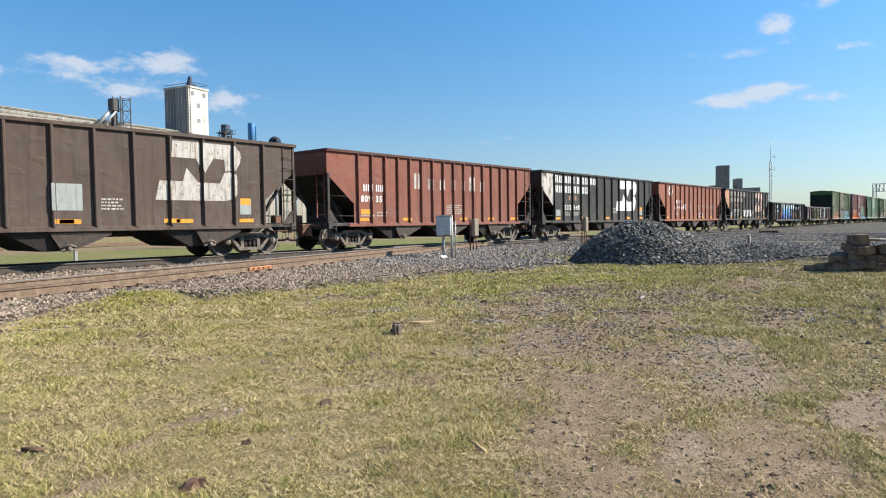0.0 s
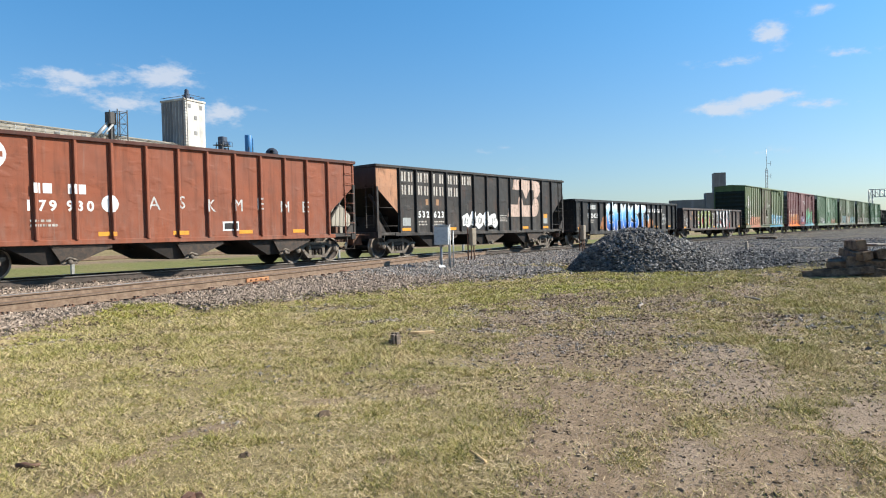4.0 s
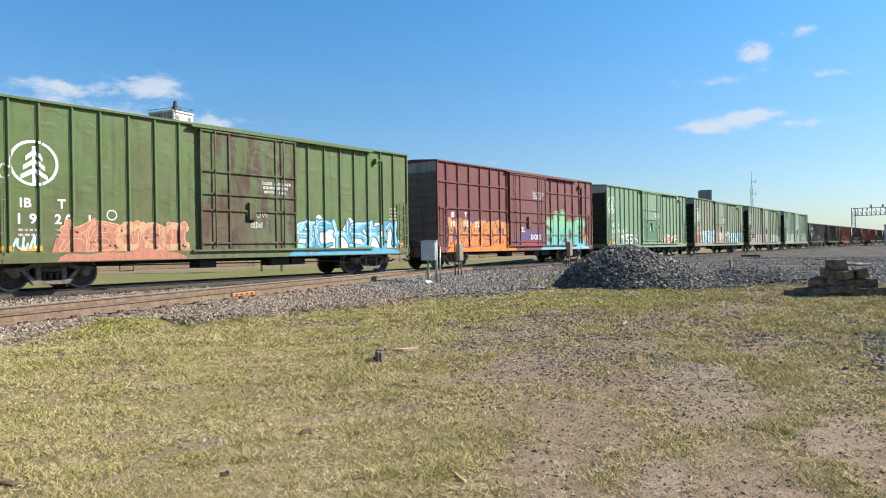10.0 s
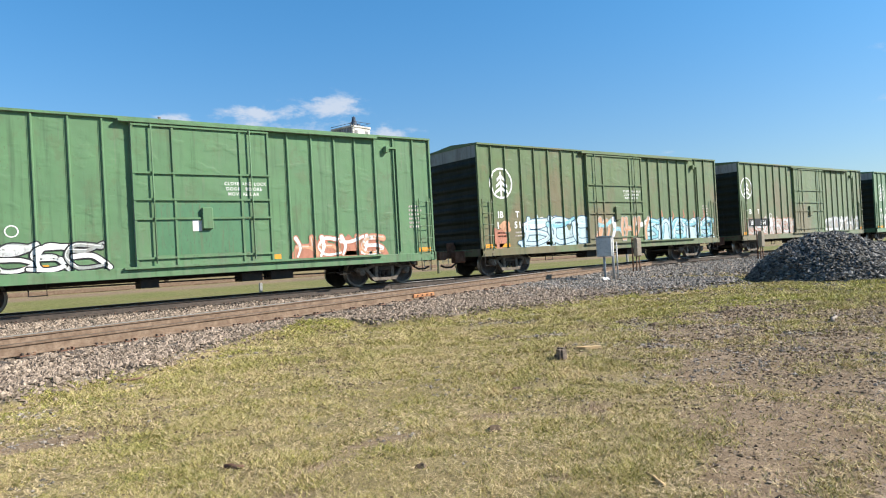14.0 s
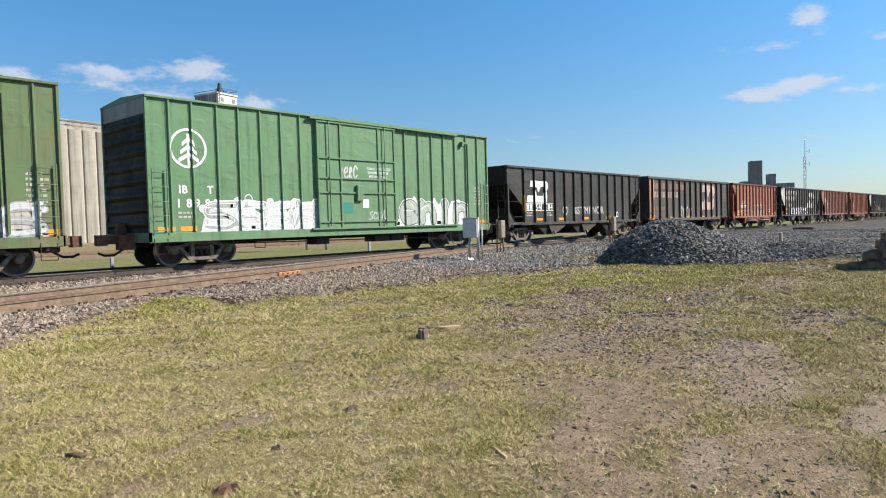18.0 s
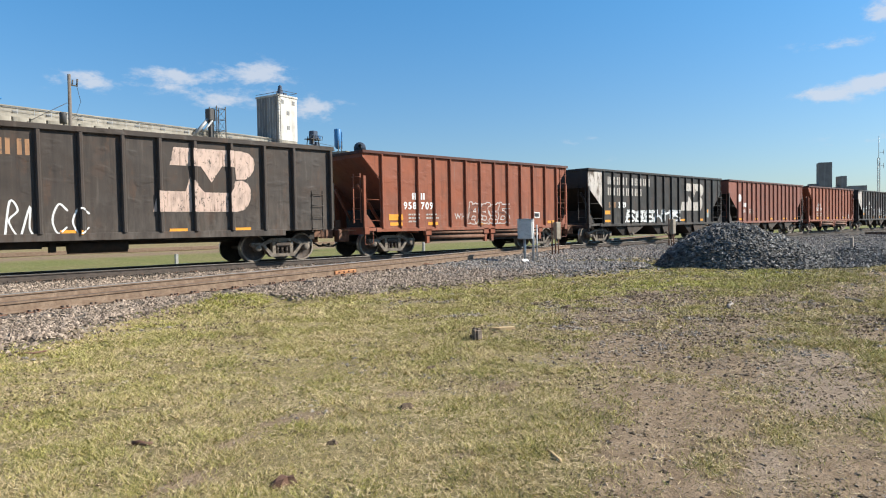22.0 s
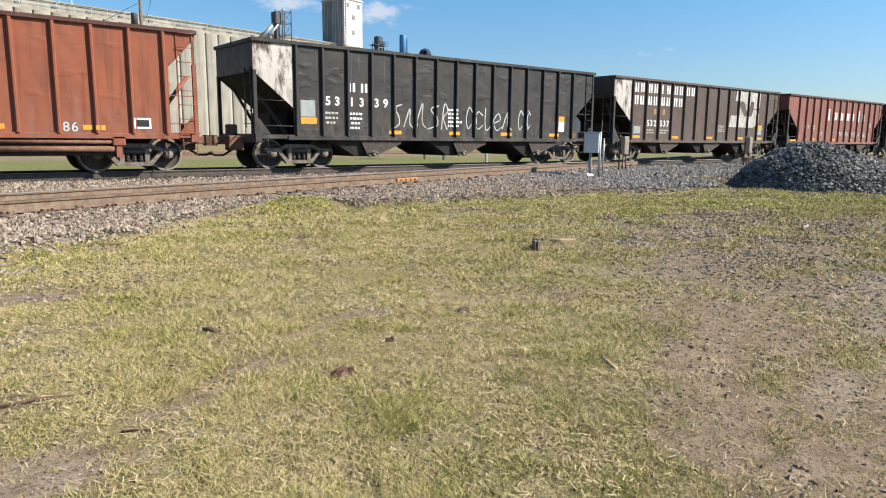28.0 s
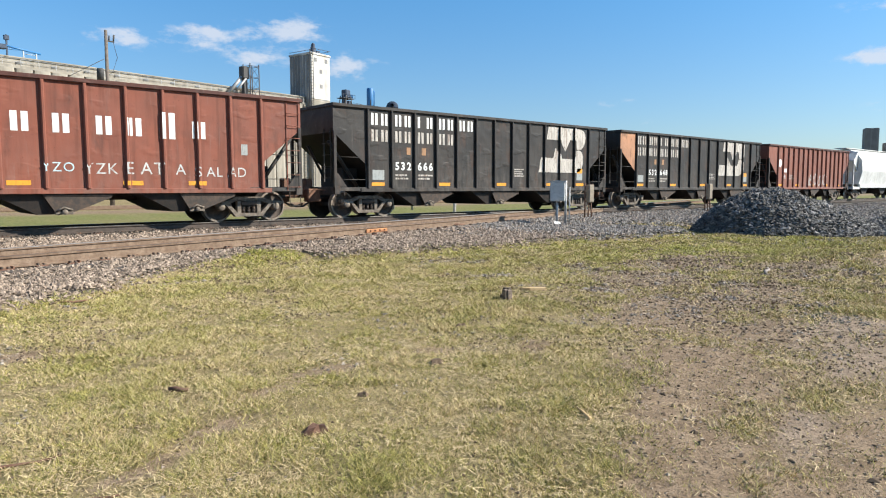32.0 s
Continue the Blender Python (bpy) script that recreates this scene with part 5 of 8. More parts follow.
def far_town():
    # stepped grey elevator far beyond the train
    d = 500
    spec = [(17.15, 16.28, 38.3, 10), (16.28, 15.3, 22.0, 12), (15.75, 15.35, 29.0, 8), (15.3, 14.1, 22.5, 12), (17.75, 17.15, 24.8, 10), (20.5, 17.7, 20.4, 14)]
    t = thing("far_grain_elevator", "distant grey concrete elevator with stepped towers", "grain elevator", (0, 0, 0))
    for a, b, h, dep in spec:
        p, q = Vector((*polar(a, d), 0)), Vector((*polar(b, d + random.uniform(0.5, 2)), 0))
        mb = MB()
        u = (q - p).normalized()
        w = Vector((-u.y, u.x, 0)) * -dep
        if w.dot(p) < 0:
            w = -w
        c = [p, q, q + w, p + w]
        mb.add([(*v.xy, 0) for v in c] + [(*v.xy, h) for v in c], [(0, 1, 5, 4), (1, 2, 6, 5), (2, 3, 7, 6), (3, 0, 4, 7), (4, 5, 6, 7)])
        part("tower_block", mb, M["far_grey"], t)
    ax, ay = polar(13.4, 300)
    m = thing("radio_mast", "slender pale lattice radio mast with small antennas", "mast", (ax, ay, 0))
    mb = MB()
    lattice(mb, -0.35, -0.35, 0.35, 0.35, 0, 24, 1.5, 0.05)
    part("lattice", mb, M["galv"], m)
    part("whip", MB().tube([(0, 0, 24), (0, 0, 32)], 0.09, 6), M["galv"], m)
    for z in (21, 26):
        part("antenna", MB().box(0.1, -1.6, z, 0.3, -0.2, z + 0.12).box(0.1, -1.6, z - 0.8, 0.25, -1.45, z + 1.0), M["galv"], m)
    # signal bridge over the main line
    g = thing("signal_bridge", "galvanised lattice signal bridge spanning the tracks", "signal bridge", (205, 0, 0))
    mb = MB()
    for z in (8.0, 9.9):
        for x in (-0.5, 0.5):
            mb.box(x - 0.07, 13.0, z - 0.07, x + 0.07, 24.0, z + 0.07)
    for i in range(11):
        y = 13.0 + i
        for x in (-0.5, 0.5):
            mb.tube([(x, y, 8.0), (x, y + 1, 9.9)], 0.05, 4)
            mb.box(x - 0.05, y - 0.05, 8, x + 0.05, y + 0.05, 9.9)
    part("truss", mb, M["galv"], g)
    for y in (24.0, 13.0):
        mb = MB()
        lattice(mb, -0.5, y - 0.4, 0.5, y + 0.4, 0, 10, 2.0, 0.07)
        part("leg", mb, M["galv"], g)
    for y in (15.0, 17.5, 20.0):
        part("signal_head", MB().box(-0.8, y - 0.22, 9.8, -0.6, y + 0.22, 10.7, 0, 0.05), M["galv"], g)
    # shed
    s = thing("metal_shed", "plain pale grey metal shed beside the tracks", "shed", (185, 9.6, 0))
    n = Nodes("pale_metal_cladding")
    c = n.mix(n.ramp(n.noise(0.6, 4), 0.3, 0.7), (0.66, 0.66, 0.65), (0.56, 0.56, 0.55))
    M["cladding"] = n.done(c, 0.6)
    part("wall", MB().box(0, 0, 0, 12, 6.0, 4.9), M["cladding"], s)
    part("roof", MB().prism([(-0.2, 4.9), (6.2, 4.9), (6.2, 5.05), (3.0, 5.7), (-0.2, 5.05)], 0, -0.3, 12.3), M["cladding"], s)
    part("door", MB().box(-0.05, 1.2, 0, 0.0, 4.4, 3.9), M["galv"], s)
    # line of poles along the yard
    for k, (az, dist, h, arms) in enumerate(((2.14, 130, 10.0, 0), (1.56, 190, 11.1, 2), (1.15, 170, 11.0, 2), (0.75, 240, 11.0, 2), (0.2, 210, 11, 2))):
        x, y = polar(az, dist)
        p = thing("utility_pole", "weathered timber utility pole with cross-arms" if arms else "bare weathered timber pole", "utility pole", (x, y, 0), "poles along the yard")
        part("pole", MB().tube([(0, 0, -0.3), (0, 0, h)], 0.20, 8, 0, 0.13), M["pole_wood"], p)
        for i in range(arms):
            part("cross_arm", MB().box(-0.08, -1.7, h - 0.7 - i * 1.0, 0.08, 1.7, h - 0.5 - i * 1.0), M["pole_wood"], p)
    # low trees and sheds on the horizon
    n = Nodes("far_foliage")
    c = n.mix(n.ramp(n.noise(0.3, 5), 0.35, 0.65), (0.05, 0.06, 0.035), (0.10, 0.105, 0.06))
    far = n.done(c, 1.0)
    v, f = [], []
    rng = np.random.default_rng(3)
    for i in range(900):
        az, dist = rng.uniform(-14, 40), rng.uniform(620, 900)
        x, y = polar(az, dist)
        s = rng.uniform(1.5, 4.0)
        base = len(v)
        up = rng.uniform(0.5, 1.4) * s
        pts = [(0, 0, up), (s, 0, up * 0.4), (0, s, up * 0.5), (-s, 0, up * 0.45), (0, -s, up * 0.35), (s * 0.4, s * 0.3, 0), (-s * 0.4, -s * 0.2, 0)]
        v += [(x + a * rng.uniform(0.7, 1.3), y + b * rng.uniform(0.7, 1.3), max(0, c2)) for a, b, c2 in pts]
        f += [(base + q[0], base + q[1], base + q[2]) for q in ((0, 1, 2), (0, 2, 3), (0, 3, 4), (0, 4, 1), (1, 5, 2), (2, 6, 3), (3, 6, 4), (4, 5, 1))]
    tagged(new("far_woods", array_mesh("far_woods", np.array(v), np.array(f), [far])), "low dark scrub along the far horizon", "trees", kind="stuff")


far_town()


def wood_pole_with_lamp():
    x, y = polar(75.15, 62)
    p = thing("utility_pole", "weathered timber utility pole behind the train with transformer", "utility pole", (x, y, 0))
    part("pole", MB().tube([(0, 0, -0.3), (0.1, 0, 14.3)], 0.19, 10, 0, 0.12), M["pole_wood"], p)
    part("transformer", MB().lathe([(0, 11.2), (0.24, 11.2), (0.26, 11.1), (0.26, 10.3), (0, 10.3)], (-0.45, 0, 0), 2, 14), M["steel_dark"], p)
    part("bracket", MB().box(0.0, -0.06, 13.4, 0.7, 0.06, 13.5).tube([(0.65, 0, 13.4), (0.7, 0, 14.0)], 0.07, 6).tube([(0.3, 0, 13.5), (0.35, 0, 13.9)], 0.06, 6), M["steel_dark"], p)
    part("wire", MB().tube([(0.6, 0, 13.6), (0.9, 0, 12.2), (0.5, 0, 11.0), (0.0, 0, 10.6)], 0.02, 4), M["steel_dark"], p)
    part("service_wire", MB().tube([(-0.1, 0, 12.0), (-3.0, 2.0, 10.2), (-9.0, 6.0, 9.2)], 0.025, 4), M["steel_dark"], p)


wood_pole_with_lamp()


def railway_signals():
    for az, dist, top, kind in ((53.2, 47.0, 7.0, 0), (51.6, 46.0, 5.4, 1)):
        x, y = polar(az, dist)
        s = thing("railway_signal", "black railway signal head on a ladder mast" if kind == 0 else "black signal head seen from behind on a mast", "railway signal", (x, y, 0), rz=-40)
        part("mast", MB().tube([(0, 0, 0), (0, 0, top + 0.2)], 0.085, 8), M["galv"], s)
        lad = MB()
        for k in (-0.2, 0.2):
            lad.box(-0.75 + k - 0.02, -0.02, 0.3, -0.75 + k + 0.02, 0.02, top - 0.3)
        z = 0.5
        while z < top - 0.4:
            lad.box(-0.95, -0.015, z, -0.55, 0.015, z + 0.03)
            z += 0.32
        part("ladder", lad, M["galv"], s)
        part("platform", MB().box(-1.15, -0.5, top - 2.0, 0.5, 0.5, top - 1.94).tube([(-1.15, -0.5, top - 1.0), (0.5, -0.5, top - 1.0)], 0.025, 5).tube([(-1.15, -0.5, top - 1.94), (-1.15, -0.5, top - 1.0)], 0.025, 5), M["galv"], s)
        if kind == 0:
            board = MB().box(-0.40, -0.13, top - 0.55, 0.40, -0.07, top)
            for z in (top - 0.55, top):
                board.lathe([(0, -0.03), (0.40, -0.03), (0.42, 0.0), (0.40, 0.03), (0, 0.03)], (0, -0.1, z), 1, 24)
            part("backboard", board, M["steel_navy"], s)
            for dz in (0.12, -0.27, -0.66):
                part("hood", MB().lathe([(0.13, -0.36), (0.13, -0.1)], (0, 0, top + dz), 1, 12), M["steel_dark"], s)
            part("lamp_case", MB().box(-0.22, -0.07, top - 0.85, 0.22, 0.28, top + 0.3, 0, 0.06), M["steel_dark"], s)
        else:
            part("backboard", MB().box(-0.45, -0.12, top - 0.6, 0.45, -0.05, top + 0.35, 0, 0.04), M["steel_dark"], s)
            part("lamp_case", MB().box(-0.2, -0.04, top - 0.5, 0.2, 0.3, top + 0.2, 0, 0.05), M["steel_dark"], s)


railway_signals()


def back_lane():
    """The low kerb and posts seen under the cars, beyond the track."""
    k = thing("timber_kerb", "low brown timber kerb beyond the track", "kerb", (-30, 52, 0), kind="structure")
    part("panel", MB().box(0, 0, 0, 120, 0.3, 0.30, 0, 0.03), M["rail_side"], k)
    rng = random.Random(4)
    for i in range(4):
        x, y = -2 + i * 13.0, 27.5 + rng.uniform(-1, 1)
        p = thing("marker_post", "short pale trackside marker post", "post", (x, y, 0), "trackside markers")
        part("stake", MB().box(-0.06, -0.06, 0, 0.06, 0.06, rng.uniform(0.5, 0.9), 0, 0.01), M["galv"], p)


back_lane()


# ---- lettering, emblems and graffiti on the cars ----
def spray(name, color, worn=0.15):
    return flat_paint(name, color, worn, 0.5)


def spray_fade(name, stops):
    """Sprayed fill that fades from one colour to the next up the car's side."""
    n = Nodes(name)
    z = n.height()[2]
    c = stops[0][1]
    for (z0, _), (z1, col) in zip(stops, stops[1:]):
        c = n.mix(n.ramp(n.math("ADD", z, n.math("MULTIPLY", n.math("SUBTRACT", n.noise(3, 4), 0.5), 0.25)), z0, z1), c, col)
    return n.done(c, 0.5)


P = {
    "white": spray("white_spray", (0.78, 0.78, 0.76)), "black": spray("black_spray", (0.015, 0.014, 0.016), 0),
    "silver": spray("silver_spray", (0.58, 0.60, 0.60), 0.3), "grey": spray("grey_spray", (0.34, 0.36, 0.35), 0.3),
    "lime": spray("lime_spray", (0.235, 0.28, 0.085)), "crimson": spray("crimson_spray", (0.42, 0.035, 0.04)),
    "fresh": spray("fresh_green_paint", (0.075, 0.195, 0.095), 0.3), "umber": spray("umber_spray", (0.09, 0.035, 0.02)), "orange": spray_fade("orange_yellow_spray", [(0.8, (0.85, 0.21, 0.03)), (2.2, (0.55, 0.22, 0.05))]), "salmon": spray("salmon_spray", (0.48, 0.19, 0.12), 0.4),
    "peach": spray("peach_spray", (0.62, 0.33, 0.19), 0.4), "purple": spray("purple_spray", (0.11, 0.06, 0.17)),
    "mint": spray_fade("mint_to_blue_spray", [(0.75, (0.10, 0.45, 0.68)), (1.5, (0.12, 0.44, 0.34)), (2.6, (0.21, 0.48, 0.24))]),
    "sky": spray("sky_blue_spray", (0.24, 0.53, 0.60), 0.3), "pale": spray("pale_blue_spray", (0.50, 0.66, 0.70), 0.3),
    "navy": spray("navy_spray", (0.03, 0.075, 0.14)), "teal": spray("teal_spray", (0.02, 0.20, 0.15)),
    "ghost": spray_fade("blue_fade_spray", [(0.95, (0.02, 0.05, 0.26)), (1.3, (0.03, 0.16, 0.56)), (1.85, (0.12, 0.42, 0.74)), (2.5, (0.72, 0.84, 0.9))]),
    "cyan": spray("cyan_spray", (0.10, 0.36, 0.53), 0.3), "rustglow": spray("rust_orange_spray", (0.42, 0.16, 0.06), 0.5),
    "pale_grey": spray("pale_grey_spray", (0.40, 0.44, 0.37), 0.3), "chalk": spray("chalk_line", (0.56, 0.56, 0.54), 0.5), "ochre": spray("ochre_stencil", (0.36, 0.19, 0.09), 0.5),
    "pink_white": spray("pinkish_white_stencil", (0.58, 0.42, 0.34), 0.7), "faded": spray("faded_white_wash", (0.50, 0.44, 0.39), 0.5),
}


def curve_points(pts, n=5):
    """Points along a smooth curve through the given ones."""
    p = [Vector(q) for q in pts]
    if len(p) == 2:
        return [p[0].lerp(p[1], k / 3) for k in range(4)]
    out = []
    for i in range(len(p) - 1):
        a, b, c, d = p[max(i - 1, 0)], p[i], p[i + 1], p[min(i + 2, len(p) - 1)]
        for k in range(n):
            t = k / n
            out.append(0.5 * ((2 * b) + (c - a) * t + (2 * a - 5 * b + 4 * c - d) * t * t + (3 * b - a - 3 * c + d) * t ** 3))
    return out + [p[-1]]


def ring_stroke():
    return [(0.5 + 0.44 * math.cos(k * 0.5236 + 1.6), 0.5 + 0.5 * math.sin(k * 0.5236 + 1.6)) for k in range(13)]


# letters as strokes in a unit box
SKELETON = {
    "G": [[(0.92, 0.82), (0.55, 1.0), (0.12, 0.8), (0.02, 0.42), (0.22, 0.05), (0.62, 0.0), (0.92, 0.15), (0.92, 0.42)], [(0.92, 0.42), (0.6, 0.42)]],
    "H": [[(0.08, 0.0), (0.08, 1.0)], [(0.92, 0.0), (0.92, 1.0)], [(0.08, 0.5), (0.92, 0.5)]],
    "O": [ring_stroke()],
    "S": [[(0.9, 0.86), (0.5, 1.0), (0.1, 0.82), (0.22, 0.58), (0.75, 0.42), (0.92, 0.18), (0.5, 0.0), (0.06, 0.1)]],
    "T": [[(0.0, 0.95), (1.0, 0.95)], [(0.5, 0.95), (0.5, 0.0)]],
    "B": [[(0.12, 0.0), (0.12, 1.0)], [(0.12, 0.97), (0.65, 0.95), (0.82, 0.75), (0.55, 0.54), (0.2, 0.52)], [(0.5, 0.54), (0.95, 0.38), (0.8, 0.08), (0.45, 0.02), (0.12, 0.04)]],
    "R": [[(0.12, 0.0), (0.12, 1.0)], [(0.12, 0.97), (0.7, 0.95), (0.85, 0.72), (0.55, 0.5), (0.2, 0.48)], [(0.5, 0.48), (0.98, 0.0)]],
    "D": [[(0.12, 0.0), (0.12, 1.0)], [(0.12, 0.98), (0.62, 0.92), (0.94, 0.5), (0.62, 0.06), (0.12, 0.02)]],
    "C": [[(0.95, 0.86), (0.5, 1.0), (0.08, 0.75), (0.05, 0.3), (0.35, 0.0), (0.9, 0.12)]],
    "U": [[(0.08, 1.0), (0.06, 0.35), (0.4, 0.0), (0.85, 0.25), (0.92, 1.0)]],
    "K": [[(0.1, 0.0), (0.1, 1.05)], [(0.95, 1.0), (0.2, 0.45)], [(0.35, 0.55), (1.0, -0.05)]],
    "E": [[(0.9, 0.95), (0.15, 0.98), (0.08, 0.5), (0.15, 0.02), (0.95, 0.05)], [(0.12, 0.5), (0.75, 0.52)]],
    "M": [[(0.02, 0.0), (0.1, 1.1)], [(0.1, 1.0), (0.45, 0.3)], [(0.45, 0.3), (0.85, 1.15)], [(0.85, 1.1), (1.0, 0.0)]],
    "e": [[(0.15, 0.5), (0.85, 0.55), (0.7, 0.95), (0.25, 0.95), (0.05, 0.5), (0.3, 0.02), (0.9, 0.08)]],
    "h": [[(0.12, 0.0), (0.12, 1.0)], [(0.12, 0.55), (0.6, 0.8), (0.9, 0.5), (0.9, 0.0)]],
    "i": [[(0.5, 0.0), (0.5, 0.62)], [(0.48, 0.98), (0.52, 1.0)]],
    "n": [[(0.1, 0.0), (0.1, 0.85)], [(0.1, 0.6), (0.55, 0.85), (0.9, 0.55), (0.95, 0.0)]],
}
# curved limbs of letters too stylised to read, and the hooks of quick tags
BENDS = [[(-0.45, 0.05), (-0.3, 0.6), (0.0, 0.95), (0.2, 0.6), (0.15, 0.1)], [(0.4, 0.9), (-0.3, 0.85), (-0.35, 0.5), (0.1, 0.45), (0.4, 0.25), (0.1, 0.02), (-0.45, 0.08)],
         [(-0.35, 1.0), (-0.28, 0.5), (-0.4, 0.0)], [(-0.45, 0.75), (0.0, 0.72), (0.5, 1.0)], [(-0.35, 0.5), (0.1, 0.5), (0.5, 0.02)], [(0.35, 0.85), (-0.2, 0.95), (-0.45, 0.5), (-0.2, 0.05), (0.4, 0.12)],
         [(0.3, 1.0), (0.25, 0.5), (0.4, 0.0)]]
TAG_STROKES = [[(-0.3, 1.0), (-0.25, 0.4), (-0.1, 0.0), (0.2, 0.15), (0.3, 0.5)], [(0.3, 0.8), (-0.1, 1.0), (-0.3, 0.5), (0.0, 0.05), (0.35, 0.25)], [(-0.35, 0.1), (0.0, 1.0), (0.1, 0.3), (0.4, 0.05)],
         [(0.3, 0.95), (-0.2, 0.8), (0.15, 0.5), (0.25, 0.15), (-0.3, 0.0)], [(-0.2, 0.0), (-0.15, 1.0), (0.25, 0.75), (-0.1, 0.45), (0.35, 0.0)], [(-0.3, 0.4), (0.2, 0.6), (0.0, 0.95), (-0.3, 0.5), (0.0, 0.0), (0.4, 0.2)]]


class Decal:
    """Thin paint layers on the near side of one car, each layer 3 mm over the one below."""

    def __init__(self, car, half, name="lettering", label="", ribs=True):
        self.ribs = ribs
        self.car, self.y0, self.mb, self.mats, self.name, self.label, self.lift = car, -half, MB(), [], name, label, 0

    def mat(self, m):
        m = P.get(m) or M[m]
        if m not in self.mats:
            self.mats.append(m)
        return self.mats.index(m)

    def y(self, layer):
        return self.y0 - 0.004 - 0.003 * layer

    def poly(self, pts, m, layer=0):
        self.mb.add([(x, self.y(layer), z) for x, z in pts], [tuple(range(len(pts)))], self.mat(m))
        return self

    def text(self, s, x, z, size, m="white", pitch=None, fat=0.02, layer=0, stretch=1.0):
        write(self.mb, s, x, z, size * 1.12, self.y(layer), self.mat(m), pitch, fat, stretch)
        return self

    def bar(self, x, z, w, h, m="white", layer=0):
        return self.poly([(x, z), (x + w, z), (x + w, z + h), (x, z + h)], m, layer)

    def bars(self, x, z, widths, h, m="white", gap=0.06, layer=0):
        for w in widths:
            self.bar(x, z, w, h, m, layer)
            x += w + gap
        return self

    def lines(self, x, z, n, w, h=0.045, step=0.09, m="dull_white", seed=1):
        """Small stencils too small to read."""
        r = random.Random(seed)
        for i in range(n):
            u = x
            while u < x + w * r.uniform(0.7, 1.0):
                k = r.uniform(0.05, 0.14)
                self.bar(u, z - i * step, k, h, m)
                u += k + 0.03
        return self

    def disc(self, x, z, r, m, layer=0, inner=0.0, n=28):
        a = [(x + r * math.cos(6.28319 * k / n), z + r * math.sin(6.28319 * k / n)) for k in range(n)]
        if inner <= 0:
            return self.poly(a, m, layer)
        b = [(x + inner * math.cos(6.28319 * k / n), z + inner * math.sin(6.28319 * k / n)) for k in range(n)]
        for k in range(n):
            self.poly([a[k], a[(k + 1) % n], b[(k + 1) % n], b[k]], m, layer)
        return self

    def stroke(self, pts, w, m, layer=0, dx=0.0, dz=0.0):
        """A sprayed line of even width along points."""
        pts = [Vector((x + dx, z + dz)) for x, z in pts]
        for i, (a, b) in enumerate(zip(pts, pts[1:])):
            d = b - a
            if d.length < 1e-5:
                continue
            n = Vector((-d.y, d.x)).normalized() * w / 2
            e = d.normalized() * w * 0.3
            self.poly([tuple(a - e - n), tuple(b + e - n), tuple(b + e + n), tuple(a - e + n)], m, layer + 0.07 * (i % 5))
        return self

    def ribbon(self, pts, w, m, layer=0, w2=None, grow=0.0, smooth=True):
        """A sprayed stroke with round ends along a smooth curve, from width w to w2."""
        p = curve_points(pts) if smooth else [Vector(q) for q in pts]
        n, mat = len(p), self.mat(m)
        left, right = [], []
        for i, q in enumerate(p):
            t = (p[min(i + 1, n - 1)] - p[max(i - 1, 0)]).normalized()
            r = (w + ((w2 if w2 else w) - w) * i / (n - 1)) / 2 + grow
            left.append(q + Vector((-t.y, t.x)) * r)
            right.append(q - Vector((-t.y, t.x)) * r)
        y = self.y(layer)
        for i in range(n - 1):
            self.mb.add([(a.x, y - 0.00012 * (i % 4), a.y) for a in (left[i], right[i], right[i + 1], left[i + 1])], [(0, 1, 2, 3)], mat)
        for i, k in ((0, -1), (n - 1, 1)):
            a, c = (left[i] - p[i]), p[i]
            fan = [c + Matrix.Rotation(-k * math.pi * j / 8, 2) @ a for j in range(9)]
            self.mb.add([(q.x, y - 0.0006, q.y) for q in fan], [tuple(range(9))], mat)
        return self

    def bubble(self, text, x0, x1, z0, z1, fill, edge, fat=0.3, line=0.05, rim=None, seed=1, layer=1, shine=None, sizes=()):
        """Fat round letters drawn by strokes: halo, outline and fill, each letter over the one before."""
        r = random.Random(seed)
        w = (x1 - x0) / len(text)
        for i, ch in enumerate(text):
            k = sizes[i] if i < len(sizes) else 1.0
            ox, oz, hh = x0 + w * i + fat * 0.35, z0 + fat / 2, (z1 - z0) * k - fat
            ww, tilt = w - fat * 0.55, r.uniform(-0.06, 0.06)
            strokes = [[(ox + ww * a + tilt * b * hh, oz + hh * b + 0.03 * r.uniform(-1, 1)) for a, b in st] for st in SKELETON[ch]]
            base = layer + 0.9 * i
            for q, (m, grow) in enumerate(((rim, line * 2.2), (edge, line), (fill, 0.0))):
                for j, st in enumerate(strokes):
                    if m:
                        self.ribbon(st, fat, m, base + 0.3 * q + 0.07 * j, fat * 0.92, grow)
            if shine:
                for st in strokes[:2]:
                    self.ribbon([(a - fat * 0.2, b + fat * 0.15) for a, b in st[:3]], 0.03, shine, base + 0.88)
        return self

    def scribble(self, x, z, w, h, m="chalk", seed=1, n=22, width=0.035, layer=0):
        """A quick tag that cannot be read: separate hooks, loops and slashes."""
        r = random.Random(seed)
        k = max(2, round(w / (0.55 * h)))
        for i in range(k):
            g = TAG_STROKES[r.randrange(len(TAG_STROKES))]
            cx, sx, sz = x + w * (i + 0.5) / k, w / k * r.uniform(0.9, 1.35), h * r.uniform(0.7, 1.05)
            self.ribbon([(cx + sx * a + 0.12 * sz * b, z + sz * b) for a, b in g], width, m, layer + 0.12 * i, width * 0.8)
        return self

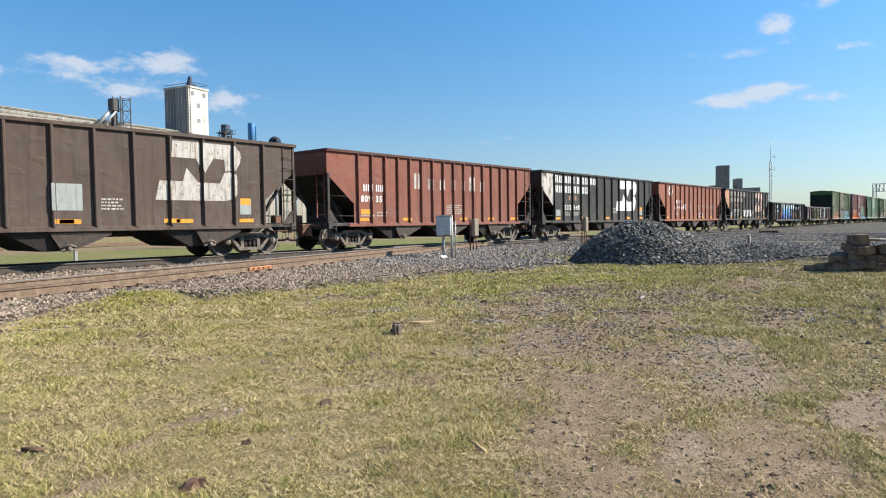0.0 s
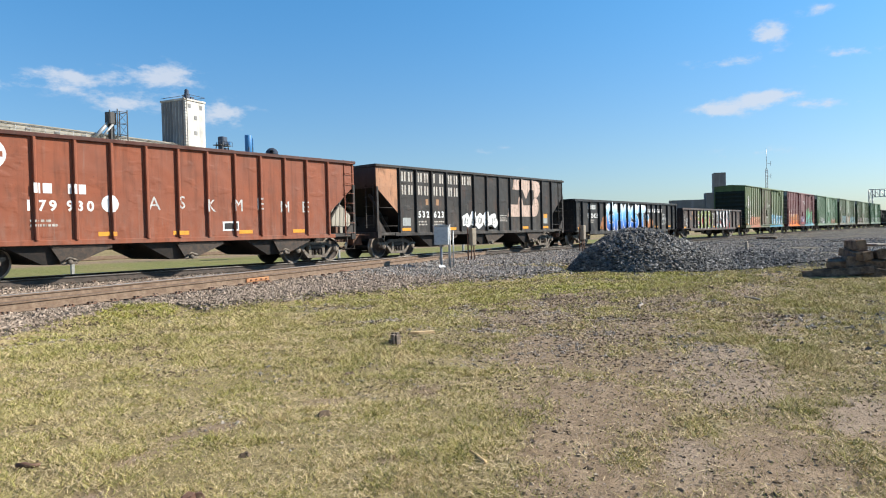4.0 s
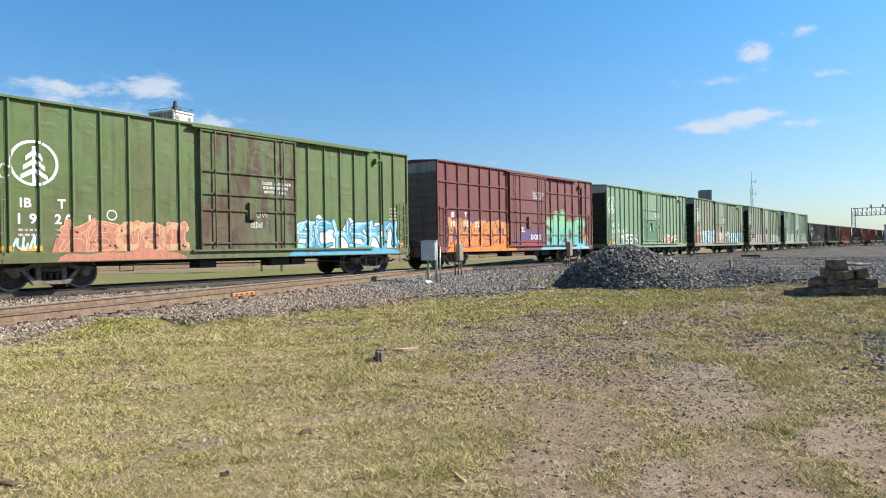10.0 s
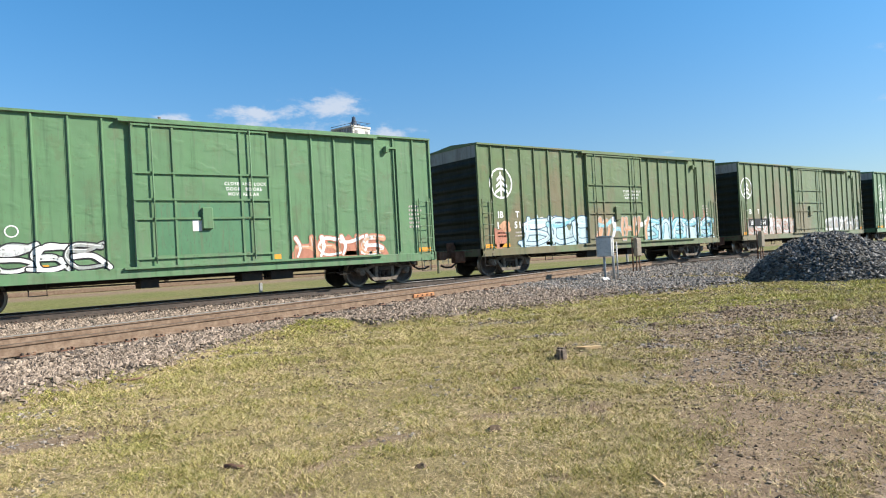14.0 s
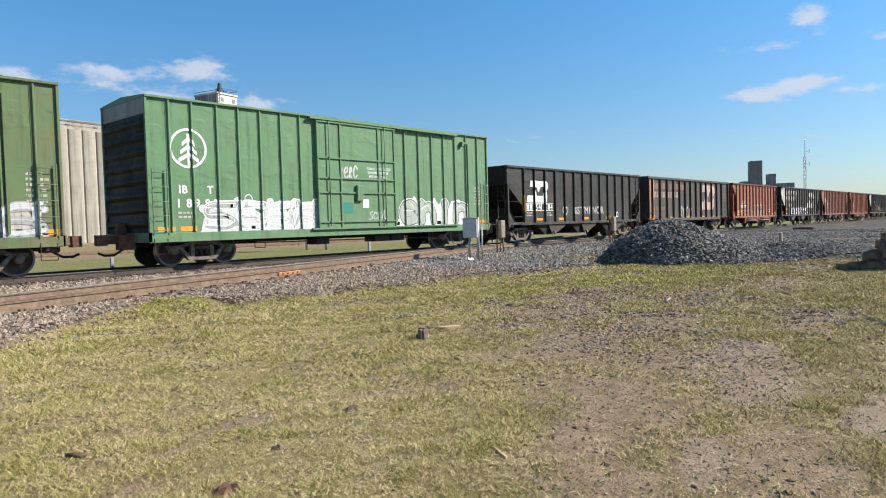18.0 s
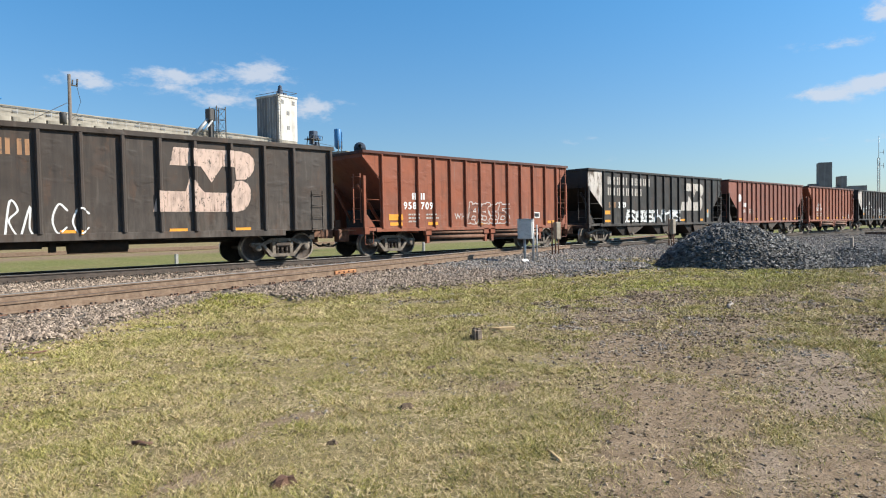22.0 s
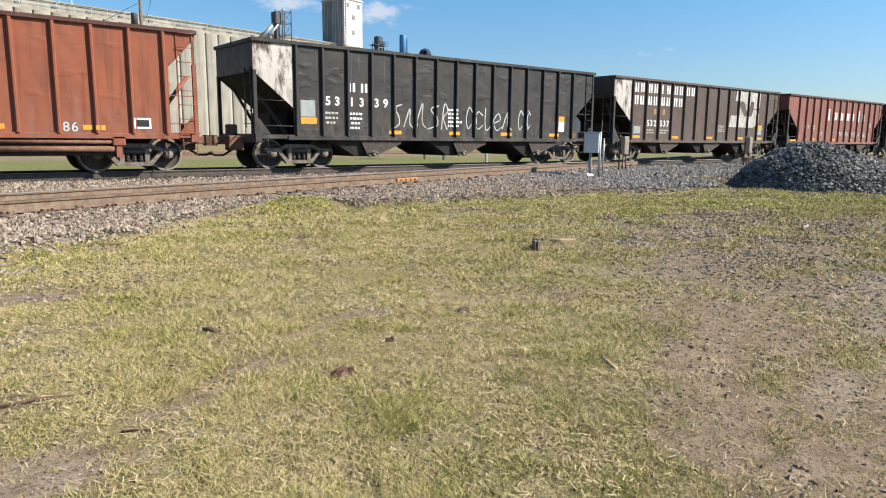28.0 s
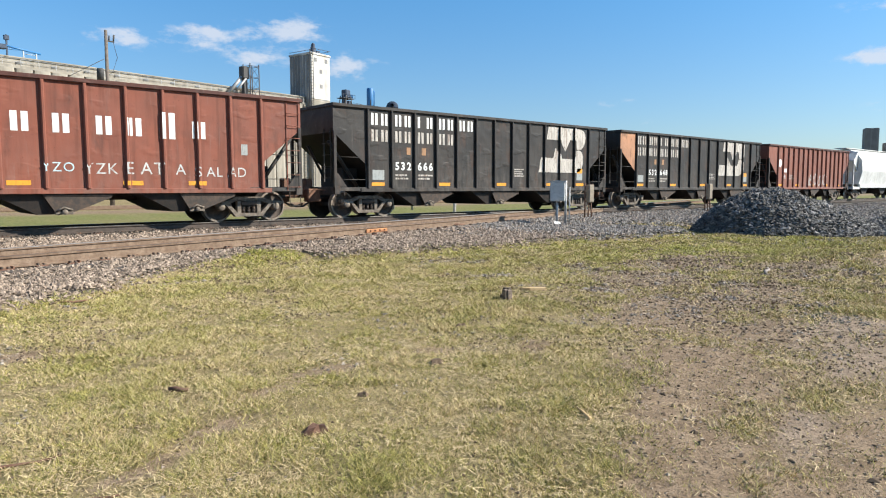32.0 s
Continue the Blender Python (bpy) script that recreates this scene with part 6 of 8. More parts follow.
    def blob(self, x, z, rx, rz, m, seed, layer=0, rough=0.25, n=22):
        r = random.Random(seed)
        ph = [r.uniform(0, 6.28) for _ in range(4)]
        pts = []
        for k in range(n):
            a = 6.28319 * k / n
            q = 1 + rough * (math.sin(2 * a + ph[0]) * 0.5 + math.sin(3 * a + ph[1]) * 0.5 + math.sin(5 * a + ph[2]) * 0.35)
            pts.append((x + rx * q * math.cos(a), z + rz * q * math.sin(a)))
        return self.poly(pts, m, layer)

    def cloud(self, x0, x1, z0, z1, m, seed, layer=0, n=10):
        """A sprayed background with a lumpy upper edge."""
        r = random.Random(seed)
        k, top = 40, []
        ph = [r.uniform(0, 6.28) for _ in range(3)]
        for i in range(k + 1):
            u = i / k
            e = min(1, 6 * u, 6 * (1 - u))
            h = 0.72 + 0.16 * math.sin(u * n * 2.2 + ph[0]) + 0.12 * math.sin(u * n * 5.1 + ph[1])
            top.append((x0 + (x1 - x0) * u, z0 + (z1 - z0) * max(0.05, h) * e ** 0.5))
        for a, b in zip(top, top[1:]):
            self.poly([(a[0], z0), (b[0], z0), b, a], m, layer)
        return self

    def wild(self, x0, x1, z0, z1, fills, edge, seed, layer=1, n=6, accent=None):
        """Interlocked sprayed shapes with arrows and bars, too stylised to read."""
        r = random.Random(seed)
        w, hh = (x1 - x0) / n, z1 - z0
        for i in range(n):
            cx, base = x0 + w * (i + 0.5), layer + 0.75 * i
            picks = r.sample(BENDS, 3)
            lean = r.uniform(-0.15, 0.25)
            rows = []
            for g in picks:
                k = r.uniform(0.95, 1.3)
                rows.append(([(cx + w * k * (a + lean * (b - 0.5)) + r.uniform(-0.05, 0.05) * w, z0 + hh * (0.06 + 0.88 * b)) for a, b in g], r.uniform(0.15, 0.24) * hh, r.uniform(0.08, 0.2) * hh))
            for j, (st, a, b) in enumerate(rows):
                self.ribbon(st, a, edge, base + 0.04 * j, b, 0.035)
            for j, (st, a, b) in enumerate(rows):
                self.ribbon(st, a, fills[r.randrange(len(fills))], base + 0.2 + 0.08 * j, b)
            for j, (st, a, b) in enumerate(rows):
                self.ribbon([(p - 0.18 * a, q + 0.2 * a) for p, q in st[:-1]], 0.022, accent or "chalk", base + 0.5 + 0.05 * j)
        return self

    def reflectors(self, xs, z=1.10, w=0.52, h=0.12):
        for x in xs:
            self.bar(x, z, w, h, "yellow")
        return self

    def over_ribs(self):
        """Paint that also covers the outer faces of the ribs it crosses."""
        xs, half, deep = RIBS.get(self.car.name, ((), 0, 0))
        src = list(zip(self.mb.f, self.mb.m))
        for f, m in src:
            pts = [self.mb.v[i] for i in f]
            lo, hi = min(q[0] for q in pts), max(q[0] for q in pts)
            for x in xs:
                if hi < x - half or lo > x + half:
                    continue
                poly = pts
                for edge, sign in ((x - half, 1), (x + half, -1)):
                    out = []
                    for q, r in zip(poly, poly[1:] + poly[:1]):
                        inq, inr = (q[0] - edge) * sign >= 0, (r[0] - edge) * sign >= 0
                        if inq:
                            out.append(q)
                        if inq != inr:
                            t = (edge - q[0]) / (r[0] - q[0])
                            out.append(tuple(q[k] + t * (r[k] - q[k]) for k in range(3)))
                    poly = out
                    if not poly:
                        break
                if len(poly) > 2:
                    self.mb.add([(q[0], q[1] - deep, q[2]) for q in poly], [tuple(range(len(poly)))], m)

    def done(self):
        if self.ribs:
            self.over_ribs()
        return tagged(part(self.name, self.mb, self.mats, self.car, self.label), kind="stuff")


def emblem_slabs(d, x0, x1, z0, z1, m):
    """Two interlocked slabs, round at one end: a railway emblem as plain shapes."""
    def at(u, v):
        return (x0 + (x1 - x0) * u, z0 + (z1 - z0) * v)
    up = [(0.16, 0.72), (0.20, 1.0), (0.86, 1.0), (0.94, 0.97), (0.985, 0.90), (1.0, 0.80), (0.985, 0.69), (0.95, 0.60), (0.90, 0.54), (0.80, 0.53), (0.79, 0.73), (0.66, 0.74), (0.55, 0.47), (0.45, 0.72)]
    lo = [(0.0, 0.0), (0.05, 0.32), (0.30, 0.32), (0.345, 0.55), (0.48, 0.31), (0.73, 0.31), (0.79, 0.50), (0.86, 0.52), (0.92, 0.47), (0.95, 0.37), (0.945, 0.22), (0.92, 0.11), (0.87, 0.03), (0.80, 0.0)]
    d.poly([at(*p) for p in up], m, 1)
    d.poly([at(*p) for p in lo], m, 1)


def emblem_tree(d, x, z, r):
    d.disc(x, z, r, "white", 0, r * 0.88)
    d.bar(x - r * 0.07, z - r * 0.86, r * 0.14, r * 1.6, "white")
    for k in range(3):
        zz = z + r * (0.42 - 0.40 * k)
        s = r * (0.34 + 0.10 * k)
        for q in (-1, 1):
            d.poly([(x, zz + r * 0.18), (x + q * s, zz - r * 0.14), (x + q * s, zz - r * 0.34), (x, zz - r * 0.04)][::q], "white", 1 + 0.2 * k)


def road_name(d, x, top, step, mats=("white", "white"), size=0.40):
    """The company's name in two rows, as plain blocks, two to a panel."""
    for row, (n, mat) in enumerate(((10, mats[0]), (8, mats[1]))):
        for i in range(n):
            u, z = x + (i // 2) * step + (i % 2) * 0.42, top - size - row * 0.56
            d.bar(u, z, 0.10, size, mat)
            if not (row == 0 and i == 4):
                d.bar(u + 0.17, z, 0.10, size, mat)


def hopper_stencils(d, step, number, mark=2, mat="white", nsize=0.34, nx=2.9, nz=1.66, xs=(0, 3, 6, 9, 11)):
    c = 1.35
    if number:
        a, b = number
        d.text(a, nx, nz, nsize, mat, pitch=nsize * 0.78, fat=0.03)
        d.text(b, nx + step, nz, nsize, mat, pitch=nsize * 0.78, fat=0.03)
    d.lines(nx, nz - 0.22, 2, 0.6, 0.06, 0.12, seed=len(str(number)))
    d.lines(nx + step, nz - 0.22, 2, 0.7, 0.06, 0.12, seed=5)
    d.reflectors([c + 0.16 + i * step for i in xs], 1.09, min(0.55, step * 0.55))
    d.bar(c + 0.2, 1.30, 0.5, 0.34, "grey")
    d.bar(c + 11.0 * step + 0.2, 1.35, 0.42, 0.5, "grey").bar(c + 11.0 * step + 0.22, 1.66, 0.38, 0.22, "yellow", 1)
    d.lines(c + 7 * step + 0.15, 1.75, 4, 0.6, seed=8)
    return d


def door_notice(d, x, z):
    for i, line in enumerate(("CLOSE AND LOCK", "DOORS BEFORE", "MOVING CAR")):
        d.text(line, x + 0.05 * i, z - 0.15 * i, 0.115, "white", fat=0.02)


def decorate():
    hs = [(o["L"] - 2.7) / (o["N"] - 2) if "L" in o else 1.0 for o in CARS]
    H = HOPPER_HALF + 0.014
    # 0
    d = Decal(CARS[0], H, label="worn white emblem and stencils")
    hopper_stencils(d, hs[0], None)
    emblem_slabs(d, 10.75, 13.7, 1.78, 3.58, "dull_white")
    d.bar(7.85, 1.45, 0.85, 0.72, "grey").reflectors([5.0, 7.95, 11.0])
    d.done()
    # 1
    d = Decal(CARS[1], H, label="faded white lettering and stencils")
    d.bars(1.86, 2.27, (0.06, 0.06, 0.06, 0.06), 0.27).bars(2.55, 2.27, (0.06, 0.06, 0.06, 0.06), 0.27)
    d.text("809", 1.72, 1.86, 0.30, pitch=0.2, fat=0.03).text("35", 2.53, 1.86, 0.30, pitch=0.2, fat=0.03)
    for i, x in enumerate((4.85, 5.75, 6.55, 7.4, 8.15, 8.75, 9.6)):
        w = 0.5 if i in (0, 5) else 0.36
        z, h = (2.45, 0.66) if i in (0, 5) else (2.45, 0.46)
        d.bar(x, z, w * 0.28, h, "dull_white").bar(x + w * 0.46, z, w * 0.28, h, "dull_white")
    d.lines(1.7, 1.4, 2, 0.6, 0.06, 0.12).lines(2.6, 1.4, 2, 0.6, 0.06, 0.12, seed=3).lines(7.0, 1.75, 5, 1.2, seed=4)
    d.reflectors((1.62, 4.1, 6.4, 8.0, 10.2, 12.2)).bar(1.7, 1.36, 0.5, 0.2, "yellow", 1)
    d.done()
    # 2, 4, 20, 22, 23: dark hoppers with name and emblem
    for k, num, mats, em, emb in ((2, ("532", "648"), ("white", "white"), (9.3, 12.6, 1.62, 3.62), "white"), (4, ("532", "623"), ("dull_white", "dull_white"), (9.45, 12.7, 1.72, 3.66), "pink_white"),
                                  (20, ("532", "537"), ("white", "white"), (9.85, 13.0, 1.74, 3.66), "dull_white"), (22, ("532", "666"), ("white", "dull_white"), (10.2, 13.45, 1.68, 3.65), "dull_white"),
                                  (23, ("532", "648"), ("dull_white", "dull_white"), (9.8, 13.0, 1.7, 3.65), "dull_white")):
        d = Decal(CARS[k], H, label="white block lettering, emblem and yellow reflectors")
        road_name(d, 1.52, 3.58, hs[k], mats)
        d.bars(3.05, 2.2, (0.18, 0.0001), 0.26, "ochre", 0.35).bars(3.75, 2.2, (0.2,), 0.26, "ochre")
        emblem_slabs(d, *em, emb)
        hopper_stencils(d, hs[k], num, nx=1.35 + hs[k] + 0.16)
        if k == 4:
            d.cloud(5.6, 8.65, 1.08, 2.05, "black", 5, 0, 6)
            for i in range(5):
                d.blob(5.95 + i * 0.56, 1.52 + 0.05 * (i % 2), 0.40, 0.40, "black", 60 + i, 2 + (i % 2)).blob(5.95 + i * 0.56, 1.52 + 0.05 * (i % 2), 0.34, 0.34, "white", 60 + i, 4 + (i % 2))
                d.scribble(5.75 + i * 0.56, 1.35, 0.34, 0.3, "black", 80 + i, 8, 0.03, 7)
        d.done()
    # 3
    d = Decal(CARS[3], H, label="round white emblem, stencils and chalked letters")
    d.disc(2.32, 3.2, 0.40, "white", 0).bar(2.0, 3.13, 0.64, 0.14, "red_bright", 1).bar(2.25, 2.88, 0.14, 0.64, "red_bright", 1)
    d.bars(3.25, 2.25, (0.22, 0.22), 0.26).bars(4.15, 2.25, (0.2, 0.2), 0.26)
    d.text("179", 3.15, 1.8, 0.34, pitch=0.26, fat=0.03).text("930", 4.1, 1.8, 0.34, pitch=0.26, fat=0.03)
    for i, ch in enumerate("ASKMEME"):
        d.text(ch, 6.35 + i * 0.95, 1.85 + 0.05 * math.sin(i * 2), 0.5, "chalk", fat=0.0)
    d.disc(5.25, 2.0, 0.24, "white").reflectors((1.5, 4.9, 7.1, 9.4, 11.6)).lines(3.2, 1.5, 2, 0.6, 0.06, 0.12).bar(1.5, 1.25, 0.10, 0.7, "yellow", 1)
    d.bar(8.8, 1.2, 0.55, 0.3, "white").bar(8.86, 1.25, 0.43, 0.2, "black", 1)
    d.done()
    # 5
    d = Decal(CARS[5], 1.47, "graffiti", "blue and white fade letters with stencils")
    d.bars(1.78, 2.2, (0.075,) * 8, 0.27, "white", 0.055).text("512425", 1.72, 1.68, 0.33, pitch=0.255, fat=0.03)
    d.lines(1.8, 1.5, 2, 0.9, 0.06, 0.12).reflectors((0.45, 3.2, 12.3, 14.9), 1.0)
    d.blob(4.3, 1.35, 0.7, 0.55, "rustglow", 3, 0).blob(11.1, 1.3, 0.6, 0.4, "rustglow", 4, 0)
    d.bubble("GHOST", 4.2, 10.55, 0.84, 2.66, "ghost", "white", 0.47, 0.045, seed=4, sizes=(1.02, 0.98, 1.0, 0.98, 0.98))
    d.poly([(10.55, 1.75), (10.7, 1.95), (10.9, 1.8), (11.1, 1.98), (11.25, 1.7), (10.9, 1.05)], "white", 5).poly([(10.62, 1.72), (10.74, 1.86), (10.9, 1.7), (11.06, 1.88), (11.16, 1.68), (10.9, 1.16)], "cyan", 6)
    for i, x in enumerate((10.72, 11.25, 12.12, 12.95)):
        d.poly([(x, 2.08), (x + 0.40, 2.08), (x + 0.46, 2.24), (x + 0.06, 2.24)], "white").poly([(x + 0.12, 2.28), (x + 0.5, 2.28), (x + 0.52, 2.33), (x + 0.14, 2.33)], "white")
    d.bar(3.95, 2.08, 0.34, 0.30, "white").bar(3.99, 2.12, 0.26, 0.22, "black", 1).bar(4.07, 2.17, 0.10, 0.12, "white", 2)
    d.scribble(13.3, 1.2, 1.3, 0.6, "chalk", 9, 14, 0.05).bar(13.85, 1.65, 0.34, 0.34, "white").bar(13.9, 1.7, 0.24, 0.24, "black", 1)
    d.done()
    # 6
    d = Decal(CARS[6], 1.47, "graffiti", "lime, white and red outlined graffiti letters")
    d.bars(2.35, 1.98, (0.22, 0.22), 0.26, "ochre", 0.3).text("561", 1.75, 1.55, 0.32, "ochre", pitch=0.26, fat=0.03).text("806", 2.88, 1.55, 0.32, "ochre", pitch=0.26, fat=0.03)
    d.scribble(0.35, 1.0, 1.0, 0.75, "chalk", 3, 20, 0.045).scribble(0.3, 1.7, 0.5, 0.25, "chalk", 6, 10, 0.03).text("BENZO", 2.6, 0.98, 0.2, "chalk", fat=0.01)
    d.poly([(3.4, 1.95), (3.75, 2.3), (3.9, 2.0)], "lime", 0).bubble("BORD", 3.55, 7.3, 0.76, 2.34, "lime", "white", 0.27, 0.04, seed=8)
    for i, x in enumerate((4.05, 5.0, 5.95, 6.85)):
        d.blob(x, 1.45, 0.15, 0.28, "crimson", i + 3, 0)
    d.text("CHET", 7.55, 1.85, 0.38, "chalk", fat=0.0).stroke([(7.6, 1.62), (8.2, 1.66)], 0.05, "chalk")
    d.cloud(8.3, 12.6, 0.76, 1.75, "crimson", 3, 0).blob(9.6, 0.95, 1.0, 0.22, "teal", 5, 1).blob(11.4, 0.95, 0.9, 0.2, "crimson", 6, 1)
    d.bubble("CUSKET", 8.45, 12.4, 0.88, 2.50, "white", "black", 0.24, 0.035, seed=11, layer=2, sizes=(0.95, 0.9, 0.96, 1.0, 0.95, 1.02))
    d.scribble(13.4, 0.95, 0.5, 0.9, "chalk", 21, 14, 0.045).scribble(14.6, 1.0, 0.6, 0.7, "chalk", 22, 12, 0.04).bar(14.75, 1.6, 0.2, 0.24, "white")
    d.reflectors((0.45, 7.9, 15.5), 0.88)
    d.done()
    # boxcars
    B = BOX_HALF - 0.055
    for k, num in ((7, "19 20 1"), (9, "18 76 9"), (10, "18 51 0"), (11, ""), (12, "189 98")):
        d = Decal(CARS[k], B, label="white tree emblem and stencils")
        emblem_tree(d, {7: 1.3, 9: 0.82, 10: 1.18, 11: 0.8, 12: 1.3}[k], {7: 3.35, 9: 3.68, 10: 3.52, 11: 3.6, 12: 3.55}[k], 0.60)
        d.text("IB", 0.95, 2.2, 0.30, fat=0.03).text("T", 1.86, 2.2, 0.30, fat=0.03)
        if num:
            x = 0.9
            for chunk in num.split():
                d.text(chunk, x, 1.78, 0.32, pitch=0.27, fat=0.03)
                x += 0.88
        d.lines(0.9, 1.58, 2, 0.5, 0.06, 0.13).lines(1.8, 1.58, 2, 0.5, 0.06, 0.13, seed=2)
        d.lines(14.9, 2.6, 6, 0.5, 0.07, 0.14, seed=7)
        d.disc(3.3, 2.05, 0.15, "white", 0, 0.12).reflectors((0.25, 0.95, 3.5, 6.9, 9.6, 12.2, 15.2), 0.86 + 0.2, 0.55, 0.14)
        d.done()
    d = Decal(CARS[7], B, "graffiti", "salmon and blue sprayed graffiti along the base")
    d.cloud(1.7, 5.75, 1.02, 2.0, "salmon", 4, 1).wild(2.0, 5.6, 1.05, 1.85, ("salmon", "salmon", "peach"), "peach", 12, 2, 5, "peach")
    d.cloud(9.4, 15.6, 1.02, 2.3, "white", 7, 1).wild(9.9, 15.4, 1.0, 2.1, ("cyan", "sky", "cyan"), "navy", 15, 2, 6, "white")
    d.scribble(0.15, 2.9, 0.55, 0.4, "chalk", 2, 9, 0.045).scribble(0.75, 1.1, 0.6, 0.35, "pale", 7, 7, 0.06).bar(0.1, 1.25, 0.09, 0.9, "yellow")
    d.done()
    d = Decal(CARS[7], BOX_HALF + 0.03, "graffiti", ribs=False, label="small white tags on the rusty door")
    d.text("CROW", 7.75, 2.1, 0.24, "chalk", fat=0.0).scribble(7.9, 1.75, 0.5, 0.2, "chalk", 3, 8, 0.03)
    door_notice(d, 8.4, 3.25)
    d.done()
    d = Decal(CARS[8], B, "graffiti", "orange flame and turquoise outlined graffiti")
    d.text("IB", 1.05, 2.42, 0.30, fat=0.03).text("T", 2.12, 2.42, 0.30, fat=0.03)
    d.text("30", 0.95, 1.98, 0.3, fat=0.03, layer=8).text("02", 2.0, 1.98, 0.3, fat=0.03, layer=8).text("22", 2.95, 1.98, 0.3, fat=0.03, layer=8)
    d.cloud(0.55, 6.9, 0.78, 2.5, "purple", 4, 0, 8).cloud(0.9, 6.6, 0.78, 2.2, "orange", 9, 1, 8).wild(0.9, 6.6, 0.80, 2.35, ("orange", "rustglow", "orange", "orange"), "purple", 23, 2, 6, "peach")
    d.cloud(9.2, 15.6, 0.76, 1.5, "sky", 6, 0).bubble("SMOE", 9.55, 14.9, 0.85, 2.62, "mint", "umber", 0.46, 0.045, rim="mint", seed=5, sizes=(0.95, 1.12, 0.9, 1.0), shine="pale")
    for x, z in ((10.15, 2.05), (10.45, 1.35), (12.25, 1.3), (12.95, 1.6), (14.2, 1.75)):
        d.blob(x, z, 0.17, 0.12, "umber", int(x * 7), 8).blob(x + 0.02, z - 0.02, 0.10, 0.07, "crimson", int(x * 9), 9)
    d.poly([(14.1, 2.2), (13.95, 2.75), (14.15, 2.7), (14.4, 2.15)], "mint", 4).ribbon([(9.0, 0.95), (9.4, 1.3), (9.5, 1.9)], 0.22, "mint", 0.6, 0.1)
    d.lines(13.6, 2.5, 5, 0.8, 0.07, 0.14).bar(14.85, 1.2, 0.3, 0.45, "yellow", 9)
    d.done()
    d = Decal(CARS[8], BOX_HALF + 0.03, "graffiti", ribs=False, label="purple, white and red graffiti across the door")
    d.cloud(6.9, 9.6, 1.05, 2.2, "purple", 8, 0).text("3L", 7.2, 1.75, 0.34, "white", fat=0.02, layer=2).text("DOPE", 8.2, 1.35, 0.34, "white", fat=0.03, layer=2).bar(7.0, 1.06, 2.4, 0.2, "crimson", 1)
    door_notice(d, 8.4, 3.9)
    d.done()
    for k, rows in ((7, ((1.8, 3.8, "salmon"), (9.5, 6.0, "cyan"))), (8, ((0.6, 6.2, "orange"), (9.3, 6.2, "sky")))):
        d = Decal(CARS[k], BOX_HALF + 0.012, "graffiti", ribs=False, label="lower edge of the graffiti over the side sill")
        for x, w, m in rows:
            d.cloud(x, x + w, 0.77, 1.12, m, k, 0, 4)
        d.done()
    d = Decal(CARS[9], B, "graffiti", "white and grey graffiti low on the side")
    d.wild(2.15, 5.3, 1.02, 1.75, ("white", "silver", "grey"), "black", 31, 1, 4, "white").cloud(10.4, 14.0, 1.02, 1.75, "salmon", 3, 0).wild(10.6, 13.8, 1.05, 1.7, ("peach", "white"), "salmon", 34, 1, 4)
    d.scribble(0.2, 2.75, 0.9, 0.5, "chalk", 8, 14, 0.035)
    d.done()
    d = Decal(CARS[9], BOX_HALF + 0.03, "graffiti", ribs=False, label="fresh green patch and stencils on the door")
    door_notice(d, 8.5, 3.25)
    d.bar(6.6, 1.32, 2.6, 1.4, "fresh").bar(7.55, 1.95, 0.25, 0.3, "white", 1)
    d.done()
    d = Decal(CARS[10], B, "graffiti", "pale blue and white flowing graffiti")
    d.cloud(2.2, 6.6, 1.02, 2.3, "pale", 5, 0).wild(2.3, 6.6, 1.05, 2.2, ("pale", "sky", "white"), "navy", 41, 1, 3, "white").cloud(9.9, 15.9, 1.02, 2.15, "pale", 7, 0)
    d.wild(10.0, 15.8, 1.05, 2.05, ("sky", "pale", "sky"), "navy", 44, 1, 5, "white").blob(0.95, 1.4, 0.35, 0.45, "salmon", 4, 0).blob(1.3, 1.85, 0.3, 0.2, "peach", 5, 1)
    for i in range(6):
        d.ribbon([(10.3 + i * 0.9, 1.9), (10.55 + i * 0.9, 2.12), (10.5 + i * 0.9, 2.38 + 0.06 * (i % 2))], 0.16, "salmon", 0.2, 0.04)
    d.done()
    d = Decal(CARS[10], BOX_HALF + 0.03, "graffiti", ribs=False, label="pale blue graffiti across the door")
    d.wild(6.7, 10.2, 1.08, 2.1, ("white", "sky", "peach"), "grey", 47, 0, 4)
    door_notice(d, 8.5, 3.25)
    d.done()
    d = Decal(CARS[11], B, "graffiti", "washed-out white and red graffiti band")
    d.cloud(0.6, 6.6, 1.02, 2.1, "faded", 6, 0, 12).wild(0.7, 6.5, 1.05, 1.9, ("faded", "silver", "faded"), "salmon", 51, 1, 6).cloud(10.2, 15.4, 1.02, 2.0, "faded", 8, 0)
    d.wild(10.3, 15.3, 1.05, 1.9, ("white", "silver", "grey"), "grey", 54, 1, 5).bar(0.85, 1.5, 2.2, 0.42, "black", 6).text("18", 1.05, 1.58, 0.3, fat=0.03, layer=7).text("554", 2.1, 1.58, 0.3, fat=0.03, layer=7)
    d.bar(3.05, 1.45, 0.35, 0.5, "white", 6)
    d.done()
    d = Decal(CARS[12], B, "graffiti", "silver and white bubble graffiti with dark outlines")
    d.cloud(1.6, 6.3, 1.02, 2.15, "silver", 4, 0).wild(1.8, 6.2, 1.05, 2.0, ("silver", "silver", "grey"), "white", 61, 1, 4, "white")
    d.cloud(9.95, 14.6, 1.0, 2.25, "white", 9, 0).bubble("ehin", 10.15, 14.45, 1.04, 2.1, "pale_grey", "black", 0.36, 0.035, rim="white", seed=6, shine="white")
    d.done()
    d = Decal(CARS[12], BOX_HALF + 0.03, "graffiti", ribs=False, label="small white tags and green labels on the door")
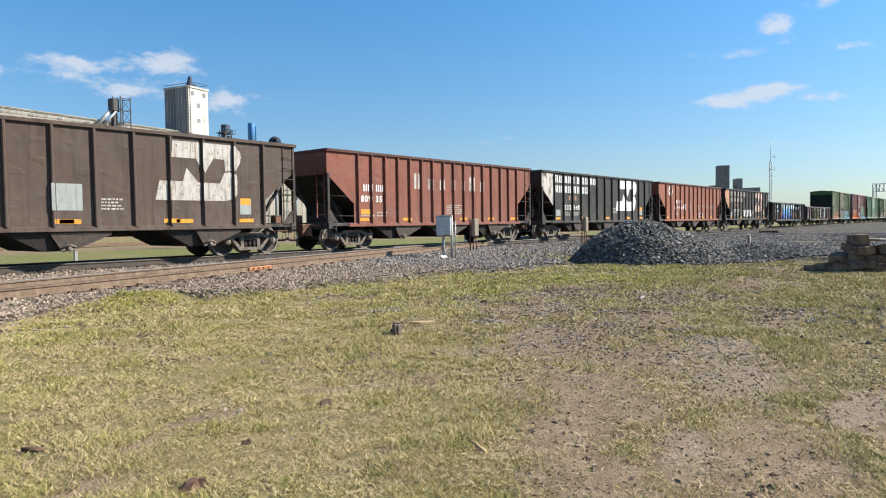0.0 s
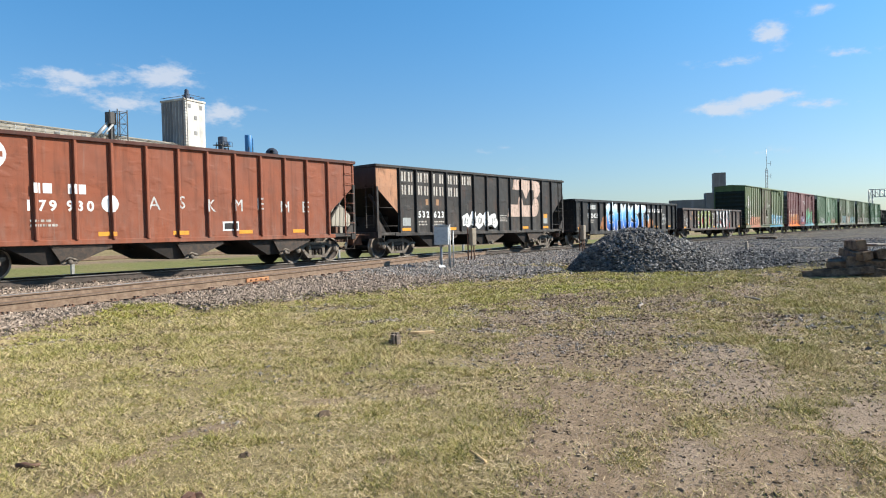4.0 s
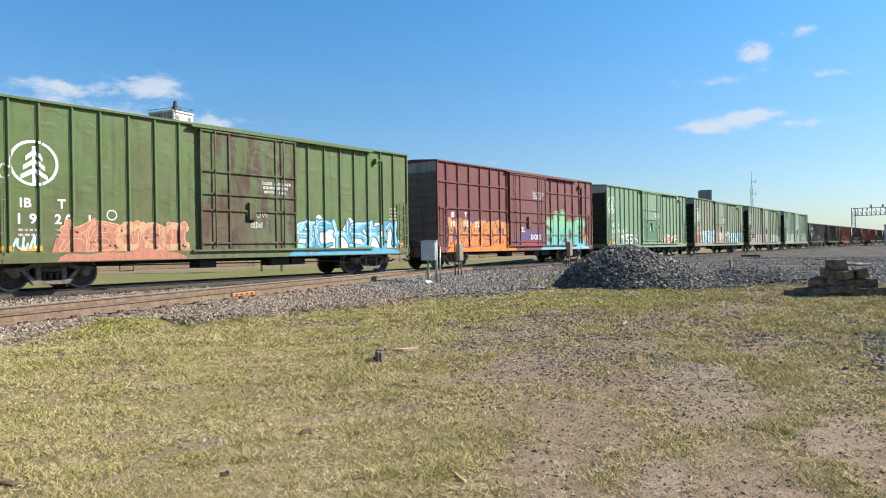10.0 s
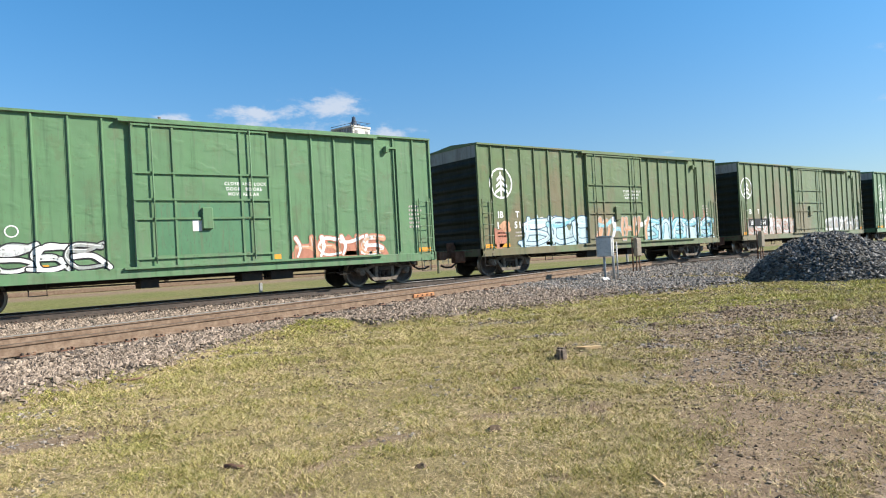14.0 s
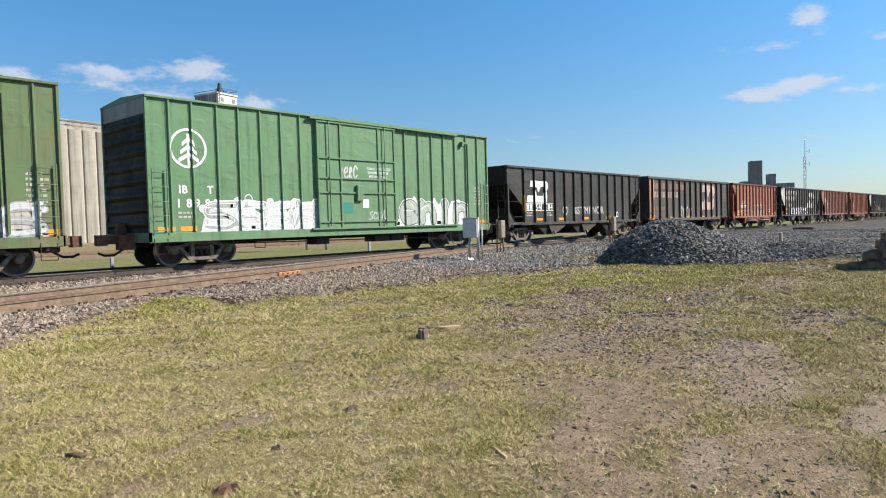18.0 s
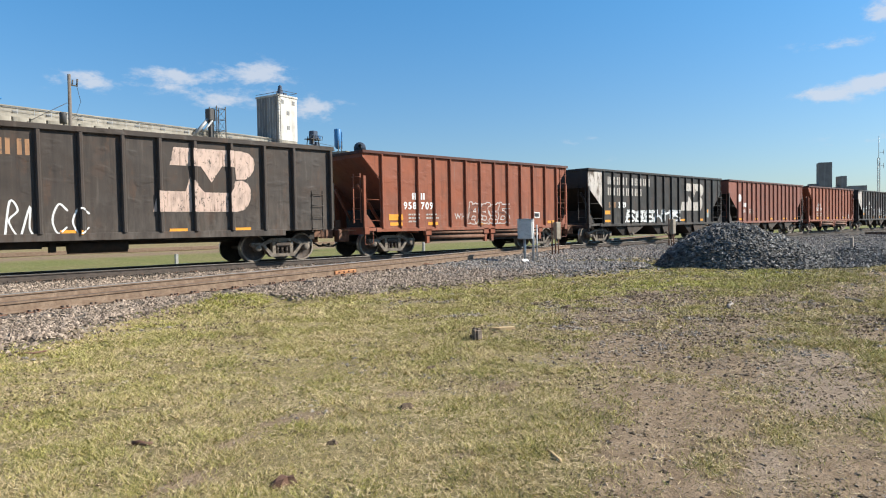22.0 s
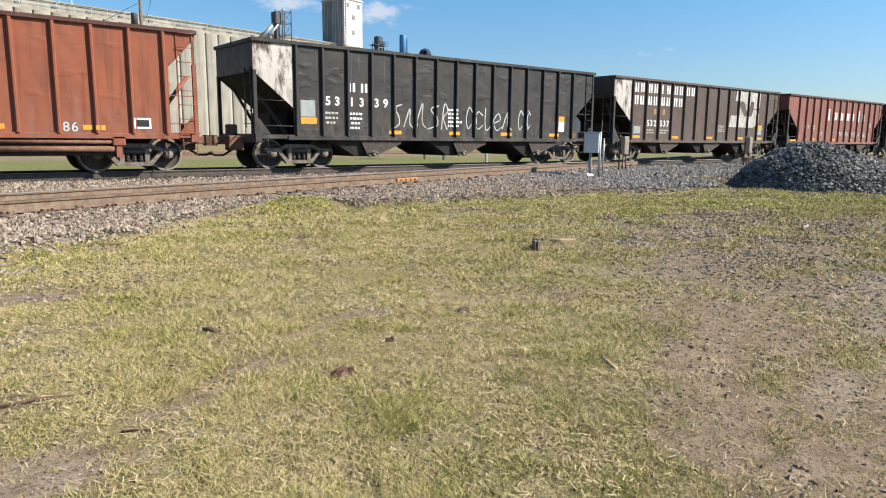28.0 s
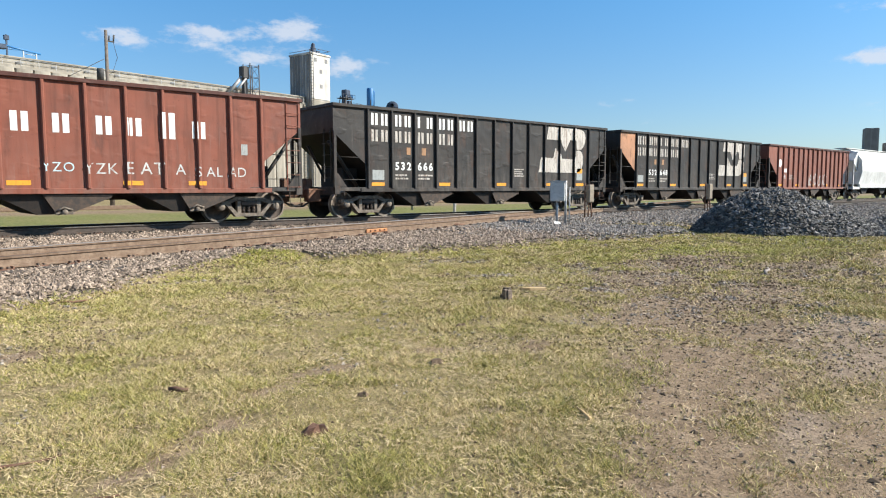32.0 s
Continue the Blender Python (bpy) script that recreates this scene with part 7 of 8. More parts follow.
    d.scribble(7.0, 2.85, 0.9, 0.45, "chalk", 5, 9, 0.07).bar(7.15, 1.55, 0.5, 0.4, "teal").scribble(8.4, 1.3, 0.9, 0.4, "chalk", 9, 18, 0.05).bar(8.15, 1.75, 0.3, 0.32, "white")
    door_notice(d, 8.4, 3.2)
    d.done()
    # 13
    d = Decal(CARS[13], H, label="crisp white emblem, underlined number and chalked tag")
    emblem_slabs(d, 1.6, 3.6, 2.02, 3.12, "white")
    d.bars(1.6, 1.66, (0.22, 0.22), 0.26).text("541", 2.42, 1.66, 0.34, pitch=0.24, fat=0.03).text("584", 3.3, 1.66, 0.34, pitch=0.24, fat=0.03)
    d.bar(1.55, 1.94, 2.5, 0.035).bar(1.55, 1.60, 2.5, 0.035).lines(1.6, 1.46, 2, 0.5, 0.06, 0.12).lines(3.3, 1.46, 2, 0.6, 0.06, 0.12).bar(1.25, 1.55, 0.09, 0.85, "yellow", 3)
    d.text("GST", 6.05, 1.4, 0.52, "chalk", fat=0.012).text("M", 7.3, 1.42, 0.52, "chalk", fat=0.012).text("I", 7.82, 1.42, 0.52, "chalk", fat=0.012).text("N", 8.2, 1.42, 0.52, "chalk", fat=0.012).text("O", 8.62, 1.42, 0.52, "chalk", fat=0.012).text("R", 9.16, 1.42, 0.52, "chalk", fat=0.012)
    d.ribbon([(5.25, 1.32), (5.03, 1.56), (5.04, 1.74), (5.17, 1.76), (5.25, 1.64)], 0.045, "chalk").ribbon([(5.25, 1.64), (5.34, 1.78), (5.48, 1.75), (5.48, 1.56), (5.25, 1.32)], 0.045, "chalk", 0.2).reflectors((2.5, 4.6, 7.2, 9.8)).bar(10.9, 1.2, 0.4, 0.3, "white").bar(10.95, 1.25, 0.3, 0.2, "black", 1)
    d.done()
    # 14
    d = Decal(CARS[14], 1.47, label="rust-stained lettering and emblem on dark panels")
    road_name(d, 1.02, 3.4, 1.07, ("ochre", "pink_white"))
    emblem_slabs(d, 8.95, 12.1, 1.6, 3.45, "pink_white")
    d.text("575", 1.08, 1.6, 0.28, "ochre", pitch=0.22).text("538", 2.1, 1.6, 0.28, "ochre", pitch=0.22).scribble(5.3, 0.98, 0.75, 1.0, "white", 6, 26, 0.05).scribble(6.3, 1.0, 1.0, 0.95, "white", 8, 16, 0.05)
    d.bar(0.2, 0.95, 0.85, 2.65, "orange_end").bar(0.45, 1.05, 0.55, 0.2, "yellow", 1).reflectors((3.6, 6.6, 9.4, 11.4), 1.0)
    d.done()
    # 15, 17, 18, 21, 24: red cars
    d = Decal(CARS[15], H, label="white numbers, stencils and a pale outlined tag")
    d.bars(2.3, 2.08, (0.07, 0.07), 0.25, "white", 0.05).bars(2.74, 2.08, (0.07, 0.07), 0.25, "white", 0.05).text("958", 1.87, 1.72, 0.33, pitch=0.225, fat=0.03).text("709", 2.74, 1.72, 0.33, pitch=0.225, fat=0.03)
    d.lines(2.1, 1.48, 3, 0.5, 0.06, 0.13).lines(3.0, 1.48, 2, 0.6, 0.06, 0.13).text("WHY", 4.55, 1.32, 0.30, "chalk", fat=0.0)
    d.wild(5.42, 7.8, 1.14, 1.98, ("red_bright",), "chalk", 4, 0, 4, "red_grime").reflectors((1.2, 3.1, 5.9, 8.6, 10.6)).bar(1.15, 1.3, 0.6, 0.22, "yellow", 1).bar(9.6, 1.35, 0.42, 0.26, "white").bar(9.65, 1.4, 0.32, 0.16, "black", 1)
    d.done()
    d = Decal(CARS[18], H, label="white numbers and stencils on red panels")
    d.bars(2.3, 2.13, (0.07, 0.07), 0.25, "white", 0.05).bars(2.76, 2.13, (0.07, 0.07), 0.25, "white", 0.05).text("958", 1.90, 1.78, 0.33, pitch=0.225, fat=0.03).text("719", 2.76, 1.78, 0.33, pitch=0.225, fat=0.03)
    d.lines(1.95, 1.5, 2, 0.5, 0.07, 0.15).lines(2.8, 1.5, 2, 0.5, 0.07, 0.15).reflectors((2.0, 4.6, 7.0, 9.2)).text("86", 8.75, 1.06, 0.3, "pale", fat=0.0).bar(10.4, 1.15, 0.45, 0.28, "white").bar(10.45, 1.2, 0.35, 0.18, "black", 1)
    d.done()
    for k in (17, 24):
        d = Decal(CARS[k], H, label="small white emblem and stencils")
        d.disc(1.75, 2.6, 0.26, "white").bars(2.3, 2.0, (0.22, 0.22), 0.26).text("81", 2.3, 1.6, 0.32, pitch=0.26, fat=0.03).lines(3.3, 1.8, 3, 0.7, 0.06, 0.12).reflectors((1.6, 4.3, 7.0, 9.6, 12.0))
        if k == 24:
            d.scribble(6.2, 1.15, 3.4, 0.8, "chalk", 5, 20, 0.08)
        d.done()
    d = Decal(CARS[21], H, label="large white block letters and chalked words")
    for i, x in enumerate((5.25, 6.45, 7.35, 8.35, 9.1, 9.95, 10.85)):
        w, z, h = (0.56, 2.38, 0.72) if i in (0, 5) else (0.50, 2.42, 0.48)
        d.bar(x, z, w * 0.30, h, "white").bar(x + w * 0.46, z, w * 0.30, h, "white")
    d.text("179", 2.2, 1.8, 0.30, "dull_white", pitch=0.25).lines(3.2, 1.95, 3, 0.5, 0.07, 0.16).lines(4.3, 1.6, 3, 0.5).text("YZO", 7.05, 1.45, 0.3, "pale", fat=0.0).text("YZK", 8.0, 1.4, 0.36, "chalk", fat=0.0)
    d.text("EAT", 9.05, 1.4, 0.42, "chalk", fat=0.0, pitch=0.36).text("A", 10.35, 1.4, 0.38, "chalk", fat=0.0).text("SALAD", 10.9, 1.35, 0.36, "chalk", fat=0.0, pitch=0.32)
    d.reflectors((3.3, 6.3, 8.95, 10.7)).bar(0.1, 1.04, 1.2, 0.1, "yellow", 1).bar(2.3, 1.25, 0.3, 0.16, "black").bar(12.3, 2.0, 0.2, 0.32, "grey")
    d.done()
    # 16, 19
    d = Decal(CARS[16], H, label="patchy white lettering, emblem and white scrawl")
    road_name(d, 1.78, 3.45, hs[16], ("dull_white", "dull_white"))
    emblem_slabs(d, 9.6, 12.6, 1.72, 3.36, "dull_white")
    d.text("533", 1.85, 1.86, 0.34, "ochre", pitch=0.28, fat=0.03).text("389", 2.78, 1.86, 0.36, "white", pitch=0.28, fat=0.03)
    d.wild(3.5, 9.4, 1.06, 1.75, ("white", "white", "silver"), "black", 71, 0, 6, "grey").reflectors((1.5, 3.6, 6.1, 9.6, 12.0)).bar(1.5, 1.5, 0.5, 0.2, "yellow", 1).bar(12.9, 1.3, 0.4, 0.5, "grey").bar(12.95, 1.6, 0.3, 0.2, "yellow", 1)
    d.done()
    d = Decal(CARS[19], H, label="white numbers, stencils and thin chalk scrawl")
    d.bars(3.2, 2.42, (0.085, 0.085), 0.28, "white", 0.07).bars(3.66, 2.42, (0.085, 0.085), 0.28, "white", 0.07)
    for ch, x in zip("531339", (2.36, 2.70, 3.28, 3.6, 4.18, 4.52)):
        d.text(ch, x, 1.98, 0.34, fat=0.03)
    d.lines(2.3, 1.7, 3, 0.5, 0.07, 0.15).lines(3.2, 1.7, 4, 0.5, 0.07, 0.15, "white").lines(7.3, 1.95, 5, 0.6, 0.08, 0.14, "white", seed=3).bar(1.5, 1.6, 0.5, 0.5, "grey").bar(1.5, 1.38, 0.55, 0.2, "yellow", 1)
    d.scribble(4.75, 1.3, 2.6, 0.95, "chalk", 12, 15, 0.045).scribble(8.0, 1.3, 2.4, 0.85, "chalk", 15, 12, 0.045).scribble(10.7, 1.3, 0.8, 0.9, "chalk", 18, 12, 0.045)
    d.reflectors((4.75, 7.35, 9.9, 12.6)).bar(13.1, 1.3, 0.4, 0.6, "white").bar(13.1, 1.7, 0.4, 0.22, "yellow", 1)
    d.done()


decorate()


# ---- things on the field ----
def patchy(name, a, b, rough=0.9, scale=9, bump=0.4):
    n = Nodes(name)
    c = n.mix(n.ramp(n.noise(scale, 5, 0.65), 0.35, 0.65), a, b)
    c = n.mix(n.ramp(n.noise(scale * 6, 4), 0.5, 0.7, 0, 0.5), c, scaled(a, 0.5))
    n.bump(n.noise(scale * 5, 5), bump, 0.01)
    return n.done(c, rough)


M["old_wood"] = patchy("grey_weathered_wood", (0.26, 0.225, 0.19), (0.36, 0.31, 0.26))
M["old_tie"] = patchy("brown_rotten_timber", (0.080, 0.052, 0.037), (0.225, 0.155, 0.105), 0.9, 5)
M["stump_wood"] = patchy("dark_rotten_stump_wood", (0.10, 0.075, 0.058), (0.24, 0.19, 0.15), 0.95, 14)
M["fresh_wood"] = patchy("fresh_split_wood", (0.60, 0.40, 0.20), (0.72, 0.53, 0.31))
M["box_paint"] = patchy("pale_grey_box_paint", (0.56, 0.57, 0.56), (0.50, 0.51, 0.50), 0.45, 3, 0.05)
M["tan_paint"] = patchy("tan_post_paint", (0.42, 0.35, 0.26), (0.34, 0.28, 0.21), 0.6, 6, 0.1)
M["dirt_clod"] = patchy("dark_turned_soil", (0.095, 0.066, 0.044), (0.17, 0.122, 0.085), 1.0, 20)
M["bark"] = patchy("reddish_bark", (0.12, 0.06, 0.04), (0.20, 0.12, 0.08), 0.95, 15)
M["plastic_white"] = patchy("white_plastic_sheet", (0.75, 0.76, 0.77), (0.66, 0.67, 0.68), 0.4, 8, 0.3)
M["flange"] = patchy("orange_rail_joint_paint", (0.46, 0.22, 0.09), (0.36, 0.15, 0.07), 0.7, 12)


def gz(x, y):
    return float(ground_z(np.array([x]), np.array([y]))[0])


def control_boxes():
    x, y = 18.6, 15.2
    z = gz(x, y)
    b = thing("signal_control_box", "pale grey steel control box on twin pipe legs", "control box", (x, y, z), rz=-57)
    part("cabinet", MB().box(-0.26, -0.17, 0.80, 0.26, 0.17, 1.48, 0, 0.015), M["box_paint"], b)
    part("door", MB().box(-0.24, -0.185, 0.83, 0.24, -0.17, 1.45, 0, 0.005).box(0.17, -0.20, 1.08, 0.20, -0.185, 1.20), M["box_paint"], b)
    part("hood", MB().prism([(-0.29, 1.48), (0.29, 1.48), (0.29, 1.50), (0.0, 1.53), (-0.29, 1.50)], 1, -0.21, 0.19), M["box_paint"], b)
    for k in (0.02, 0.32):
        part("leg", MB().tube([(k - 0.05, 0.0, -0.05), (k - 0.05, 0.0, 0.82 if k < 0.1 else 1.52)], 0.045, 10), M["galv"], b)
    part("conduit", MB().tube([(0.4, 0.05, -0.05), (0.4, 0.05, 1.3)], 0.025, 8), M["galv"], b)
    w = thing("plastic_wrap", "crumpled white plastic at the foot of a box", "litter", (x - 0.35, y - 0.25, z))
    mb = MB()
    rng = random.Random(5)
    for i in range(7):
        a, c = rng.uniform(-0.12, 0.12), rng.uniform(-0.08, 0.08)
        mb.add([(a - 0.08, c - 0.05, 0), (a + 0.08, c - 0.03, 0.02), (a + 0.05, c + 0.05, rng.uniform(0.04, 0.12)), (a - 0.05, c + 0.04, rng.uniform(0.03, 0.13))], [(0, 1, 2, 3), (3, 2, 1, 0)])
    part("sheet", mb, M["plastic_white"], w)
    for x, y, h, wd in ((23.0, 17.1, 1.40, 0.24), (33.2, 17.2, 1.45, 0.22)):
        z = gz(x, y)
        p = thing("signal_junction_post", "narrow tan junction box on two rusty pipe legs", "junction box", (x, y, z), "junction posts", rz=-15)
        part("box", MB().box(-wd / 2, -0.11, 0.66, wd / 2, 0.11, h, 0, 0.015), M["tan_paint"], p)
        part("cover", MB().box(-wd / 2 + 0.02, -0.125, 0.70, wd / 2 - 0.02, -0.11, h - 0.05), M["tan_paint"], p)
        for k in (-1, 1):
            part("leg", MB().tube([(k * 0.09, 0, -0.05), (k * 0.06, 0, 0.68)], 0.028, 8), M["rusty"], p)
        part("back_pipe", MB().tube([(-wd / 2 - 0.06, 0.1, -0.05), (-wd / 2 - 0.06, 0.1, h + 0.05)], 0.03, 8), M["rusty"], p)


control_boxes()


# rocks: one lumpy octahedron scattered many times in one mesh
def rock_field(name, label, xs, ys, zs, sizes, mats, seed, flat=0.7, category="stones"):
    rng = np.random.default_rng(seed)
    n = len(xs)
    base = np.array([(1, 0, 0), (-1, 0, 0), (0, 1, 0), (0, -1, 0), (0, 0, 1), (0, 0, -1)], float)
    tri = np.array([(0, 2, 4), (2, 1, 4), (1, 3, 4), (3, 0, 4), (2, 0, 5), (1, 2, 5), (3, 1, 5), (0, 3, 5)])
    v = base[None] * rng.uniform(0.6, 1.35, (n, 6, 1)) + rng.uniform(-0.3, 0.3, (n, 6, 3))
    v[:, :, 2] *= flat
    a = rng.uniform(0, 6.283, n)
    c, s = np.cos(a)[:, None], np.sin(a)[:, None]
    tilt = rng.uniform(-0.6, 0.6, n)[:, None]
    x, y, z = v[..., 0] * c - v[..., 1] * s, v[..., 0] * s + v[..., 1] * c, v[..., 2] + v[..., 0] * tilt * 0.5
    v = np.stack([x, y, z], -1) * sizes[:, None, None] + np.stack([xs, ys, zs], -1)[:, None, :]
    f = tri[None] + (np.arange(n) * 6)[:, None, None]
    me = array_mesh(name, v.reshape(-1, 3), f.reshape(-1, 3), mats)
    return tagged(new(name, me), label, category, kind="stuff")


def stone_material(name, lo, hi, dusty=(0.36, 0.32, 0.28)):
    n = Nodes(name)
    i = n.island()
    c = n.mix(i, lo, hi)
    c = n.mix(n.ramp(n.math("FRACT", n.math("MULTIPLY", i, 17.3)), 0.75, 0.95, 0, 0.8), c, dusty)
    c = n.mix(n.ramp(n.noise(40, 4, 0.7), 0.4, 0.7, 0, 0.45), c, scaled(lo, 0.6))
    n.bump(n.noise(70, 4), 0.35, 0.006)
    return n.done(c, 0.88, spec=0.3)


M["ballast"] = stone_material("mixed_ballast_stone", (0.12, 0.092, 0.070), (0.40, 0.315, 0.245), (0.52, 0.415, 0.325))
M["clod_mix"] = stone_material("brown_clods_and_stone", (0.22, 0.163, 0.11), (0.42, 0.325, 0.23), (0.50, 0.42, 0.33))
M["oily_ballast"] = stone_material("oil_blackened_stone", (0.030, 0.025, 0.021), (0.125, 0.10, 0.080), (0.19, 0.155, 0.125))
M["blue_ballast"] = stone_material("blue_grey_ballast_stone", (0.11, 0.103, 0.096), (0.33, 0.308, 0.285), (0.46, 0.40, 0.345))
M["pile_stone"] = stone_material("blue_grey_crushed_stone", (0.045, 0.043, 0.041), (0.235, 0.223, 0.208), (0.46, 0.44, 0.41))
M["damp_soil"] = stone_material("damp_brown_soil", (0.115, 0.083, 0.056), (0.27, 0.203, 0.145), (0.40, 0.32, 0.25))
M["patch_stone"] = stone_material("grey_field_stone", (0.13, 0.115, 0.10), (0.42, 0.375, 0.325), (0.48, 0.42, 0.36))
M["pebble"] = stone_material("field_pebbles", (0.24, 0.183, 0.126), (0.46, 0.37, 0.275))


def scatter(n, x0, x1, y0, y1, mask, rng, gamma=1.0):
    """Random places in a box, kept where a mask is high and thinned with the distance."""
    x, y = rng.uniform(x0, x1, n), rng.uniform(y0, y1, n)
    keep = rng.uniform(0, 1, n) < mask(x, y) * np.clip((9.0 / np.hypot(x, y)) ** gamma, 0.02, 1)
    return x[keep], y[keep]


def build_ballast():
    rng = np.random.default_rng(11)
    x, y = scatter(560000, -4, 46, 7.5, 23.5, lambda a, b: np.clip(ballast_mask(a, b) * 1.3 - 0.05, 0, 1) * (np.abs(b / np.maximum(a, 0.1)) > 0.3), rng, 1.25)
    z = ground_z(x, y)
    s = rng.uniform(0.018, 0.05, len(x)) * np.clip(np.hypot(x, y) / 14, 1.0, 1.8)
    oily = rng.uniform(0, 1, len(x)) < oily_mask(x, y)
    new_stone = (rng.uniform(0, 1, len(x)) < 0.85 * blue_mask(x, y)) & ~oily
    for name, label, k, mat in (("ballast_stones", "coarse mixed grey and tan ballast stones", ~new_stone & ~oily, "ballast"), ("new_ballast_stones", "newer blue-grey ballast stones", new_stone, "blue_ballast"),
                                ("oily_ballast_stones", "oil-blackened ballast stones between the rails", oily, "oily_ballast")):
        rock_field(name, label, x[k], y[k], z[k] + s[k] * 0.1, s[k], [M[mat]], 1)


build_ballast()
PILE = (22.2, 9.2)


def pile_z(x, y):
    """A heap of stone: a steep cone that trails off to one side."""
    u = (x - PILE[0]) * 0.62 - (y - PILE[1]) * 0.78
    v = (x - PILE[0]) * 0.78 + (y - PILE[1]) * 0.62
    r = np.sqrt((v / 2.5) ** 2 + (np.where(u < 0, u / 2.6, u / 3.2)) ** 2)
    steep = 2.3 - 0.9 * smooth01(u, -0.8, 1.0)
    main = 1.38 * np.clip(1 - r ** steep, 0, 1)
    r2 = np.sqrt((v / 1.7) ** 2 + ((u - 3.4) / 3.4) ** 2)
    return np.maximum(main, 0.42 * np.clip(1 - r2, 0, 1)) * (1 + 0.10 * wobble(x, y, 0.7, 3))


def build_pile():
    n = 54
    gx, gy = np.meshgrid(np.linspace(PILE[0] - 6, PILE[0] + 6, n), np.linspace(PILE[1] - 7, PILE[1] + 5, n))
    x, y = gx.ravel(), gy.ravel()
    h = pile_z(x, y)
    z = np.where(h > 0.012, ground_z(x, y) + h - 0.03, ground_z(x, y) - 0.12)
    i = (np.arange(n - 1)[:, None] * n + np.arange(n - 1)[None]).ravel()
    ob = thing("gravel_pile", "dark grey heap of crushed track stone", "gravel pile")
    part("mound", array_mesh("mound", np.stack([x, y, z], 1), np.stack([i, i + 1, i + n + 1, i + n], 1), [M["pile_stone"]], True), None, ob)
    rng = np.random.default_rng(5)
    x, y = rng.uniform(PILE[0] - 6, PILE[0] + 6, 75000), rng.uniform(PILE[1] - 7, PILE[1] + 5, 75000)
    h = pile_z(x, y)
    keep = (h > 0.03) & ((x - PILE[0]) * 0.92 + (y - PILE[1]) * 0.38 < 2.6)
    x, y, h = x[keep], y[keep], h[keep]
    s = rng.uniform(0.025, 0.078, len(x))
    st = rock_field("crushed_stone", "loose blue-grey crushed stones", x, y, ground_z(x, y) + h + s * 0.1, s, [M["pile_stone"]], 2)
    st.parent = ob
    del st["category"]
    # stones that rolled off round its foot, and the second heap at the right of the field
    x = np.concatenate([rng.normal(PILE[0], 3.0, 5000), rng.normal(11.6, 1.3, 9000)])
    y = np.concatenate([rng.normal(PILE[1] - 0.4, 2.6, 5000), rng.normal(0.0, 0.55, 9000)])
    keep = np.concatenate([pile_z(x[:5000], y[:5000]) < 0.03, np.ones(9000, bool)])
    x, y = x[keep], y[keep]
    s = rng.uniform(0.018, 0.05, len(x))
    far_x, far_y = rng.uniform(20, 62, 34000), rng.uniform(-2, 18, 34000)
    keep = (rng.uniform(0, 1, 34000) < np.clip(ballast_mask(far_x, far_y), 0, 1) * np.clip(2.6 * (fbm(far_x, far_y, 3.5, 61) - 0.3), 0.08, 1)) & (pile_z(far_x, far_y) < 0.03)
    far_x, far_y = far_x[keep], far_y[keep]
    size = rng.uniform(0.03, 0.085, len(far_x))
    rock_field("yard_stones", "scattered coarse grey stones over the yard", far_x, far_y, ground_z(far_x, far_y) + size * 0.1, size, [M["blue_ballast"]], 9)
    rock_field("loose_stones", "loose crushed stones spread over the dirt", x, y, ground_z(x, y) + s * 0.15, s, [M["pile_stone"]], 3)


build_pile()


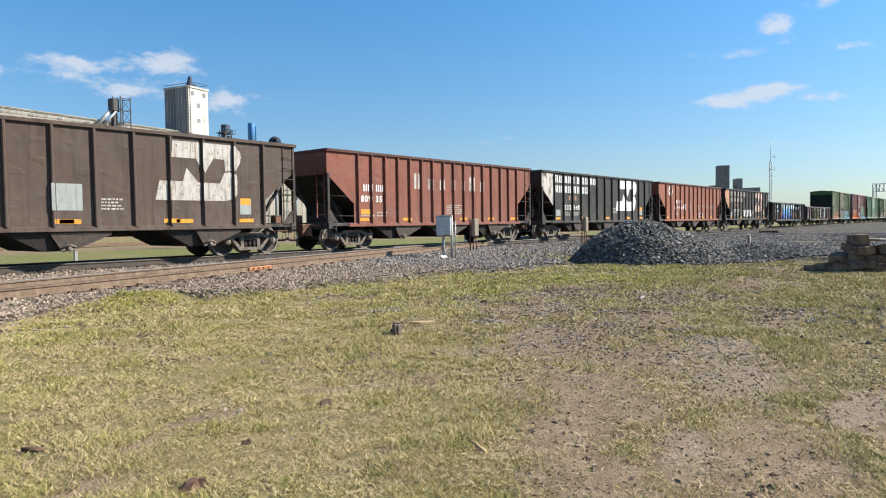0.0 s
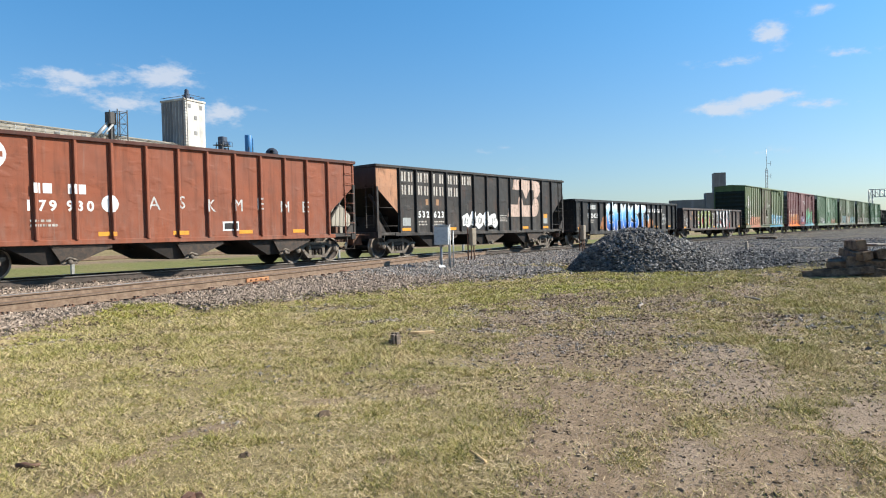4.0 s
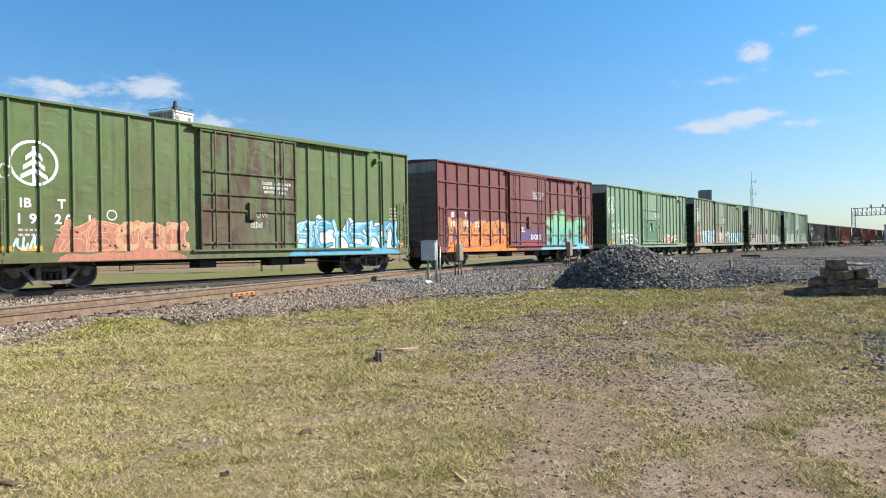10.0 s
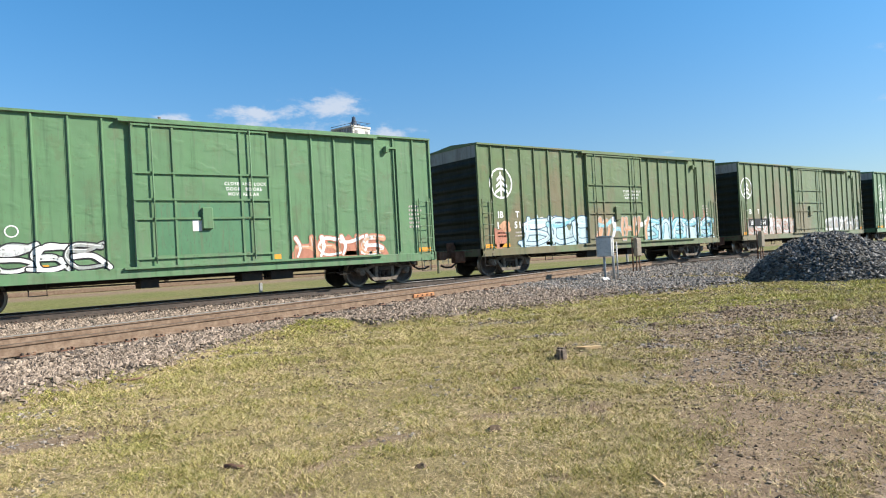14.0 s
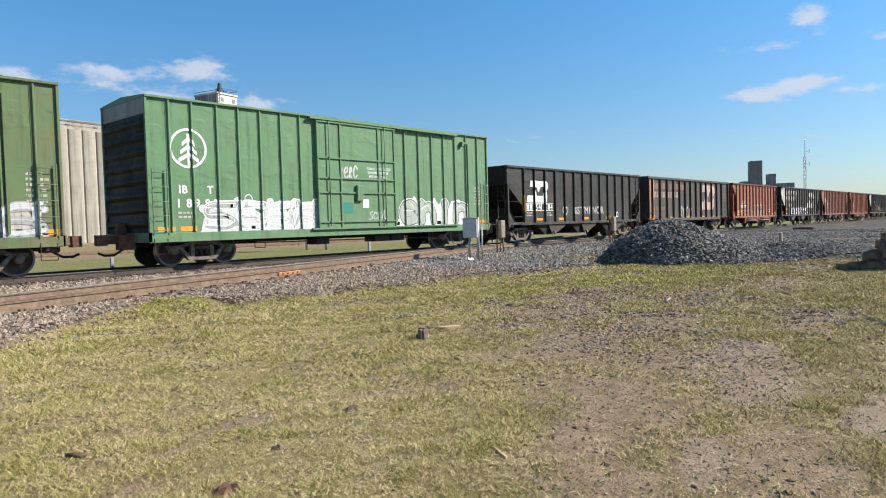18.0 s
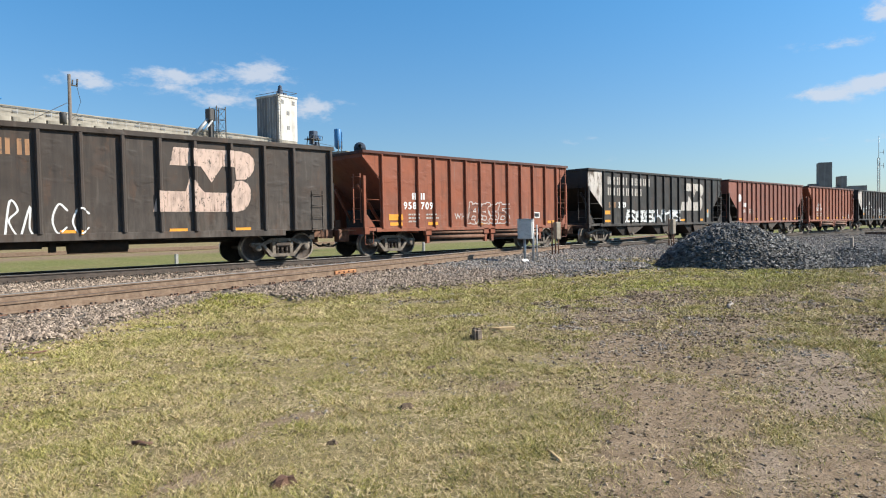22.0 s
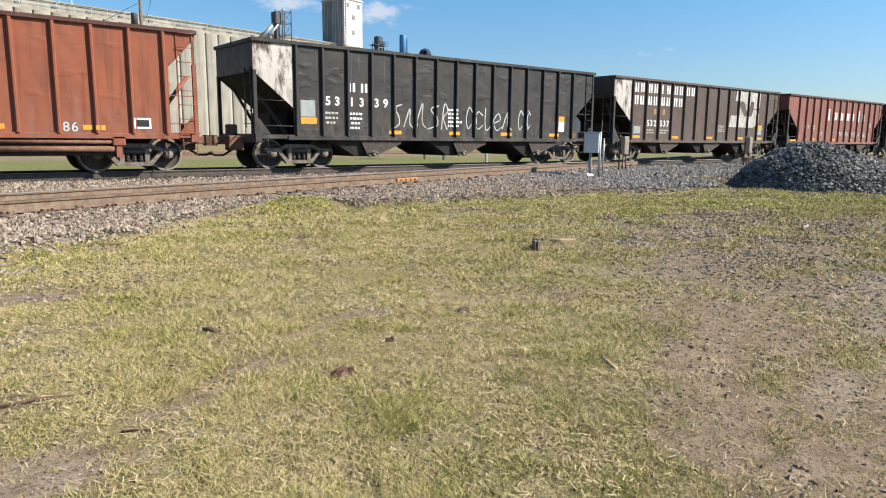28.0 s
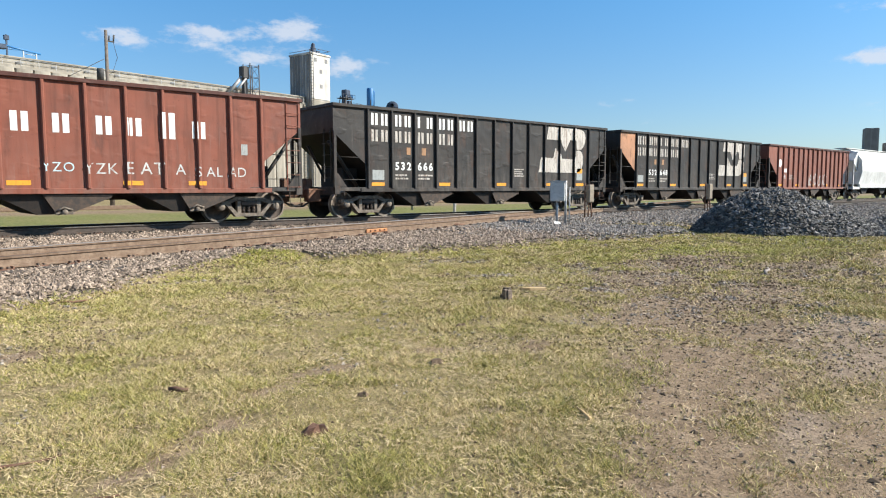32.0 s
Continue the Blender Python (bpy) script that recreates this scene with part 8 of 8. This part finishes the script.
def build_timbers():
    t0 = (20.3, 2.65)
    rng = random.Random(8)
    # two rows laid crosswise at the bottom, the upper ones thrown over them end-on
    rows = [(-0.25, 0.45, 0.12, 99, 1.6), (-0.1, -0.35, 0.12, 93, 1.3), (0.25, 0.2, 0.12, 96, 1.8), (0.0, 0.1, 0.36, 101, 1.3), (0.3, -0.15, 0.36, 95, 1.3), (0.45, 0.45, 0.36, 20, 1.4),
            (0.5, 0.25, 0.60, 24, 1.4), (0.55, -0.05, 0.60, 15, 1.5), (0.6, -0.35, 0.56, 12, 1.3), (0.5, 0.15, 0.83, 28, 1.1), (0.1, -0.85, 0.14, 62, 0.8)]
    for dx, dy, z, a, ln in rows:
        x, y = t0[0] + dx, t0[1] + dy
        t = thing("old_railway_tie", "rotten brown railway tie thrown on a heap", "railway tie", (x, y, gz(x, y) + z - 0.12), "heap of old ties", rz=a + rng.uniform(-6, 6))
        mb = MB()
        w, h, n = rng.uniform(0.11, 0.14), rng.uniform(0.10, 0.13), 9
        ring = [(-w, 0.01), (-w * 0.8, 0), (w * 0.85, 0), (w, 0.02), (w, 1.8 * h), (w * 0.8, 2 * h), (-w * 0.75, 2 * h), (-w, 1.85 * h)]
        v = [(-ln / 2 + ln * i / (n - 1) + rng.uniform(-0.02, 0.02), q[0] + rng.uniform(-0.014, 0.014), q[1] + rng.uniform(-0.012, 0.012)) for i in range(n) for q in ring]
        f = [(i * 8 + k, i * 8 + (k + 1) % 8, i * 8 + 8 + (k + 1) % 8, i * 8 + 8 + k) for i in range(n - 1) for k in range(8)]
        mb.add(v, f + [tuple(range(8))[::-1], tuple(range(8 * n - 8, 8 * n))])
        t.rotation_euler.y = rng.uniform(-0.10, 0.10)
        t.rotation_euler.x = rng.uniform(-0.25, 0.25)
        part("timber", mb, M["old_tie"], t)
    s = thing("split_wood", "tan splintered slab on the tie heap", "wood scrap", (21.0, 2.45, gz(21.0, 2.45) + 0.80), rz=40)
    part("slab", MB().box(-0.5, -0.2, 0, 0.5, 0.2, 0.06, 0, 0.02), M["old_wood"], s)
    # far heap by the track
    for k in range(3):
        x, y = 62 + k * 0.5, 14.6 + k * 0.35
        t = thing("old_railway_tie", "discarded dark railway tie on the ballast", "railway tie", (x, y, gz(x, y)), "ties on the yard", rz=70 + 25 * k)
        part("timber", MB().box(-0.6, -0.13, 0, 0.6, 0.13, 0.22, 0, 0.02), M["old_tie"], t)


build_timbers()


def small_things():
    z = gz(6.19, 5.87)
    s = thing("wooden_stump", "short grey splintered post stump in the grass", "stump", (6.19, 5.87, z))
    mb = MB()
    rng = random.Random(2)
    for k in range(7):
        a = k * 0.9
        x, y = 0.045 * math.cos(a), 0.045 * math.sin(a)
        mb.box(x - 0.028, y - 0.028, -0.05, x + 0.028, y + 0.028, 0.10 + rng.uniform(-0.04, 0.05), 0, 0.006)
    part("trunk", mb, M["stump_wood"], s)
    c = thing("wood_chip", "fresh yellow split of wood on the grass", "wood scrap", (6.92, 6.05, gz(6.92, 6.05) + 0.015), rz=-38)
    part("slab", MB().prism([(-0.17, 0.0), (-0.05, -0.05), (0.18, -0.015), (0.16, 0.03), (-0.02, 0.05)], 2, 0, 0.035), M["fresh_wood"], c)
    spots = [("turned_clod", "dark clod of turned soil", 3.42, 4.0, 0.09, "dirt_clod", 3), ("bark_scrap", "curled reddish bark scrap on bare soil", 1.92, 3.33, 0.10, "bark", 4),
             ("turned_clod", "dark clod of turned soil", 4.6, 5.0, 0.07, "dirt_clod", 5), ("turned_clod", "dark clod of turned soil", 9.7, 7.0, 0.14, "dirt_clod", 6),
             ("turned_clod", "dark clod of turned soil", 5.4, 4.6, 0.06, "dirt_clod", 7), ("turned_clod", "dark clod of turned soil", 2.5, 3.7, 0.06, "dirt_clod", 9)]
    for name, label, x, y, r, m, seed in spots:
        t = thing(name, label, "clod" if "clod" in name else "bark", (x, y, gz(x, y)))
        rg = random.Random(seed)
        mb = MB()
        ring = [(r * rg.uniform(0.5, 1.5) * math.cos(k * 0.785), r * rg.uniform(0.4, 1.0) * math.sin(k * 0.785), -0.01) for k in range(8)]
        mid = [(q[0] * rg.uniform(0.3, 0.75), q[1] * rg.uniform(0.3, 0.75), r * rg.uniform(0.1, 0.55)) for q in ring]
        mb.add(ring + mid + [(0.1 * r, 0.0, r * 0.4)], [(k, (k + 1) % 8, 8 + (k + 1) % 8, 8 + k) for k in range(8)] + [(8 + k, 8 + (k + 1) % 8, 16) for k in range(8)])
        part("lump", mb, M[m], t)
    for x, y, ln, a, m, r in ((0.48, 3.90, 0.55, -5, "bark", 0.010), (1.55, 4.55, 0.14, -50, "bark", 0.02), (3.3, 2.45, 0.22, 60, "fresh_wood", 0.012), (0.72, 3.22, 0.16, -20, "bark", 0.008),
                              (11.6, 4.9, 0.8, 20, "old_wood", 0.03), (13.5, 3.5, 0.6, 40, "old_wood", 0.03), (1.85, 9.1, 0.4, 0, "bark", 0.02), (14.2, 15.6, 0.5, -10, "bark", 0.06)):
        t = thing("stick", "thin dry stick lying in the grass", "stick", (x, y, gz(x, y) + r * 0.9), rz=a)
        part("twig", MB().tube([(-ln / 2, 0, 0), (-ln / 6, 0.02 * ln, r * 0.4), (ln / 5, -0.03 * ln, 0), (ln / 2, 0.02 * ln, r * 0.3)], r, 6, 0, r * 0.6), M[m], t)
    st = thing("wooden_stake", "grey wooden stake leaning in the gravel", "stake", (29.0, 7.7, gz(29, 7.7) - 0.02))
    part("shaft", MB().prism([(-0.06, 0), (0.06, 0), (0.02, 0.62), (-0.1, 0.60)], 1, -0.05, 0.05), M["old_wood"], st)
    # bright joint bars on the near rail
    y0 = side_y(10.2) - GAUGE / 2 / math.cos(SIDE_A)
    j = thing("rail_joint", "orange-painted joint bars bolted to the rail", "rail joint", (10.2, y0, RAIL - 0.178), rz=math.degrees(SIDE_A))
    part("bar", MB().box(-0.45, -0.055, 0.03, 0.45, -0.02, 0.125, 0, 0.01), M["flange"], j)
    for k in range(4):
        part("bolt", MB().lathe([(0, -0.09), (0.022, -0.09), (0.022, -0.05)], (-0.3 + 0.2 * k, 0, 0.08), 1, 6), M["rusty"], j)


small_things()


# ---- grass ----
def grass_material():
    """Blades that are green in some patches and dead straw in others."""
    n = Nodes("short_dry_grass_blades")
    i = n.island()
    patch, spot = n.noise(1.3, 4, 0.6), n.noise(5.0, 4, 0.6)
    c = n.mix(n.ramp(i, 0.15, 0.75), (0.165, 0.172, 0.046), (0.47, 0.42, 0.14))
    dead = n.math("ADD", n.math("FRACT", n.math("MULTIPLY", i, 13.7)), n.math("ADD", n.math("MULTIPLY", n.math("SUBTRACT", patch, 0.5), 1.8), n.math("MULTIPLY", n.math("SUBTRACT", spot, 0.5), 1.1)))
    c = n.mix(n.ramp(dead, 0.42, 0.72), c, n.mix(n.math("FRACT", n.math("MULTIPLY", i, 5.3)), (0.47, 0.362, 0.195), (0.72, 0.58, 0.345)))
    return n.done(c, 0.75, spec=0.25)


def fresh_material():
    n = Nodes("fresh_green_grass_blades")
    i = n.island()
    c = n.mix(n.ramp(i, 0.2, 0.7), (0.20, 0.22, 0.044), (0.52, 0.50, 0.125))
    c = n.mix(n.ramp(n.math("FRACT", n.math("MULTIPLY", i, 13.7)), 0.75, 0.9), c, (0.60, 0.52, 0.25))
    return n.done(c, 0.7, spec=0.25)


def build_grass():
    rng = np.random.default_rng(21)

    def cover(x, y):
        g = np.clip(1.25 - 1.35 * ballast_mask(x, y), 0, 1)
        d = np.clip(1.1 - 1.05 * dirt_mask(x, y), 0.06, 1)
        tuft = np.clip(3.2 * (fbm(x, y, 0.2, 5) - 0.32) + 0.8 * (fbm(x, y, 1.5, 12) - 0.5), 0.12, 1)
        return g * d * tuft * (1 - 0.7 * stony_mask(x, y))
    n = 2500000
    r = 2.0 + 26.0 * rng.uniform(0, 1, n) ** 1.45
    a = np.radians(rng.uniform(-5, 92, n))
    x, y = r * np.cos(a), r * np.sin(a)
    keep = rng.uniform(0, 1, n) < cover(x, y)
    x, y, r = x[keep], y[keep], r[keep]
    m = len(x)
    z = ground_z(x, y)
    tall = np.clip(2.2 * (fbm(x, y, 0.5, 15) - 0.35), 0, 1)
    h = rng.uniform(0.010, 0.036, m) * np.clip(r / 8, 0.9, 1.5) * (0.6 + 1.5 * tall)
    w = rng.uniform(0.0014, 0.0034, m) * np.clip(r / 4, 1, 5)
    t, lean = rng.uniform(0, 6.283, m), rng.uniform(0.5, 2.4, m) * h
    b = rng.uniform(0, 6.283, m)
    p0 = np.stack([x - w * np.cos(t), y - w * np.sin(t), z - 0.004], 1)
    p1 = np.stack([x + w * np.cos(t), y + w * np.sin(t), z - 0.004], 1)
    p2 = np.stack([x + lean * np.cos(b), y + lean * np.sin(b), z + h], 1)
    v = np.stack([p0, p1, p2], 1).reshape(-1, 3)
    # fresh green growth along the edge of the stones and below the pile
    edge = (side_y(x) - y) * math.cos(SIDE_A) - np.interp(x, SHOULDER_X, SHOULDER_W)
    lush = np.where(x < 20, 0.85 * np.clip(1.1 - edge / 1.3, 0, 1), 0)
    lush = np.maximum(lush, 1.3 * np.exp(-((x - 15.5) / 5.5) ** 2 - ((y - 7.2) / 1.6) ** 2)) * np.clip(2.2 * (fbm(x, y, 1.2, 51) - 0.2), 0, 1)
    green = rng.uniform(0, 1, m) < lush
    for name, label, keep, mat in (("grass", "short yellow-green grass with straw-coloured blades", ~green, grass_material()),
                                   ("fresh_grass", "fresh bright green grass along the stones", green, fresh_material())):
        w3 = v.reshape(-1, 3, 3)[keep].reshape(-1, 3)
        tagged(new(name, array_mesh(name, w3, np.arange(len(w3)).reshape(-1, 3), [mat])), label, "grass", kind="stuff")
    # dead straw lying between the blades
    n = 220000
    r = 2.0 + 20.0 * rng.uniform(0, 1, n) ** 1.5
    a = np.radians(rng.uniform(-5, 92, n))
    x, y = r * np.cos(a), r * np.sin(a)
    keep = rng.uniform(0, 1, n) < (1 - ballast_mask(x, y)) * np.clip(0.9 - 0.9 * dirt_mask(x, y), 0.08, 1) * np.clip(2.5 * (fbm(x, y, 0.9, 31) - 0.3), 0.1, 1)
    x, y, r = x[keep], y[keep], r[keep]
    m = len(x)
    z, t, ln = ground_z(x, y) + 0.006, rng.uniform(0, 6.283, m), rng.uniform(0.02, 0.06, m)
    w = rng.uniform(0.0012, 0.0026, m) * np.clip(r / 4, 1, 4)
    dx, dy, up, up2 = np.cos(t), np.sin(t), rng.uniform(0, 0.012, m), rng.uniform(0, 0.02, m)
    v = np.stack([np.stack([x - dy * w, y + dx * w, z + up], 1), np.stack([x + dy * w, y - dx * w, z + up], 1),
                  np.stack([x + dx * ln + dy * w, y + dy * ln - dx * w, z + up2], 1), np.stack([x + dx * ln - dy * w, y + dy * ln + dx * w, z + up2], 1)], 1).reshape(-1, 3)
    k = Nodes("dead_straw")
    straw = k.done(k.mix(k.island(), (0.36, 0.26, 0.13), (0.72, 0.58, 0.35)), 0.8)
    me = array_mesh("dead_straw", v, np.arange(4 * m).reshape(-1, 4), [straw])
    tagged(new("dead_straw", me), "pale dead straw lying in the grass", "straw", kind="stuff")
    # dark crumbs of soil and dead leaves
    x, y = scatter(110000, -1, 18, 0, 13, lambda p, q: (1 - ballast_mask(p, q)) * np.clip(2.4 * (fbm(p, q, 0.8, 41) - 0.42), 0.02, 1), rng, 1.2)
    s = rng.uniform(0.004, 0.015, len(x)) * np.clip(np.hypot(x, y) / 6, 0.8, 2.2)
    rock_field("soil_crumbs", "dark crumbs of soil between the grass", x, y, ground_z(x, y) + s * 0.3, s, [M["dirt_clod"]], 6, category="soil")
    # clods and stones turned up along the worn band
    x, y = scatter(46000, 2, 15, 0.2, 8.5, lambda p, q: (1 - ballast_mask(p, q)) * np.clip(patches_of(BARE[:13], p, q) * 1.6 * fbm(p, q, 0.5, 44) ** 1.5, 0, 1), rng, 1.0)
    s = (0.005 + 0.021 * rng.uniform(0, 1, len(x)) ** 3) * np.clip(np.hypot(x, y) / 7, 0.8, 1.6)
    rock_field("turned_clods", "dark clods and stones turned up in the worn soil", x, y, ground_z(x, y) + s * 0.2, s, [M["clod_mix"]], 8, 0.42, category="soil")
    x, y = scatter(16000, 2, 15, 0.2, 8.5, lambda p, q: (1 - ballast_mask(p, q)) * np.clip(patches_of(BARE[:13], p, q) * 1.5 * fbm(p, q, 0.7, 47) ** 1.5, 0, 1), rng, 1.0)
    s = (0.008 + 0.026 * rng.uniform(0, 1, len(x)) ** 3) * np.clip(np.hypot(x, y) / 7, 0.8, 1.6)
    rock_field("soil_clods", "dark damp clods of soil along the worn band", x, y, ground_z(x, y) + s * 0.2, s, [M["damp_soil"]], 18, 0.5, category="soil")
    # grey stones in the thin patches of the grass
    x, y = scatter(60000, -1, 14, 0.2, 11, lambda p, q: (1 - ballast_mask(p, q)) * stony_mask(p, q), rng, 1.2)
    s = (0.004 + 0.020 * rng.uniform(0, 1, len(x)) ** 3) * np.clip(np.hypot(x, y) / 6, 0.8, 1.8)
    rock_field("thin_patch_stones", "small grey stones where the grass is thin", x, y, ground_z(x, y) + s * 0.25, s, [M["patch_stone"]], 19, 0.6)
    # pebbles and crumbs in the worn ground
    x, y = scatter(90000, -1, 20, 0, 14, lambda p, q: (1 - ballast_mask(p, q)) * np.clip(dirt_mask(p, q) * 0.9 + 0.05, 0, 1), rng, 1.3)
    s = rng.uniform(0.004, 0.016, len(x)) * np.clip(np.hypot(x, y) / 6, 0.8, 2.0)
    rock_field("field_pebbles", "small grey pebbles and crumbs in the bare soil", x, y, ground_z(x, y) + s * 0.2, s, [M["pebble"]], 4, 0.5)


build_grass()


# ---- what moves ----
def motions():
    for car in CARS:
        x = car.location.x
        walk(car, [(t, pose(x - s, MAIN_Y, RAIL)) for t, s in ROLL])
    # every wheelset turns as the train rolls; those on the same side of their trucks share one set of keys
    steps = [(k / 30, float(np.interp(k / 30, [t for t, _ in ROLL], [s for _, s in ROLL]))) for k in range(961)]
    for x in (-0.89, 0.89):
        alike = [ob for ob, at in WHEELS if at == x]
        walk(alike[0], [(t, pose(x, 0, 0, 0, -math.degrees(s / WHEEL_R), 0)) for t, s in steps])
        keys = alike[0].animation_data
        for ob in alike[1:]:
            ob.rotation_mode = "QUATERNION"
            ob.animation_data_create()
            ob.animation_data.action = keys.action
            ob.animation_data.action_slot = keys.action_slot


motions()
